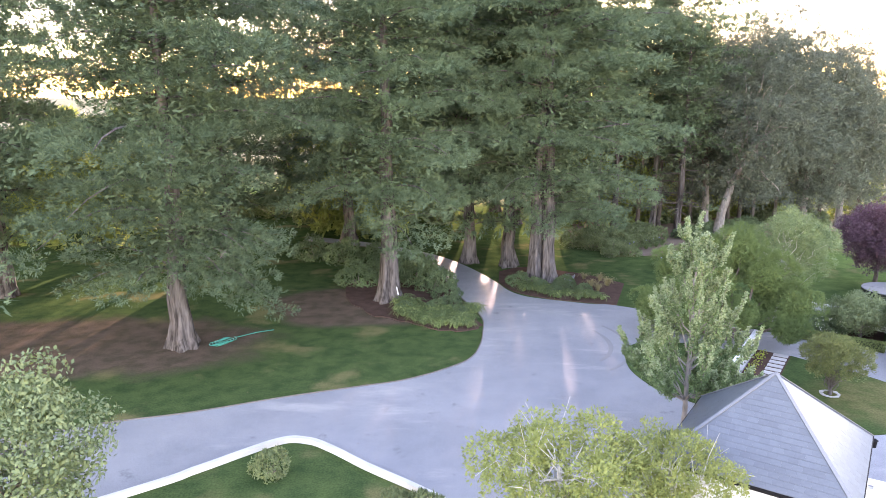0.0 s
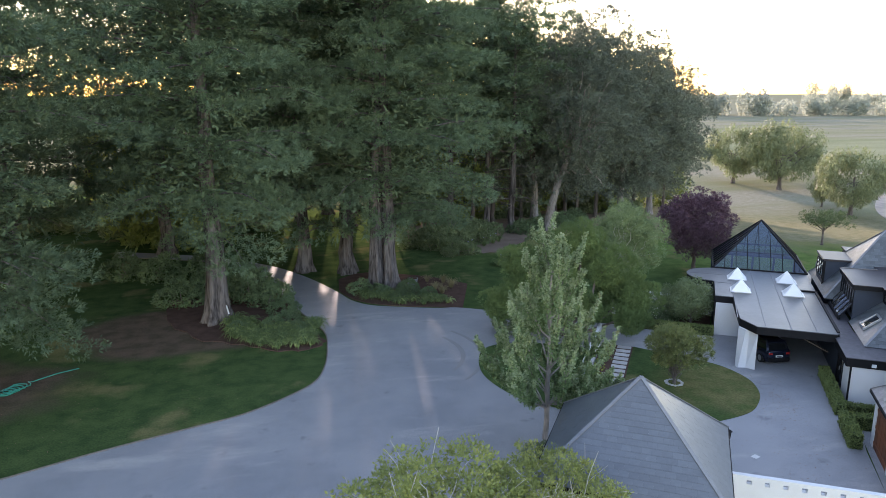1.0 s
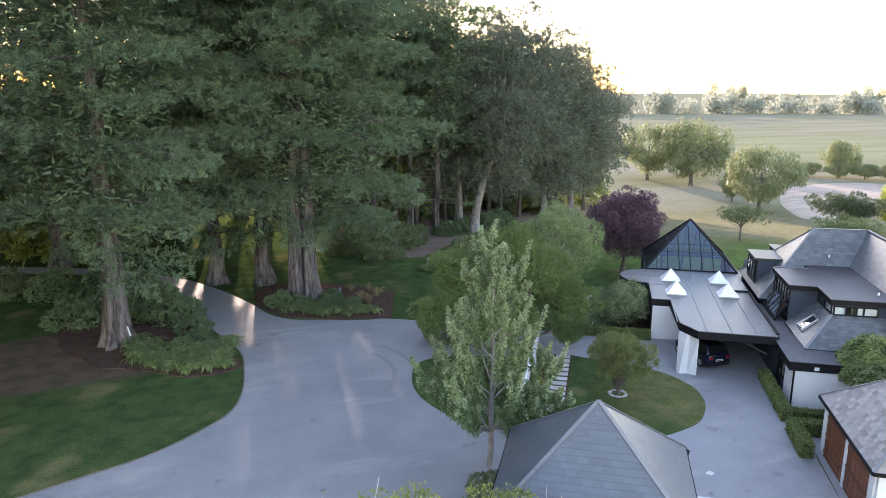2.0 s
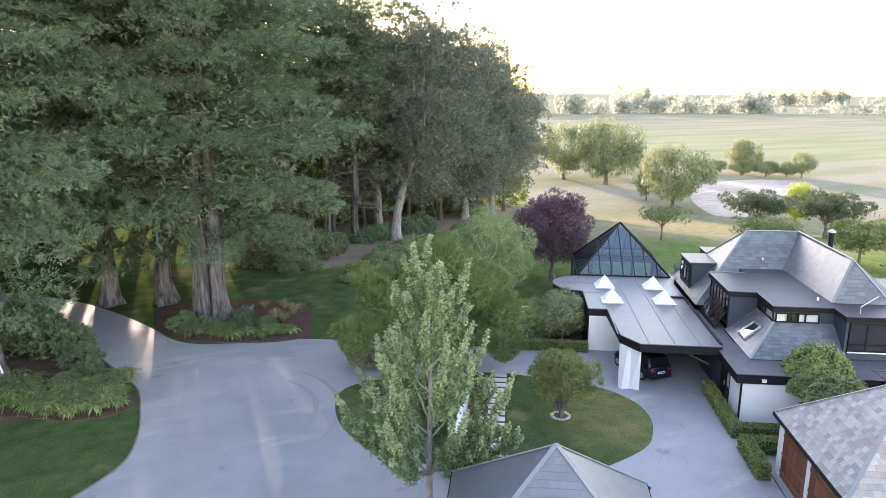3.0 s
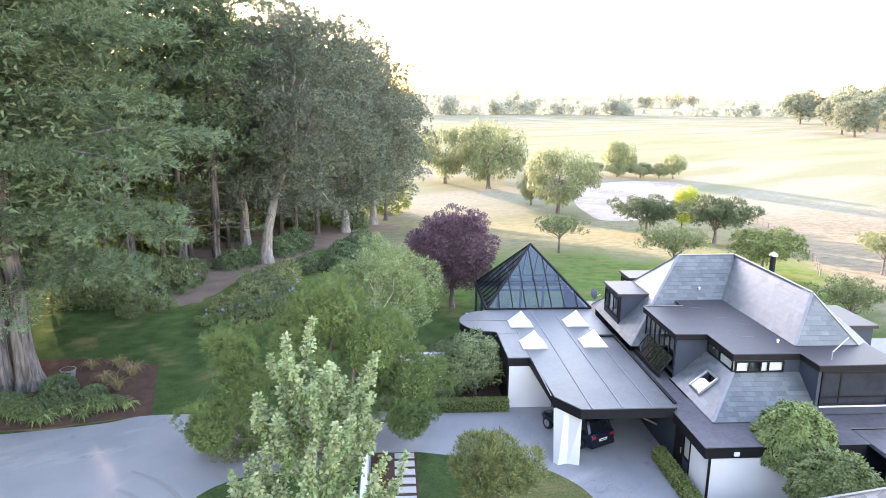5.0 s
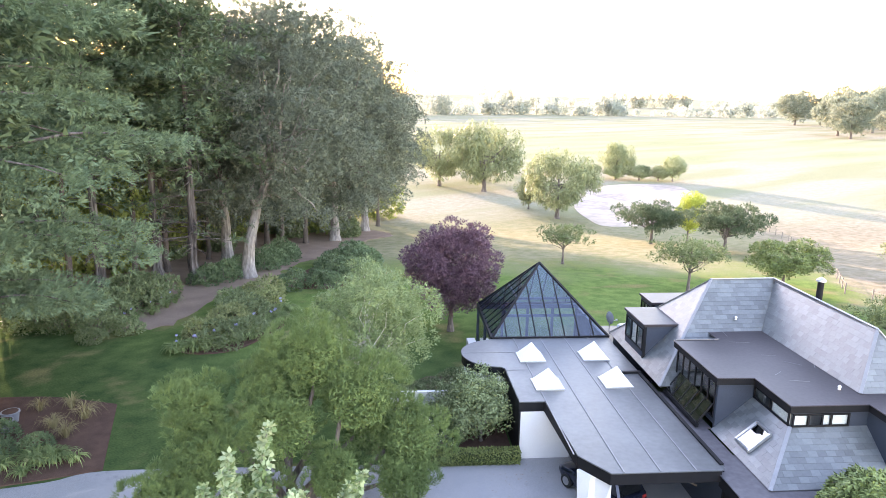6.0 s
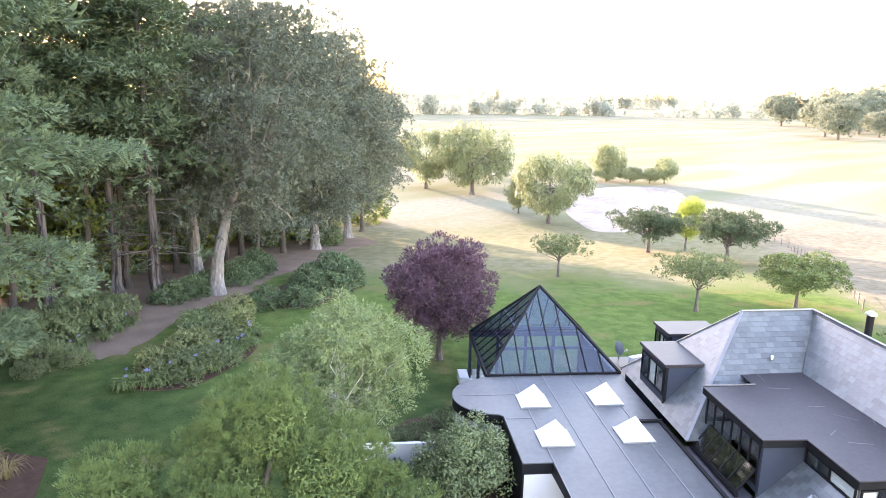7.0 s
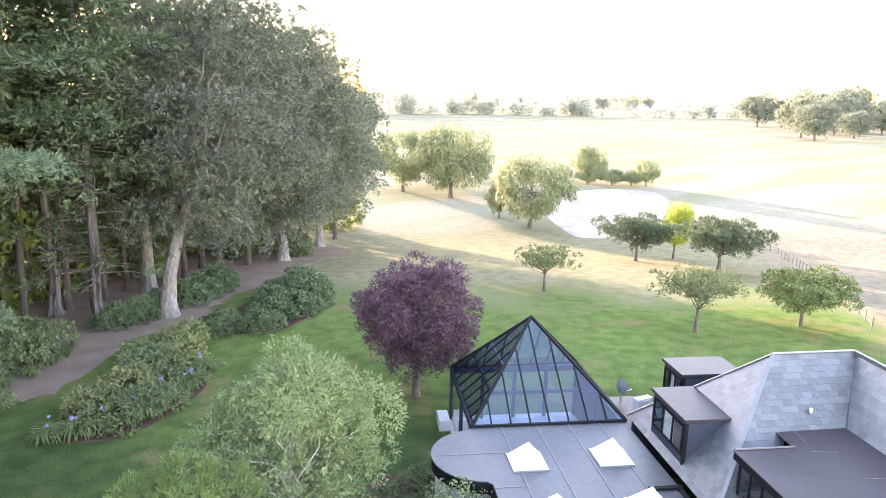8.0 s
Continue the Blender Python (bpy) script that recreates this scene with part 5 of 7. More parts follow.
def sub_lobes(L, R, per, f, rng, flat=0.85):
    """Each lobe with smaller lobes swelling out of it."""
    A, Q = [], []
    for c, r in zip(L, R):
        d = rand_dirs(per, rng)
        d[:, 2] = np.where(d[:, 2] < -0.4, -d[:, 2], d[:, 2])
        A.append(np.asarray(c) + d * r * np.array([1, 1, flat]) * 0.86); Q.append(r * f * rng.uniform(0.7, 1.25, per))
        A.append(np.asarray(c)[None]); Q.append(np.array([r * 0.55]))
    return np.concatenate(A), np.concatenate(Q)


def wander(a, b, rng, k=5, amt=0.06):
    """A slightly crooked line from a to b."""
    a, b = np.array(a, float), np.array(b, float)
    L = np.linalg.norm(b - a)
    pts = [a + (b - a) * i / k + (rng.normal(size=3) * L * amt if 0 < i < k else 0) for i in range(k + 1)]
    return pts


def trunk_mesh(b, h, r, rng, flare=1.6, n=12, lean=(0, 0), top=0.25, flutes=0.0):
    """A tapered trunk that flares at its foot, ribbed where flutes is set."""
    rings = 13
    pts, rad, ts = [], [], []
    for i in range(rings):
        t = (i / (rings - 1)) ** 2.0
        wob = 0.03 * h / 10 if i > 2 else 0.0
        pts.append((lean[0] * t * t + rng.normal() * wob, lean[1] * t * t + rng.normal() * wob, h * t - (0.15 if i == 0 else 0)))
        rad.append(r * (1 - (1 - top) * t) * (1 + (flare - 1) * math.exp(-t * h / (0.9 * r + 0.2))))
        ts.append(t)
    o = len(b.v)
    b.tube(pts, rad, n)
    if flutes:
        p1, p2, p3 = rng.uniform(0, 6.28, 3)
        for i in range(rings):
            fade = math.exp(-ts[i] * h / 7.0)
            for k in range(n):
                a = 2 * math.pi * k / n
                rib = math.sin(5 * a + p1 + 0.25 * i) + 0.7 * math.sin(8 * a + p2 - 0.3 * i) + 0.4 * math.sin(3 * a + p3)
                q = Vector(b.v[o + i * n + k]); c = Vector(pts[i])
                b.v[o + i * n + k] = tuple(c + (q - c) * (1 + flutes * rib * (0.35 + 0.9 * fade)))
    return pts


def conifer(label, H, R, seed, z0=3.5, trunks=((0, 0, 1.0),), levels=10, pads=7, spacing=0.48, size=0.45, per=16, ln=0.19, wd=0.075, group="tall conifers", low=None, ring=7, twigs=0):
    """Spreading cypress: drooping limbs that carry thick overlapping pads of short sprays, dark beneath."""
    rng = np.random.default_rng(seed)
    t = thing("conifer_tree", label, "tree", group=group)
    b = B()
    for x, y, r in trunks:
        o = len(b.v)
        trunk_mesh(b, H * 0.93, r, rng, 1.75, 28, top=0.06, flutes=0.13)
        for i in range(o, len(b.v)):
            q = b.v[i]; f = max(0.0, 1 - q[2] / (H * 0.6))
            b.v[i] = (q[0] + x * f + x * 0.6 * (1 - f), q[1] + y * f + y * 0.6 * (1 - f), q[2])
    PC, PR, PO = [], [], []
    ph = rng.uniform(0, 6.28, 2)

    def limb(z, az, L, f, n):
        o = np.array([math.cos(az), math.sin(az), 0])
        side = np.array([-o[1], o[0], 0])
        rise = rng.uniform(0.05, 0.28) * L
        drop = rng.uniform(0.10, 0.32) * L * (1.1 - 0.75 * max(0, f))
        bend = rng.normal() * 0.12
        at = lambda q: np.array([0, 0, z]) + o * L * q + side * bend * L * q * q + np.array([0, 0, rise * math.sin(q * math.pi * 0.6) - drop * q ** 2.2])
        b.tube([tuple(at(q)) for q in np.linspace(0, 0.92, 6)], [max(0.02, 0.022 * L * (1 - 0.16 * i)) * 0.5 for i in range(6)], 5, False)
        for k in range(n):
            q = 0.25 + 0.78 * (k + rng.random() * 0.6) / n
            w = L * (0.10 + 0.16 * math.sin(q * 2.6))
            lat = (1 if k % 2 else -1) * rng.uniform(0.25, 1.0) * w
            PC.append(at(q) + side * lat + np.array([0, 0, rng.uniform(-0.1, 0.2) - 0.22 * abs(lat)]))
            PR.append(min(1.65, max(0.6, L * rng.uniform(0.085, 0.15))))
            PO.append(unit((o + side * np.sign(lat) * 0.5 + np.array([0, 0, -0.25 * q]))[None])[0])
        PC.append(at(1.0)); PR.append(min(1.5, max(0.5, L * 0.10))); PO.append(unit((o + np.array([0, 0, -0.3]))[None])[0])

    for lv in range(levels):
        z = z0 + (H - z0) * (lv / levels) ** 0.95
        f = (z - z0) / (H - z0)
        prof = (0.88 + 0.55 * f) if f < 0.25 else 0.95 * (1 - ((f - 0.25) / 0.75) ** 3.4) + 0.07
        for k in range(ring):
            az = 2 * math.pi * (k + rng.random() * 0.8) / ring + lv * 1.13
            bulge = 1 + 0.15 * math.sin(3 * az + ph[0] + z * 0.2) + 0.1 * math.sin(2 * az + ph[1] - z * 0.4)
            if f < 0.12 and rng.random() < 0.35:
                continue
            limb(z + rng.uniform(-0.8, 0.8), az, R * prof * rng.uniform(0.66, 1.12) * bulge, f, pads)
        limb(z + rng.uniform(-0.6, 0.6), rng.uniform(0, 6.28), R * prof * rng.uniform(0.4, 0.6), f, max(2, pads - 2))
    if low is not None:
        for k in range(10):
            limb(rng.uniform(5.8, 8.6), math.radians(low + rng.uniform(-42, 42)), R * rng.uniform(0.5, 0.8), -0.6, pads)
    for k in range(twigs):
        z, az = rng.uniform(3.5, z0 + 3), rng.uniform(0, 6.28)
        L = R * rng.uniform(0.25, 0.5)
        o = np.array([math.cos(az), math.sin(az), 0])
        b.tube([(0, 0, z), tuple(o * L * 0.6 + np.array([0, 0, z - 0.1])), tuple(o * L + np.array([0, 0, z - 0.14 * L]))], [0.07, 0.05, 0.02], 5, False)
        if rng.random() < 0.4:
            PC.append(o * L * 0.9 + np.array([0, 0, z - 0.12 * L])); PR.append(L * 0.22); PO.append(o)
    C, N, I = lobe_skin(PC, PR, spacing, rng, 0.38, 0.1, 0.86, 0.15)
    n = len(C)
    out = np.array(PO)[I]
    # short sprays that point out along the limb and turn up at their tips
    ax = unit(out * 0.75 + N * 0.6 + rand_dirs(n, rng) * 0.45)
    Ar, Nr = np.repeat(ax, per, 0), np.repeat(unit(N + np.array([0, 0, 0.5])), per, 0)
    d = unit(Ar + rand_dirs(n * per, rng) * 0.62)
    P = np.repeat(C, per, 0) + d * (np.repeat(size * rng.uniform(0.6, 1.3, n), per) * rng.random(n * per))[:, None]
    D = unit(d + rand_dirs(n * per, rng) * 0.25)
    S = unit(np.cross(D, Nr + rand_dirs(n * per, rng) * 0.35))
    part("trunk", b, FLUTEDBARK, t, "fluted grey-brown trunk", smooth=True)
    leaf_part("crown", t, (P, D, S, ln * rng.uniform(0.6, 1.3, n * per), wd * rng.uniform(0.7, 1.3, n * per)), L_CONIFER, "layered dark green pads of sprays", True)
    kk = 14000 if spacing < 0.6 else 7000
    zz = rng.uniform(z0 + 1.5, H * 0.93, kk)
    ff = (zz - z0) / (H - z0)
    rr = R * 0.48 * np.sqrt(rng.random(kk)) * (1 - ff ** 3.6)
    aa = rng.uniform(0, 6.283, kk)
    CP = np.stack([rr * np.cos(aa), rr * np.sin(aa), zz], 1)
    CD = rand_dirs(kk, rng); CD[:, 2] *= 0.4
    leaf_part("inner_foliage", t, (CP, CD, unit(np.cross(CD, rng.normal(size=(kk, 3)) * 0.5 + np.array([0, 0, 1.0]))), 0.62 * rng.uniform(0.6, 1.2, kk), 0.22), L_CONIFER, "shaded inner sprays", True)
    return t


def broadleaf(name, label, H, rx, zc, rz, nclump, rclump, per, ln, wd, material, bark, seed, tr=0.45, lean=(0, 0), fork=0.3, flat=0.8, group="", droop=0.0, shell=0.55, limbs=14, category="tree", th=None, limb_bark=None, limb_reach=0.95, core=0, lay=0.6, tri=False, vary=0.35, tuft=None, under=0.3, lift=0.0):
    """Trunk, forking limbs and a crown of leafy clumps with an uneven outline."""
    rng = np.random.default_rng(seed)
    t = thing(name, label, category, group=group)
    b = B()
    th = th or zc
    lb = B()
    pts = trunk_mesh(b, th, tr, rng, 1.5, 10, lean, 0.35)
    d = rand_dirs(nclump, rng)
    rad = shell + (1 - shell) * rng.random((nclump, 1)) ** 0.7
    rad *= 1 + 0.16 * np.sin(d[:, :1] * 5 + seed) * np.cos(d[:, 1:2] * 4 - seed)
    C = d * rad * np.array([rx, rx, rz]) + np.array([lean[0], lean[1], zc])
    C[:, 2] = np.maximum(C[:, 2], zc - rz * 0.92)
    order = rng.permutation(nclump)[:limbs]
    for i in order:
        z = th * rng.uniform(fork, 0.95)
        f = z / th
        a = np.array([lean[0] * f * f, lean[1] * f * f, z])
        w = wander(a, a + (C[i] - a) * limb_reach, rng, 5, 0.05)
        r0 = tr * 0.42 * rng.uniform(0.5, 1.0)
        lb.tube([tuple(q) for q in w], [r0 * (1 - 0.17 * j) for j in range(6)], 6, False)
    part("trunk", b, bark, t)
    part("limb", lb, limb_bark or bark, t, kind="stuff")
    R = rclump * rng.uniform(1 - vary, 1 + vary, nclump)
    if tuft:
        spacing, size, k = tuft
        TC, TN, _ = lobe_skin(C, R, spacing, rng, flat, under)
        leaf_part("crown", t, tufts(TC, TN, size, k, ln, wd, rng, lift=lift - droop), material, "", tri)
    else:
        leaf_part("crown", t, clump_leaves(C, R, per, ln, wd, rng, flat, droop=droop, lay=lay), material, "", tri)
    if core:
        CP = rand_dirs(core, rng) * np.array([rx, rx, rz]) * (0.86 * rng.random((core, 1)) ** 0.45) + np.array([lean[0], lean[1], zc + 0.04 * rz])
        CD = rand_dirs(core, rng)
        leaf_part("inner_foliage", t, (CP, CD, unit(np.cross(CD, rand_dirs(core, rng))), 0.065 * rx * rng.uniform(0.6, 1.3, core), 0.036 * rx), material, "shaded inner leaves", True)
    return t


def upright_tree(label, H, seed, material, bark, limbs=46, R=3.9, z0=1.7, leaf=(0.13, 0.095)):
    """Young tree: ascending limbs that part into leafy upright shoots, open between them."""
    rng = np.random.default_rng(seed)
    t = thing("young_tree", label, "tree")
    b = B()
    b.tube([(rng.normal() * 0.05, rng.normal() * 0.05, H * 0.93 * i / 8 - 0.1) for i in range(9)], [0.15 * (1 - 0.11 * i) + 0.01 for i in range(9)], 9)
    P, D, T = [], [], []
    prof = lambda z: R * np.interp(z / H, (0.12, 0.24, 0.38, 0.55, 0.72, 0.88, 1.0), (0.5, 0.92, 1.0, 0.90, 0.68, 0.34, 0.04))

    def shoot(a, e, sag, rad, k, tip, thick):
        a, e = np.array(a, float), np.array(e, float)
        mid = np.array([a[0] + (e[0] - a[0]) * 0.75, a[1] + (e[1] - a[1]) * 0.75, a[2] + (e[2] - a[2]) * sag])
        line = np.array([(1 - q) ** 2 * a + 2 * q * (1 - q) * mid + q * q * e + rng.normal(size=3) * 0.03 for q in np.linspace(0, 1, 7)])
        b.tube([tuple(q) for q in line], [thick * (1 - 0.14 * j) + 0.004 for j in range(7)], 5, False)
        s = 0.25 + 0.77 * rng.random(k)
        i = np.minimum((s * 6).astype(int), 5); fr = np.minimum(s * 6 - i, 1.05)
        # leaves gather in whorls along the shoot, smaller towards its tip
        whorl = 0.55 + 0.45 * np.sin(s * np.linalg.norm(e - a) * 11 + rng.uniform(0, 6))
        off = rand_dirs(k, rng) * (rad * (1.2 - 0.95 * s) * rng.random(k) ** 0.6 * whorl)[:, None]
        P.append(line[i] + (line[i + 1] - line[i]) * fr[:, None] + off)
        D.append(unit(off) * 0.9 + rng.normal(size=(k, 3)) * 0.4 + np.array([0, 0, -0.1]))
        T.append((s > tip) & (rng.random(k) < 0.75))
        return line

    for k in range(limbs):
        az = k * 2.39996 + rng.normal() * 0.25
        zt = z0 + 1.5 + (H - z0 - 1.6) * ((k + 0.5) / limbs) ** 0.92
        reach = prof(zt) * rng.uniform(0.72, 1.08)
        zb = max(z0 + rng.uniform(0, 0.4), zt - reach * rng.uniform(1.1, 1.6) - 0.8)
        o = np.array([math.cos(az), math.sin(az), 0])
        line = shoot((0, 0, zb), o * reach + np.array([0, 0, zt]), 0.42, 0.42, int(220 + 170 * reach), 0.72 if zt > 5.5 else 0.9, 0.045)
        for q in range(3 + int(reach * 1.8)):
            st = line[rng.integers(2, 6)]
            w = rng.uniform(0.5, 1.8)
            turn = az + rng.normal() * 0.8
            out = np.array([math.cos(turn), math.sin(turn), 0])
            shoot(st, st + out * w * rng.uniform(0.15, 0.6) + np.array([0, 0, w * rng.uniform(0.6, 1.1)]), 0.4, 0.25, int(200 * w), 0.42 if st[2] > 4.5 else 0.75, 0.018)
    P, D = np.concatenate(P), unit(np.concatenate(D))
    n = len(P)
    S = unit(np.cross(D, rng.normal(size=(n, 3)) * 0.6 + np.array([0, 0, 1.0])))
    part("trunk", b, bark, t, "slender pale trunk and shoots")
    T = np.concatenate(T)
    ll, ww = leaf[0] * rng.uniform(0.6, 1.25, n), leaf[1] * rng.uniform(0.7, 1.2, n)
    for nm, sel, mt, lab in (("crown", ~T, L_MAPLE_IN, "mid-green inner leaves"), ("shoot_tip", T, material, "silvery pale leaf tips")):
        leaf_part(nm, t, (P[sel], D[sel], S[sel], ll[sel], ww[sel]), mt, lab)
    return t


def feathery(label, lobes, seed, material, bark, spacing=0.25, size=0.34, per=52, ln=0.12, wd=0.022, base=(0, 0)):
    """Wattle-like tree: rounded lobes of fine feathery tufts, dark between them."""
    rng = np.random.default_rng(seed)
    t = thing("feathery_tree", label, "tree")
    b = B()
    for x, y, z, r, hgt in lobes:
        w = wander((base[0], base[1], -0.1), (x, y, z), rng, 5, 0.04)
        b.tube([tuple(q) for q in w], [0.2 * (1 - 0.15 * j) for j in range(6)], 7, False)
    L, R = sub_lobes([q[:3] for q in lobes], [q[3] for q in lobes], 9, 0.42, rng, 0.9)
    C, N, _ = lobe_skin(L, R, spacing, rng, 0.9, 0.1, 0.9)
    keep = C[:, 2] > 0.25
    C, N = C[keep], N[keep]
    N[:, 2] += 0.45
    part("trunk", b, bark, t)
    leaf_part("crown", t, tufts(C, unit(N), size, per, ln, wd, rng, 0.42, 0.7, 0.3), material, "fine feathery leaflets", True)
    k = 4200
    core = np.concatenate([np.array(q[:3]) + rand_dirs(k, rng) * q[3] * 0.80 * rng.random((k, 1)) ** 0.35 for q in lobes])
    core = core[core[:, 2] > 0.2]
    cd = rand_dirs(len(core), rng)
    leaf_part("inner_foliage", t, (core, cd, unit(np.cross(cd, rand_dirs(len(core), rng))), 0.2, 0.07), material, "shaded inner sprays", True)
    return t


def shrub(name, label, material, seed, n=2900, ln=0.115, wd=0.068, lumps=18, flat=0.75, group="", flowers=None, category="shrub"):
    """A mounded shrub about one metre in radius."""
    rng = np.random.default_rng(seed)
    t = thing(name, label, category, group=group)
    d = rand_dirs(lumps, rng); d[:, 2] = np.abs(d[:, 2])
    C = d * rng.uniform(0.35, 0.75, (lumps, 1)) * np.array([1, 1, flat]) + np.array([0, 0, 0.15])
    R = rng.uniform(0.28, 0.5, lumps)
    TC, TN, _ = lobe_skin(C, R, 0.125, rng, 0.9, 0.3, 0.88)
    A = tufts(TC, TN, 0.13, max(5, int(n / len(TC))), ln, wd, rng)
    A[0][:, 2] = np.maximum(A[0][:, 2], 0.02)
    b = B()
    for c in C[:7]:
        b.tube([tuple(q) for q in wander((0, 0, -0.05), c, rng, 3, 0.05)], [0.03, 0.025, 0.02, 0.012], 5, False)
    part("stems", b, BARK, t)
    leaf_part("foliage", t, A, material, "", True)
    if flowers:
        i = rng.permutation(len(A[0]))[:flowers[1]]
        F = (A[0][i] * 1.04 + np.array([0, 0, 0.03]), A[1][i], A[2][i], 0.075, 0.075)
        leaf_part("flowers", t, F, flowers[0])
    return t


def strap_plant(name, label, material, seed, blades=46, ln=0.75, wd=0.055, stiff=0.6, group="", heads=0):
    """Arching strap leaves from one base."""
    rng = np.random.default_rng(seed)
    t = thing(name, label, "plant", group=group)
    b = B()
    for k in range(blades):
        az = rng.uniform(0, 2 * math.pi); L = ln * rng.uniform(0.6, 1.15); lean = rng.uniform(0.25, 1.0)
        o = np.array([math.cos(az), math.sin(az), 0]); s = np.array([-o[1], o[0], 0]) * wd * rng.uniform(0.7, 1.2) / 2
        base = o * rng.uniform(0, 0.13)
        pts = [base, base + o * L * 0.35 * lean + np.array([0, 0, L * 0.55 * stiff + 0.1]), base + o * L * 0.75 * lean + np.array([0, 0, L * (0.75 * stiff)]), base + o * L * lean * 1.05 + np.array([0, 0, L * (0.75 * stiff - 0.35 * lean)])]
        w = (0.8, 1.0, 0.75, 0.08)
        oo = len(b.v)
        for p, q in zip(pts, w):
            b.v += [tuple(p - s * q), tuple(p + s * q)]
        b.f += [(oo + 2 * i, oo + 2 * i + 1, oo + 2 * i + 3, oo + 2 * i + 2) for i in range(3)]
    part("foliage", b, material, t)
    if heads:
        for k in range(heads):
            az = rng.uniform(0, 6.28); x, y, z = 0.3 * math.cos(az), 0.3 * math.sin(az), rng.uniform(0.8, 1.05)
            hb = B()
            hb.tube([(0, 0, 0), (x * 0.6, y * 0.6, z * 0.6), (x, y, z)], [0.012, 0.01, 0.008], 4, False)
            part("stalk", hb, L_STRAP, t)
            P = np.array([x, y, z]) + rand_dirs(34, rng) * 0.01
            D = rand_dirs(len(P), rng)
            leaf_part("bloom", t, (P, D, unit(np.cross(D, rand_dirs(len(P), rng))), 0.10, 0.045), L_BLUE, "pale blue flower head")
    return t


def hedge(label, u0, v0, u1, v1, h, seed=3):
    """A clipped box hedge in the house's own axes."""
    rng = np.random.default_rng(seed)
    t = thing("hedge", label, "hedge", HOUSE, group="clipped box hedges")
    part("core", B().box(u0 + 0.06, v0 + 0.06, 0, u1 - 0.06, v1 - 0.06, h - 0.06), mat("hedge_core", (0.05, 0.07, 0.025), (0.03, 0.04, 0.015), 0.9, 4, 30, 0.6), t)
    n = int(420 * ((u1 - u0) * (v1 - v0) + h * 2 * (u1 - u0 + v1 - v0)))
    n = min(n, 14000)
    areas = np.array([(u1 - u0) * (v1 - v0), h * (u1 - u0), h * (u1 - u0), h * (v1 - v0), h * (v1 - v0)])
    f = rng.choice(5, n, p=areas / areas.sum())
    a, c = rng.random(n), rng.random(n)
    P = np.empty((n, 3)); N = np.zeros((n, 3))
    P[:, 0] = u0 + (u1 - u0) * a; P[:, 1] = v0 + (v1 - v0) * np.where(f == 0, c, a); P[:, 2] = h * c
    P[f == 0, 2] = h; N[f == 0, 2] = 1
    for i, (ax, val, s) in enumerate(((1, v0, -1), (1, v1, 1), (0, u0, -1), (0, u1, 1)), 1):
        P[f == i, ax] = val; N[f == i, ax] = s
    P += rng.normal(size=(n, 3)) * 0.025 - N * 0.05
    D = unit(N * 0.7 + rng.normal(size=(n, 3)) * 0.6)
    leaf_part("foliage", t, (P, D, unit(np.cross(D, rng.normal(size=(n, 3)))), 0.11, 0.075), L_HEDGE, "small clipped leaves")
    return t


def place(ob, x, y, s=(1, 1, 1), rot=0.0, dz=0.0, first=False):
    m = pose(x, y, zgf(x, y) + dz, 0, 0, rot)
    if first:
        o = ob
    else:
        o = copy_thing(ob, m)
    o.matrix_basis = m @ Matrix.Diagonal((*s, 1))
    return o


# ---- plants: places ----
con_a = conifer("towering dark cypress with a fluted trunk and drooping layered limbs", 39, 11.0, 11, 7.2, ((0, 0, 0.82),))
con_f = conifer("tall dark cypress whose lowest limbs hang close to the ground", 37, 10.6, 16, 6.0, ((0, 0, 0.72),), low=-22)
con_b = conifer("spreading dark cypress with several fused trunks", 37, 11.4, 12, 7.4, ((-0.7, 0.1, 0.62), (0.65, -0.15, 0.6), (0.1, 0.7, 0.5)), pads=8, spacing=0.45, size=0.42, ln=0.18, wd=0.072, low=2)
con_c = conifer("tall dark cypress standing behind the front trees", 39, 11.0, 13, 5.6, ((0, 0, 0.64),), pads=5, spacing=0.9, size=0.8, per=9, ln=0.55, wd=0.22)
# back-row cypress, added to keep low sun off the drive
con_block = conifer("dark cypress on a high clear trunk, added to block low sun", 38, 10.5, 14, 7.0, ((0, 0, 0.62),), pads=5, spacing=0.9, size=0.8, per=9, ln=0.55, wd=0.22)
con_e = conifer("tall dark cypress with a long bare trunk and dead lower twigs", 37, 8.0, 15, 12.5, ((0, 0, 0.42),), levels=9, pads=5, spacing=0.7, size=0.6, per=10, ln=0.4, wd=0.16, twigs=46)
place(con_block, 4, 106, (1, 1, 1), 40, first=True)
place(con_c, -24, 76, (1, 1, 1), 250, first=True)
place(con_a, -5.0, 61.6, (1, 1, 1), 20, first=True)
place(con_b, 10.0, 68.4, (1, 1, 1), 0, first=True)
place(con_f, -19.5, 49.6, (1, 1, 1), 0, first=True)
place(con_e, 31.2, 90.8, (1, 1, 1), 0, first=True)
# left-edge cypress, set here to darken the front lawn too
place(con_c, -38, 46, (0.95, 0.95, 0.95), 120)
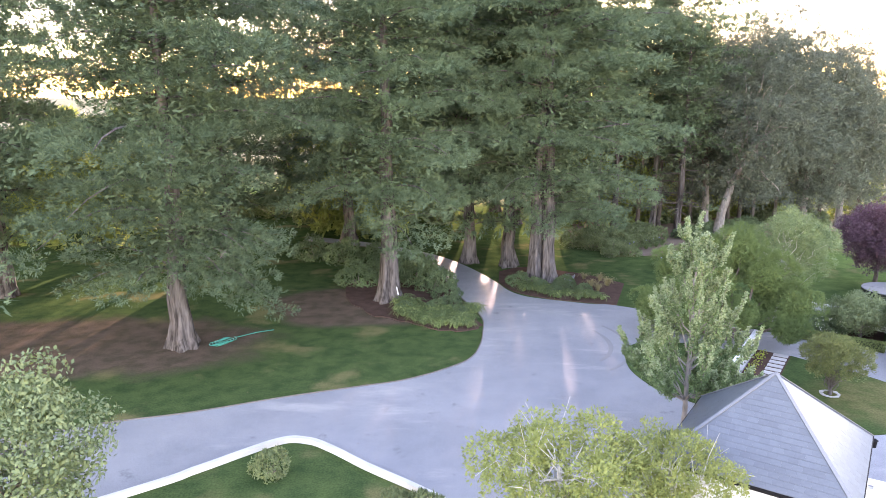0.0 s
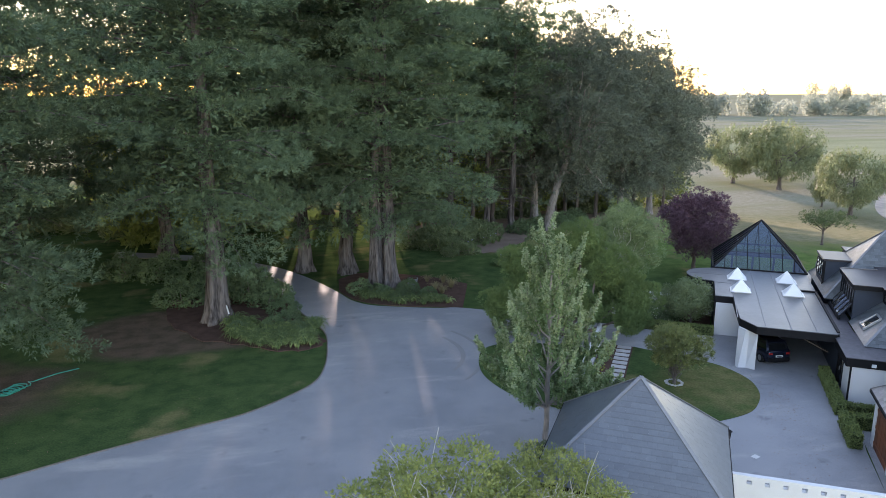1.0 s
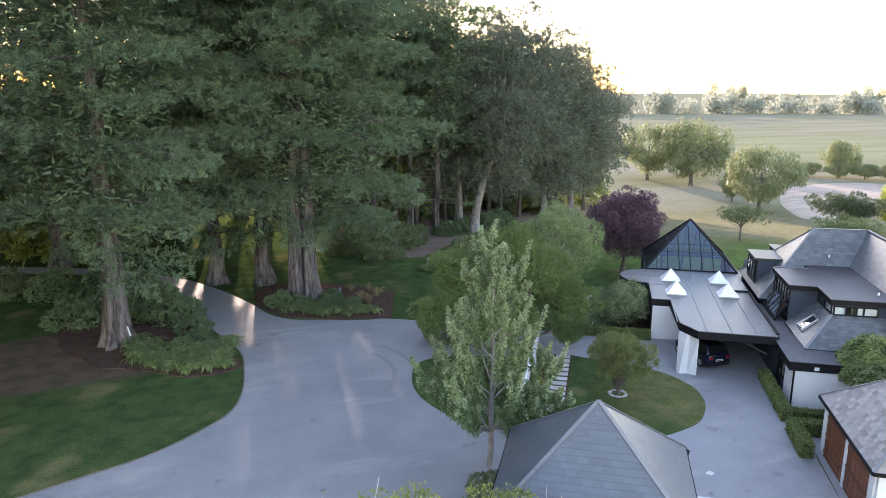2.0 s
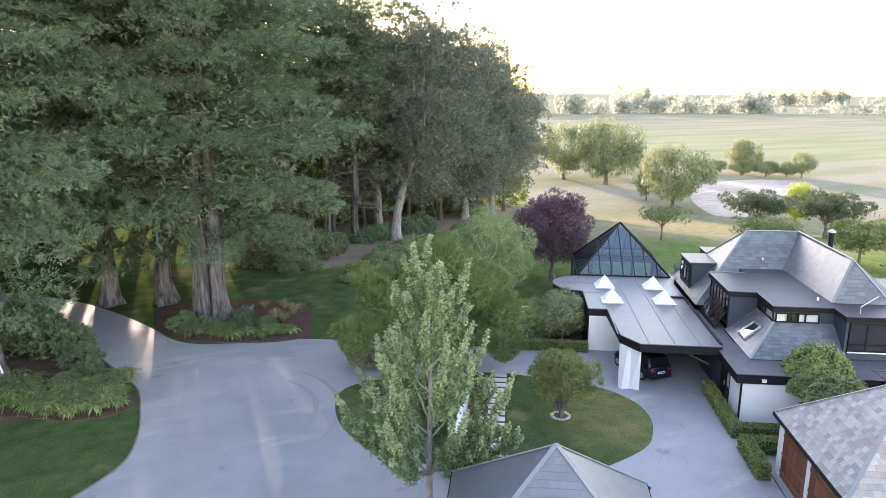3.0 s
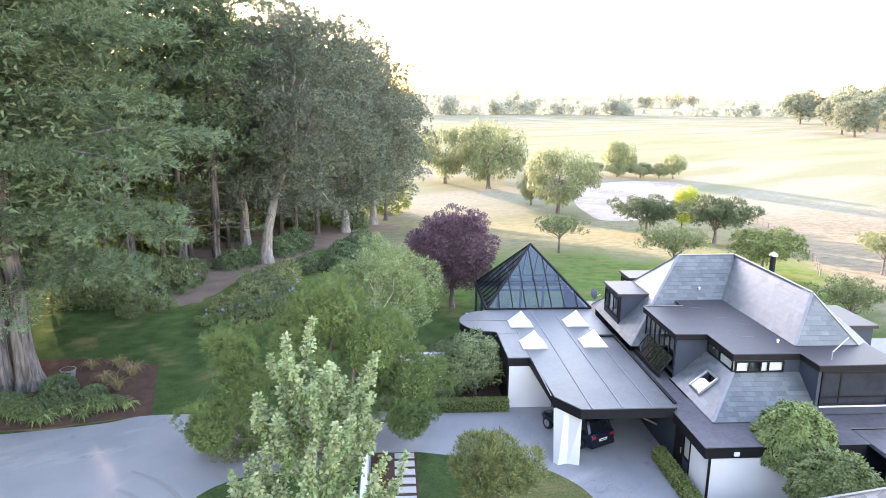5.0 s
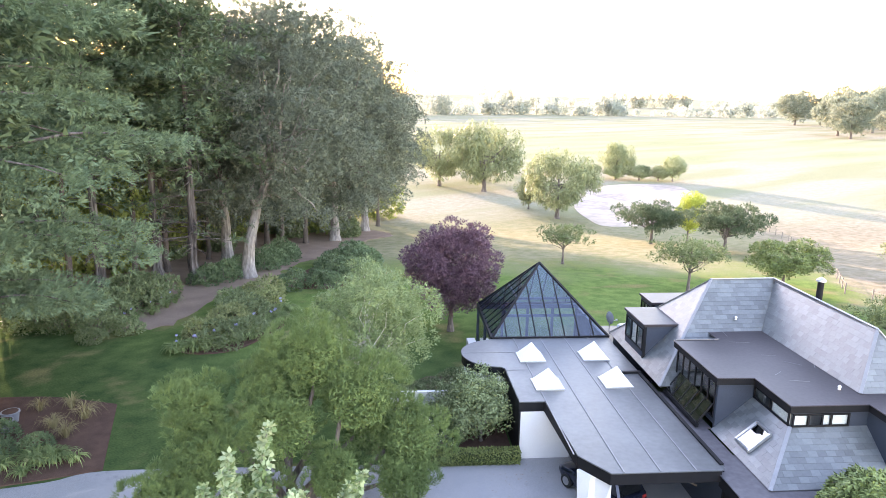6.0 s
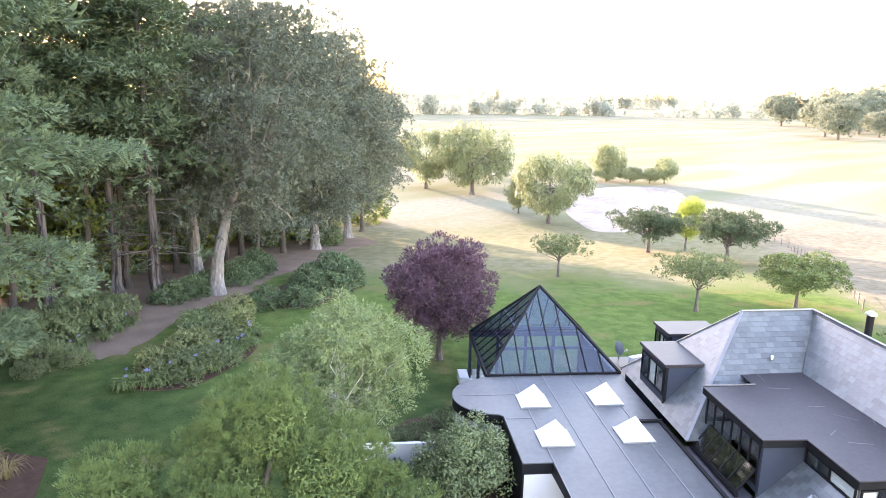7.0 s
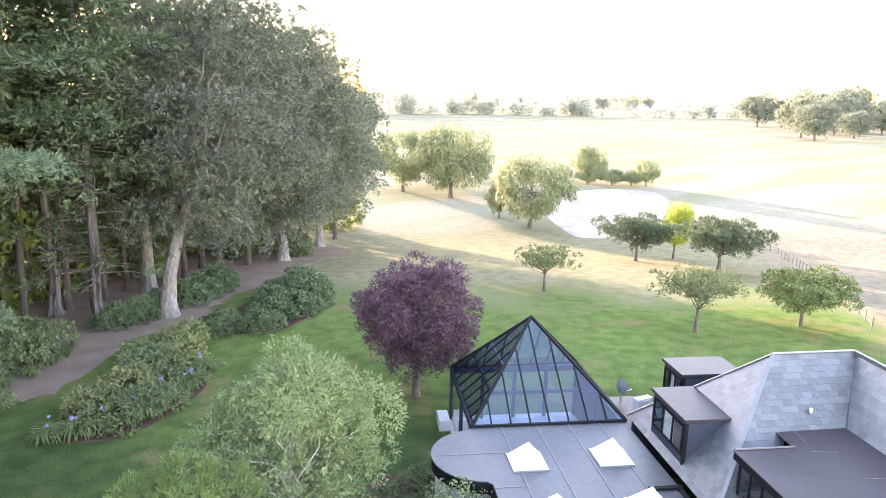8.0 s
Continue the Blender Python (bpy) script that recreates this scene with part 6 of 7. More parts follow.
# the three at y 119 to 121 are unseen, added only as sun blockers
for x, y, s, r, src in ((7.2, 74.6, 1.0, 200, con_c), (20, 103, 0.9, 280, con_c), (8.5, 112, 1.0, 320, con_block), (10.5, 100, 0.95, 200, con_block), (15.5, 110, 1.0, 90, con_block), (2.9, 76.4, 1.0, 300, con_c), (-41, 63, 1.0, 70, con_c), (-12, 88, 1.05, 10, con_c), (23.4, 93.4, 0.95, 130, con_e), (29.3, 96.2, 0.95, 250, con_e), (-36, 92, 1.05, 190, con_c), (-56, 76, 1.1, 80, con_c), (-8, 100, 1.0, 100, con_c), (-24, 108, 1.0, 220, con_block), (0, 119, 1.0, 60, con_block), (9, 121, 1.05, 170, con_block), (22, 120, 1.0, 260, con_block)):
    place(src, x, y, (s, s, s), r)

GROVE = dict(group="evergreen grove", lay=0.9, tri=True, vary=0.4, shell=0.52, tuft=(0.6, 0.5, 14), limb_reach=0.9, under=0.1)
oak_a = broadleaf("evergreen_tree", "tall dark evergreen tree with pale leaning trunk", 30, 7.6, 16.4, 12.0, 100, 1.5, 0, 0.22, 0.13, L_OAK, PALEBARK, 21, 0.64, (4.2, -0.8), limbs=26, limb_bark=PALEBARK, core=5000, th=13.5, fork=0.5, **GROVE)
oak_b = broadleaf("evergreen_tree", "tall dark broad-crowned evergreen tree", 30, 8.2, 15.4, 13.2, 110, 1.5, 0, 0.22, 0.13, L_OAK, PALEBARK, 22, 0.58, (-0.6, 0.5), limbs=26, limb_bark=DARKBARK, core=5000, th=13.5, fork=0.5, **GROVE)
oak_c = broadleaf("evergreen_tree", "dark evergreen tree at the back of the grove", 29, 8.2, 15.4, 13.2, 110, 1.5, 0, 0.24, 0.14, L_OAK, DARKBARK, 23, 0.32, limbs=16, core=5000, th=12, fork=0.6, **GROVE)
place(oak_c, 47.8, 111, (1.1, 1.1, 1.13), 20, first=True)
place(oak_a, 36.4, 90.6, (1, 1, 1), 0, first=True)
place(oak_b, 38.6, 101.5, (1.05, 1.05, 1.07), 0, first=True)
for x, y, s, r, src in ((58.4, 111.4, 1.1, 60, oak_b), (63.2, 115.6, 1.12, 150, oak_c), (53.2, 110.4, 1.06, 220, oak_c), (71.2, 123.6, 1.1, 100, oak_b), (29.5, 103, 1.0, 170, oak_c), (46, 124, 1.1, 240, oak_c), (80, 133, 1.06, 330, oak_c), (43.2, 104.4, 1.0, 75, oak_c)):
    place(src, x, y, (s, s, s), r)
pole = thing("bare_trunk", "slender bare trunk under the grove", "tree trunk", group="grove trunks")
pb_ = B()
trunk_mesh(pb_, 13.0, 0.3, np.random.default_rng(3), 1.4, 9, (0.5, 0.2), 0.5)
part("trunk", pb_, DARKBARK, pole)
for k, (x, y, s) in enumerate(((27.0, 95.2, 1.0), (30.6, 97.4, 1.1), (34.0, 99.4, 0.9), (37.0, 103.0, 0.85), (23.8, 96.4, 0.9), (48.6, 108.0, 0.9), (20.8, 92.6, 1.0))):
    place(pole, x, y, (s, s, 1.0), k * 67, first=k == 0)

thick = broadleaf("thicket_tree", "bushy understorey tree with sun behind its leaves", 9, 4.2, 4.6, 4.6, 34, 1.8, 20, 0.5, 0.28, L_BACKLIT, BARK, 27, 0.2, tri=True, group="understorey trees", fork=0.1, tuft=(0.95, 0.85, 12), under=0.6)
place(thick, -3, 106, first=True)
trng = random.Random(5)
for i in range(20):
    f = i / 19
    x = -66 + 150 * f + trng.uniform(-3, 3)
    y = 110 + max(0, x - 10) * 0.5 + trng.uniform(-4, 8)
    s = trng.uniform(0.7, 1.25)
    if -4 < x < 19 or -34 < x < -20:
        continue
    place(thick, x, y, (s, s, s * trng.uniform(0.8, 1.2)), trng.uniform(0, 360))
# taller understorey, also set to hold back low sun between the trunks
for x, y, s, z in ((-14, 96, 1.4, 1.7), (-9, 93, 1.1, 1.2), (24, 101, 1.2, 1.5), (29, 108, 1.3, 1.7), (-42, 88, 1.5, 1.6), (-10, 110, 1.6, 2.0), (60, 124, 1.3, 1.5), (40, 116, 1.2, 1.5), (-52, 92, 1.5, 1.6)):
    place(thick, x, y, (s, s, z), x * 31)
young = upright_tree("young silver-green tree with steep leafy shoots", 11.6, 31, L_MAPLE, PALEBARK)
place(young, 13.5, 36.1, first=True)
lobes = [(17.8, 52.2, 5.6, 1.5), (15.8, 50.8, 2.9, 1.5), (17.4, 50.8, 3.9, 1.6), (18.9, 50.2, 2.0, 1.5), (25.5, 48.2, 3.5, 1.6), (24.9, 47.8, 2.0, 1.5), (23.6, 49.4, 5.6, 1.8), (22.4, 50.9, 7.2, 1.7), (20.6, 50.5, 4.8, 1.9), (21.5, 52.4, 5.2, 2.0), (24.8, 50.4, 3.6, 1.8), (22.2, 48.9, 2.6, 1.4)]
wattle = feathery("feathery bright green wattle tree with soft rounded lobes", [(x - 21.4, y - 51.2, z, r * 0.94, r * 0.94) for x, y, z, r in lobes], 33, L_WATTLE, BARK)
place(wattle, 21.4, 51.2, first=True)
pale = broadleaf("pale_tree", "pale green deciduous tree in full leaf", 9.4, 3.5, 5.9, 3.5, 85, 0.58, 0, 0.14, 0.055, L_CREAM, WHITEBARK, 35, 0.16, fork=0.3, limbs=60, shell=0.4, vary=0.5, tri=True, tuft=(0.31, 0.48, 22), core=1200, droop=0.15)
place(pale, 27.6, 55.3, first=True)
purple = broadleaf("purple_tree", "purple-leaved plum tree with a rounded crown", 8.4, 3.3, 4.9, 3.2, 130, 0.55, 0, 0.17, 0.075, L_PURPLE, BARK, 37, 0.2, fork=0.3, limbs=40, tri=True, shell=0.5, vary=0.45, tuft=(0.32, 0.45, 15), core=2500, lift=0.35, under=0.5)
place(purple, 42.2, 65.7, (1.1, 1.1, 1.04), first=True)
bush = broadleaf("topiary_tree", "small olive-green tree on the oval lawn", 3.8, 1.65, 2.55, 1.1, 64, 0.36, 0, 0.17, 0.05, L_OLIVE, BARK, 39, 0.1, fork=0.05, limbs=34, th=1.0, lift=0.5, tri=True, tuft=(0.2, 0.3, 14), shell=0.4, under=0.2)
place(bush, 24.4, 40.9, first=True)
ring = thing("stone_ring", "ring of pale stones round the small tree", "stones", pose(24.4, 40.9, 0.07))
srg = random.Random(8)
for i in range(16):
    a = i * 2 * math.pi / 16
    sb = bmesh.new()
    bmesh.ops.create_icosphere(sb, subdivisions=1, radius=0.11 * srg.uniform(0.8, 1.2), matrix=pose(0.5 * math.cos(a), 0.5 * math.sin(a), 0.04) @ Matrix.Diagonal((1.2, 0.9, 0.6, 1)))
    part("stone", sb, STONE, ring)
def dome_tree(r, h, zb, seed):
    """A clipped dome: scale-like leaves lying over a dense rounded crown on a short trunk."""
    rng = np.random.default_rng(seed)
    t = thing("domed_tree", "small clipped dome of overlapping green leaves", "tree", group="domed trees")
    b = B()
    b.tube([(0, 0, -0.1), (0.05, 0, zb * 0.6), (0, 0.04, zb + 0.4)], [0.11, 0.09, 0.07], 8)
    for k in range(6):
        a = k * 1.05
        b.tube([(0, 0, zb * 0.6), (0.5 * r * math.cos(a), 0.5 * r * math.sin(a), zb + 0.5 * (h - zb))], [0.06, 0.02], 5, False)
    part("trunk", b, BARK, t)
    n = 11000
    d = rand_dirs(n, rng)
    d[:, 2] = np.where(d[:, 2] < -0.25, -d[:, 2], d[:, 2])
    az = np.arctan2(d[:, 1], d[:, 0])
    lump = 1 + 0.05 * np.sin(az * 5 + d[:, 2] * 6 + seed) + 0.04 * np.sin(az * 9 - d[:, 2] * 11)
    rad = (lump * (0.86 + 0.14 * rng.random(n) ** 0.5))[:, None]
    P = d * rad * np.array([r, r, (h - zb) * 0.72]) + np.array([0, 0, zb + (h - zb) * 0.28])
    D = d * 0.45 + rng.normal(size=(n, 3)) * 0.3
    D[:, 2] -= 0.55
    D = unit(D)
    S = unit(np.cross(D, d + rng.normal(size=(n, 3)) * 0.25))
    leaf_part("crown", t, (P, D, S, 0.21 * rng.uniform(0.7, 1.2, n), 0.085 * rng.uniform(0.8, 1.2, n)), L_DOME)
    return t


for k, (u, v_, h_, r_) in enumerate(((9.1, -3.0, 4.6, 1.75), (9.0, -6.3, 4.0, 1.7))):
    q = hw(u, v_)
    place(dome_tree(r_, h_, 1.7, 41 + k), q[0], q[1], first=True)

# trees below the camera's start
birch = broadleaf("weeping_birch", "light green birch with bare white twigs at its top", 6.4, 3.0, 4.2, 2.2, 60, 0.6, 230, 0.15, 0.085, L_BIRCH, WHITEBARK, 43, 0.14, fork=0.3, limbs=50, tuft=(0.34, 0.42, 13), droop=0.2, limb_reach=1.3)
place(birch, 4.6, 25.0, first=True)
place(birch, 9.3, 25.4, (0.75, 0.75, 0.88), 120)
olive = broadleaf("garden_tree", "grey-green bushy garden tree", 8.0, 3.3, 4.9, 3.1, 70, 0.95, 200, 0.22, 0.12, L_SHRUB, BARK, 45, 0.2, fork=0.3)
place(olive, -16.6, 24.6, first=True)

# lawn trees beyond the house
flat_t = broadleaf("lawn_tree", "small spreading lawn tree with a flat open crown", 5.2, 3.8, 3.9, 1.25, 60, 0.5, 190, 0.22, 0.10, L_PALE, BARK, 47, 0.17, tri=True, fork=0.45, flat=0.5, group="lawn trees", limbs=30, tuft=(0.5, 0.5, 12), shell=0.3)
place(flat_t, 68.7, 61.6, first=True)
for x, y, s, r in ((71.7, 80.3, 0.9, 200), (63, 42, 0.85, 20), (92, 50, 0.9, 300)):
    place(flat_t, x, y, (s, s, s), r)
round_t = broadleaf("lawn_tree", "low dense dome-crowned green lawn tree", 5.4, 4.3, 3.9, 1.7, 60, 0.75, 0, 0.24, 0.11, L_DOME, BARK, 46, 0.2, tri=True, fork=0.4, flat=0.6, group="lawn trees", limbs=18, tuft=(0.42, 0.45, 14), core=900)
place(round_t, 79, 57.3, (0.98, 0.98, 0.84), first=True)
layer = broadleaf("lawn_tree", "dark layered spreading lawn tree", 7.0, 5.0, 4.6, 2.2, 74, 0.8, 220, 0.3, 0.12, L_LAYER, BARK, 48, 0.25, tri=True, fork=0.3, flat=0.38, group="lawn trees", limbs=28, tuft=(0.55, 0.6, 13), shell=0.15, vary=0.5)
place(layer, 102.1, 88.8, first=True)
place(layer, 101.2, 76.0, (1.05, 1.05, 1.05), 130)
yel = broadleaf("golden_tree", "slender yellow-green tree catching the sun", 6.8, 1.8, 4.4, 2.4, 46, 0.85, 300, 0.2, 0.14, L_YELLOW, BARK, 49, 0.15)
place(yel, 111, 88, (1.15, 1.15, 1.2), first=True)
willow = broadleaf("willow_tree", "rounded pale green willow by the pond", 11, 6.6, 6.6, 4.2, 100, 1.4, 44, 0.8, 0.2, L_WILLOW, BARK, 51, 0.4, tri=True, fork=0.25, droop=0.9, flat=1.0, group="willows")
place(willow, 117.5, 122.3, (1.08, 1.08, 1.25), 0, first=True)
for x, y, s, sz, r in ((131, 160, 1.35, 1.6, 60), (121, 134, 0.45, 0.75, 100), (128, 175, 1.2, 1.45, 200), (145, 178, 1.1, 1.3, 260), (160, 186, 0.8, 0.9, 30), (195, 146, 0.55, 0.7, 300), (186, 160, 0.8, 1.0, 90)):
    place(willow, x, y, (s, s, sz), r)
for x, y in ((178, 164), (183, 158), (188, 153), (192, 149), (174, 168)):
    place(willow, x, y, (0.55, 0.55, 0.42), x * 7)

# shrubs
sh_o = shrub("shrub", "mounded olive-green shrub in a mulched bed", L_SHRUB, 61, group="bed shrubs")
sh_d = shrub("shrub", "dense dark green shrub in a mulched bed", L_DARKSHRUB, 62, group="bed shrubs")
sh_y = shrub("shrub", "rounded light green shrub in a mulched bed", L_AZALEA, 69, group="bed shrubs")
sh_u = shrub("shrub", "bushy undergrowth among the tall trunks", L_SHRUB, 64, 1500, 0.16, 0.1, group="undergrowth")
sh_w = shrub("shrub", "rose bush dotted with white blooms", L_DARKSHRUB, 63, group="rose bushes", flowers=(L_FLOWER, 150))
lily = strap_plant("strap_leaf_plant", "clump of arching strap leaves", L_LILY, 65, group="strap-leaved plants")
lily_d = strap_plant("strap_leaf_plant", "clump of dark arching strap leaves", L_STRAP, 68, 64, 0.8, 0.05, group="strap-leaved plants")
agap = strap_plant("agapanthus", "agapanthus clump with pale blue heads", L_STRAP, 66, 64, 0.9, 0.05, 0.75, group="agapanthus", heads=1)
tuft = strap_plant("grass_tuft", "tan ornamental grass tuft", L_TAN, 67, 110, 0.95, 0.02, 0.85, group="ornamental grasses")
used = set()


def put(src, x, y, s, sz=None, rot=None):
    first = src.name not in used
    used.add(src.name)
    place(src, x, y, (s, s, sz or s), random.uniform(0, 360) if rot is None else rot, 0.03, first)


# bed round the big trunk
for x, y, s, z in ((-2.2, 67.0, 2.4, 2.6), (-0.9, 65.2, 2.0, 2.3), (0.4, 62.4, 1.4, 1.3), (-8.6, 67.6, 2.2, 2.0), (-5.4, 69.4, 2.4, 2.4)):
    put(sh_d, x, y, s, z)
for x, y, s in ((-3.6, 74.4, 1.9), (-7.2, 75.4, 2.1), (-11, 76.6, 2.2), (-15, 78.5, 2.2)):
    put(sh_d, x, y, s, s * 1.1)
for x, y, s in ((0.8, 59.2, 1.1), (-0.6, 58.4, 1.0), (1.4, 57.0, 0.9), (-3.4, 58.2, 0.9)):
    put(sh_d, x, y, s)
for i in range(96):
    a = i / 95
    x = -3.8 + 6.4 * a + random.uniform(-0.5, 0.5); y = 57.0 - 3.5 * math.sin(a * 2.2) + random.uniform(0, 4.4)
    put(lily_d if i % 3 == 0 else lily, x, y, random.uniform(1.2, 1.8))
# bed with grasses
for i in range(40):
    a = i / 39
    p = Vector((6.9, 65.2)).lerp(Vector((9.3, 62.6)), a * 2) if a < 0.5 else Vector((9.3, 62.6)).lerp(Vector((13.6, 61.2)), a * 2 - 1)
    put(lily if i % 4 == 0 else lily_d, p.x + random.uniform(0, 1.6), p.y + random.uniform(0, 1.8), random.uniform(1.1, 1.6))
for x, y, s in ((12.0, 66.3, 1.1), (11.4, 64.3, 1.15), (7.6, 66.8, 1.2), (13.4, 64.0, 0.9), (9.0, 65.4, 1.1), (10.4, 63.4, 0.9)):
    put(sh_d, x, y, s)
put(lily, 14.7, 61.6, 1.3)
for x, y, s in ((14.6, 66.1, 1.1), (16.2, 66.3, 1.3), (15.9, 68.2, 1.1), (14.4, 68.9, 1.0), (14.9, 64.6, 1.2)):
    put(tuft, x, y, s)
# island beds
for x, y, s, z, k in ((25.2, 73.0, 1.2, 1.2, 'a'), (23.8, 73.6, 1.2, 1.2, 'a'), (27.0, 73.3, 1.7, 1.5, 'd'), (29.2, 74.0, 1.6, 1.4, 'd'), (28.6, 76.2, 1.9, 1.8, 'o'), (30.8, 77.6, 2.0, 1.8, 'd'), (32.6, 79.2, 1.9, 1.7, 'o'), (31.8, 75.4, 1.5, 1.2, 'a'), (33.6, 77.6, 1.3, 1.2, 'a'), (33.8, 81.6, 2.0, 1.9, 'o'), (26.2, 75.4, 1.5, 1.4, 'o'), (31.2, 80.9, 1.7, 1.5, 'd')):
    put({'a': agap, 'd': sh_o, 'o': sh_y}[k], x, y, s * 1.02, z * 1.05)
for x, y, s in ((38.2, 84.2, 1.6), (40.6, 82.8, 1.5), (42.6, 84.6, 1.9), (45.0, 85.2, 1.9), (47.4, 87.4, 2.0), (49.0, 89.8, 2.1), (50.6, 92.6, 2.1), (51.6, 95.4, 2.0), (44.6, 88.0, 1.9), (47.0, 91.0, 1.9)):
    put(sh_d, x, y, s * 1.12, s * 1.0)
for i in range(26):
    f = i / 25
    x, y = 23.4 + 10.8 * f, 73.0 - 1.6 * math.sin(f * 2.4) + 5.2 * f * f
    put(agap if i % 3 == 0 else lily_d, x + random.uniform(-0.3, 0.3), y + random.uniform(0, 1.0), random.uniform(1.1, 1.6))
# under the grove
for x, y, s, z in ((34.0, 90.6, 1.7, 1.9), (35.6, 91.8, 1.7, 1.9), (31.9, 90.0, 1.6, 1.8), (39.4, 93.8, 1.7, 2.0), (41.4, 95.8, 1.8, 2.0), (43.4, 97.8, 1.9, 2.2), (45.0, 100.2, 1.9, 2.2), (26.2, 86.6, 2.0, 2.3), (23.8, 85.0, 2.1, 2.4), (21.4, 84.0, 2.2, 2.4), (19.2, 86.0, 2.2, 2.5), (24.4, 88.8, 2.1, 2.4)):
    put(sh_d if x > 30 else sh_o, x, y, s, z)
for x, y, s in ((20.4, 81.4, 1.5), (18.6, 83.4, 1.8), (22.0, 79.8, 1.1), (16.8, 85.2, 1.9), (19.4, 79.2, 1.0)):
    put(sh_o, x, y, s, s * 1.1)
for x, y in ((23.2, 82.0), (24.8, 83.0), (26.4, 84.3), (22.0, 81.6), (27.4, 85.2)):
    put(agap, x, y, 1.2)
for i in range(46):
    x = random.uniform(-40, 70); y = 96 + 0.42 * max(0, x - 20) + random.uniform(0, 26)
    s = random.uniform(1.6, 3.0)
    if 0 < x < 18:
        continue
    put(sh_u, x, y, s, s * random.uniform(0.8, 1.3))
# behind the wattle, by the curved room and white wall
for u, v, s in ((-5.4, 14.2, 0.8), (-6.4, 14.8, 0.9), (-5.0, 16.2, 0.9), (-4.0, 17.2, 0.7), (-7.6, 14.4, 0.9), (-8.2, 13.4, 0.8)):
    q = hw(u, v); put(sh_o, q[0], q[1], s)
camellia = broadleaf("camellia_bush", "large rounded bush with glossy grey-green leaves", 3.6, 1.55, 2.0, 1.55, 60, 0.55, 420, 0.14, 0.08, L_SHRUB, BARK, 81, 0.08, fork=0.1, limbs=12, th=1.4, category="shrub", group="entry bushes", shell=0.6, lay=0.75)
for k, (u, v, s) in enumerate(((-4.1, 8.8, 1.0), (-4.0, 10.5, 0.95), (-5.6, 9.9, 0.8))):
    q = hw(u, v); place(camellia, q[0], q[1], (s, s, s), k * 80, 0.03, k == 0)
for u, v, s in ((-6.2, 8.6, 1.2), (-6.9, 9.9, 1.2), (-5.6, 10.6, 1.2), (-7.9, 8.4, 1.1), (-8.0, 10.4, 1.2)):
    q = hw(u, v); put(sh_w, q[0], q[1], s, s * 1.2)
for x, y, s in ((17.6, 53.5, 1.3), (19.6, 52.6, 1.2)):
    put(sh_o, x, y, s)
put(sh_o, 12.3, 33.6, 1.0)
for x, y, s in ((16.1, 38.1, 0.6), (16.0, 39.6, 0.5)):
    put(sh_w, x, y, s, s * 1.3)
for x, y, s in ((-8.6, 31.4, 0.9), (-1.9, 28.0, 0.8), (-0.6, 27.6, 0.9)):
    put(sh_o, x, y, s, s * 1.6)

# hedges
hedge("clipped box hedge along the drive", 4.05, -5.55, 4.62, 0.7, 0.72, 71)
hedge("clipped box hedge before the white wall", 4.62, -5.55, 6.9, -4.95, 0.72, 72)
hedge("clipped box hedge by the garage", 4.05, -9.7, 4.65, -6.6, 0.85, 73)
hedge("clipped box hedge by the garage", 4.65, -7.2, 6.4, -6.6, 0.85, 74)
hedge("low clipped hedge before the rose bed", -9.2, 6.3, -2.45, 6.85, 0.75, 75)

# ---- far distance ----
# distance haze is put into the pale leaf colour of the woods
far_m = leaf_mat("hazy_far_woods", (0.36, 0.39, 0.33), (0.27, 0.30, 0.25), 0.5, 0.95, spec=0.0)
rng = np.random.default_rng(90)
C, R = [], []
for x0, y0, x1, y1, hgt, k in ((120, 760, 520, 640, 20, 70), (520, 640, 700, 560, 17, 40), (700, 560, 900, 420, 12, 34), (900, 1000, 1900, 300, 24, 110), (-300, 900, 200, 900, 22, 60)):
    for i in range(k):
        f = i / k
        x, y = x0 + (x1 - x0) * f + rng.normal() * 8, y0 + (y1 - y0) * f + rng.normal() * 8
        swell = 0.95 + 0.30 * math.sin(i * 0.23 + x0) + 0.22 * math.sin(i * 0.61 + y0)
        if swell < 0.45:
            continue
        hh = hgt * swell * rng.uniform(0.75, 1.2)
        for j in range(4):
            C.append((x + rng.normal() * 3, y + rng.normal() * 3, -7 + hh * (0.2 + 0.22 * j))); R.append(hh * (0.32 - 0.05 * j))
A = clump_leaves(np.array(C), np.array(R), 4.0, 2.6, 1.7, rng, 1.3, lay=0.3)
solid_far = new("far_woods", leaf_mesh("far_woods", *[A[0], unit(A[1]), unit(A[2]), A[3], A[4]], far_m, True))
tagged(solid_far, "band of distant trees across the pasture, mist put into their pale colour", "woods", kind="stuff")
# greyed leaf colour carries the haze over the far pasture trees
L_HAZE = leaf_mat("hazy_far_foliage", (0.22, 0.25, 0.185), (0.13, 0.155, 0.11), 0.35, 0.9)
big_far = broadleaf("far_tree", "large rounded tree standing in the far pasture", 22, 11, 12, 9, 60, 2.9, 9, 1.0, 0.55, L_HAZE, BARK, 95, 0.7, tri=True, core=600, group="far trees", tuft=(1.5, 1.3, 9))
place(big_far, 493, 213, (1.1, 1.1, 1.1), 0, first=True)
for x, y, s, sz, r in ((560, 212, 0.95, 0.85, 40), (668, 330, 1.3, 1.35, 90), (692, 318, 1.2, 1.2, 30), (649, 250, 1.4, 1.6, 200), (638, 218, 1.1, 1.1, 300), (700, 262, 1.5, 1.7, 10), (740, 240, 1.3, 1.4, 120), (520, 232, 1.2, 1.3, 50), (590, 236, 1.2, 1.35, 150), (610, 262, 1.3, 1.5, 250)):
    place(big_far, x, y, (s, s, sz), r)

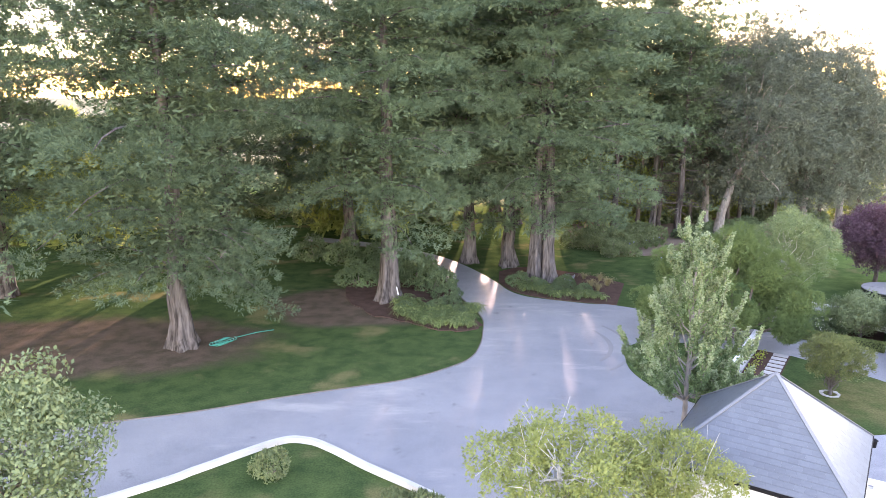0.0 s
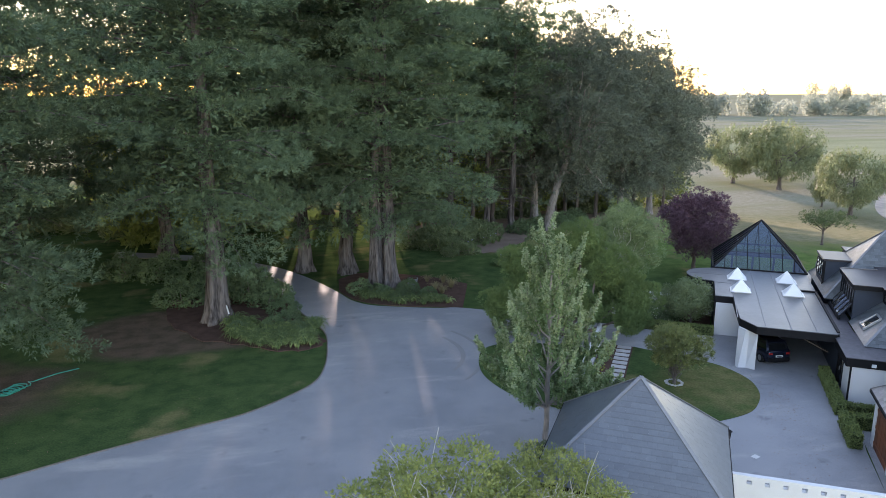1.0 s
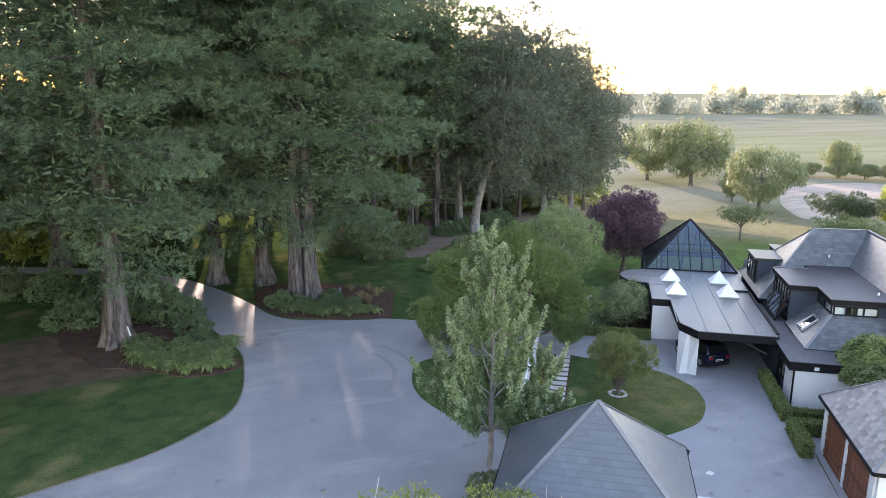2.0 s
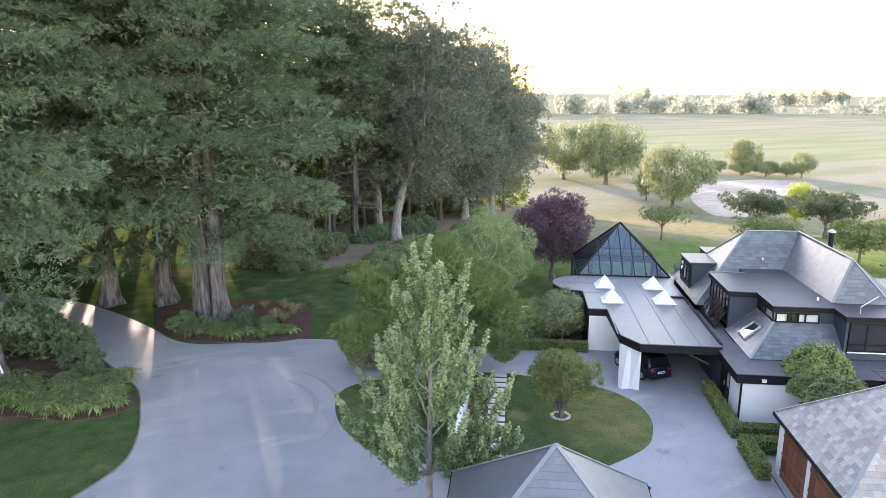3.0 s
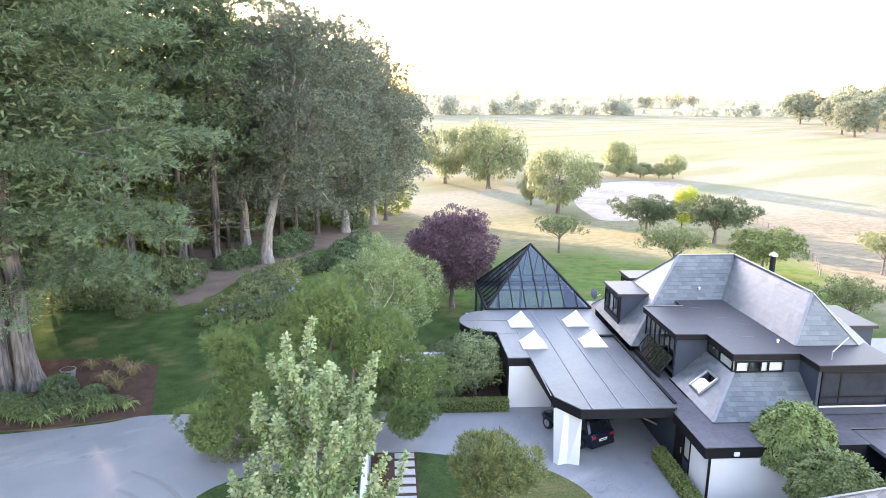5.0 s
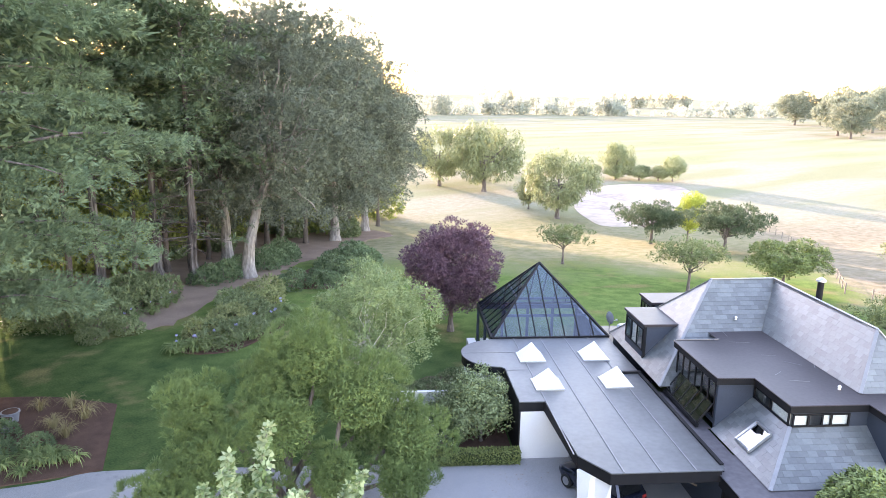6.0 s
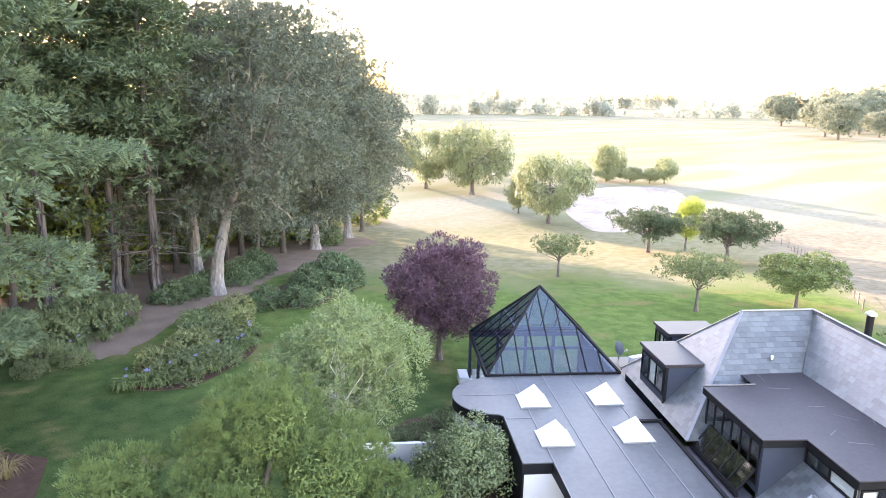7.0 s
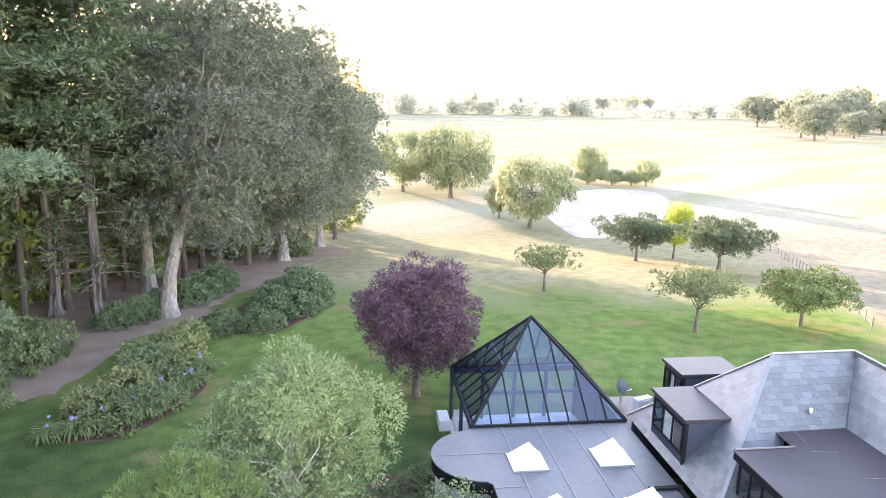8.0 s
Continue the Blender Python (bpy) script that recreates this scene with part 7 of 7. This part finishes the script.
# fence between garden and pasture
fence = thing("fence", "weathered post and rail fence along the pasture", "fence")
fp = [(72, 40), (80.9, 47.1), (83.3, 53), (91.9, 57.2), (108.1, 67.0), (121, 74), (134, 82), (150, 98)]
for (x0, y0), (x1, y1) in zip(fp, fp[1:]):
    L = math.hypot(x1 - x0, y1 - y0); k = max(1, round(L / 3.2))
    for i in range(k):
        ax, ay = x0 + (x1 - x0) * i / k, y0 + (y1 - y0) * i / k
        bx, by = x0 + (x1 - x0) * (i + 1) / k, y0 + (y1 - y0) * (i + 1) / k
        za, zb = zgf(ax, ay), zgf(bx, by)
        part("post", B().cyl(ax, ay, za - 0.1, za + 1.15, 0.07, 6), TIMBER, fence)
        for hh in (0.5, 0.95):
            part("rail", B().bar((ax, ay, za + hh), (bx, by, zb + hh), 0.035, 0.03), TIMBER, fence)

# small things
solid("inspection_lid", B().box(-0.2, -0.16, 0, 0.2, 0.16, 0.03), KERB, "small white lid set in the drive", "lid", pose(23.3, 31.6, 0.03, 0, 0, 20), bevel=0.008)
stake = thing("marker_stake", "white stake with dark bands leaning on the trunk", "stake", pose(-3.9, 60.9, 0, 0, -12, 0))
part("shaft", B().box(-0.05, -0.03, 0, 0.05, 0.03, 1.5), WHITE, stake)
part("band", B().box(-0.055, -0.035, 0.55, 0.055, 0.035, 0.75), BLACK, stake, "dark band")
part("crossbar", B().box(-0.3, -0.04, 0.3, 0.3, -0.01, 0.36), WHITE, stake)
hb = B()
hp = []
for i in range(60):
    a = i * 0.55
    hp.append((-17.2 + 0.55 * math.cos(a) + 0.012 * i, 49.8 + 0.5 * math.sin(a) + 0.02 * i, 0.07 + 0.02 * (i % 3)))
hp += [(-16.0, 51.5, 0.06), (-14.8, 52.6, 0.06), (-13.6, 53.2, 0.06)]
hb.tube(hp, [0.035] * len(hp), 6)
solid("garden_hose", hb, TEAL, "coiled green garden hose on the litter", "hose", smooth=True)
for x, y, r in ((12.5, 67.3, 0.42), (12.9, 68.3, 0.45)):
    tub = thing("planter_tub", "pale round planter tub in the bed", "planter", pose(x, y, 0.05), group="planter tubs")
    part("tub", B().cyl(0, 0, 0, 0.55, r * 0.8, 18, r), RIDGE, tub)
    part("rim", B().cyl(0, 0, 0.55, 0.62, r * 1.08, 18), RIDGE, tub)
    part("soil", B().cyl(0, 0, 0.62, 0.632, r * 0.9, 18), MULCH, tub)
lv = np.random.default_rng(77)
spots = ((29.6, 37.6, 0.45, 90), (29.0, 36.1, 0.6, 60), (27.6, 35.0, 0.9, 90), (30.4, 39.4, 0.9, 70), (26.5, 31.5, 1.4, 110), (24.0, 27.8, 1.4, 130), (31.2, 47.6, 1.0, 60), (28.5, 33.0, 2.0, 50), (-8, 48, 4.5, 220))
P = np.concatenate([np.stack([lv.normal(x, r, k), lv.normal(y, r, k), np.full(k, 0.05)], 1) for x, y, r, k in spots])
D = rand_dirs(len(P), lv); D[:, 2] *= 0.15
tagged(new("fallen_leaves", leaf_mesh("fallen_leaves", P, unit(D), unit(np.cross(D, np.array([0, 0, 1.0]) + lv.normal(size=(len(P), 3)) * 0.15)), 0.065 * lv.uniform(0.5, 1.5, len(P)), 0.045, L_DEAD)), "scattered brown fallen leaves on drive and lawn", "leaves", kind="stuff")
fl = [hw(-9.8 + lv.normal() * 0.2, 1.5 - 10.5 * lv.random()) for i in range(260)]
P = np.array([(x, y, 0.1 + 0.35 * lv.random()) for x, y in fl])
D = rand_dirs(len(P), lv)
tagged(new("yellow_flowers", leaf_mesh("yellow_flowers", P, D, unit(np.cross(D, rand_dirs(len(P), lv))), 0.16, 0.13, L_YELLOW)), "low yellow flowers beside the stepping stones", "flowers", kind="stuff")
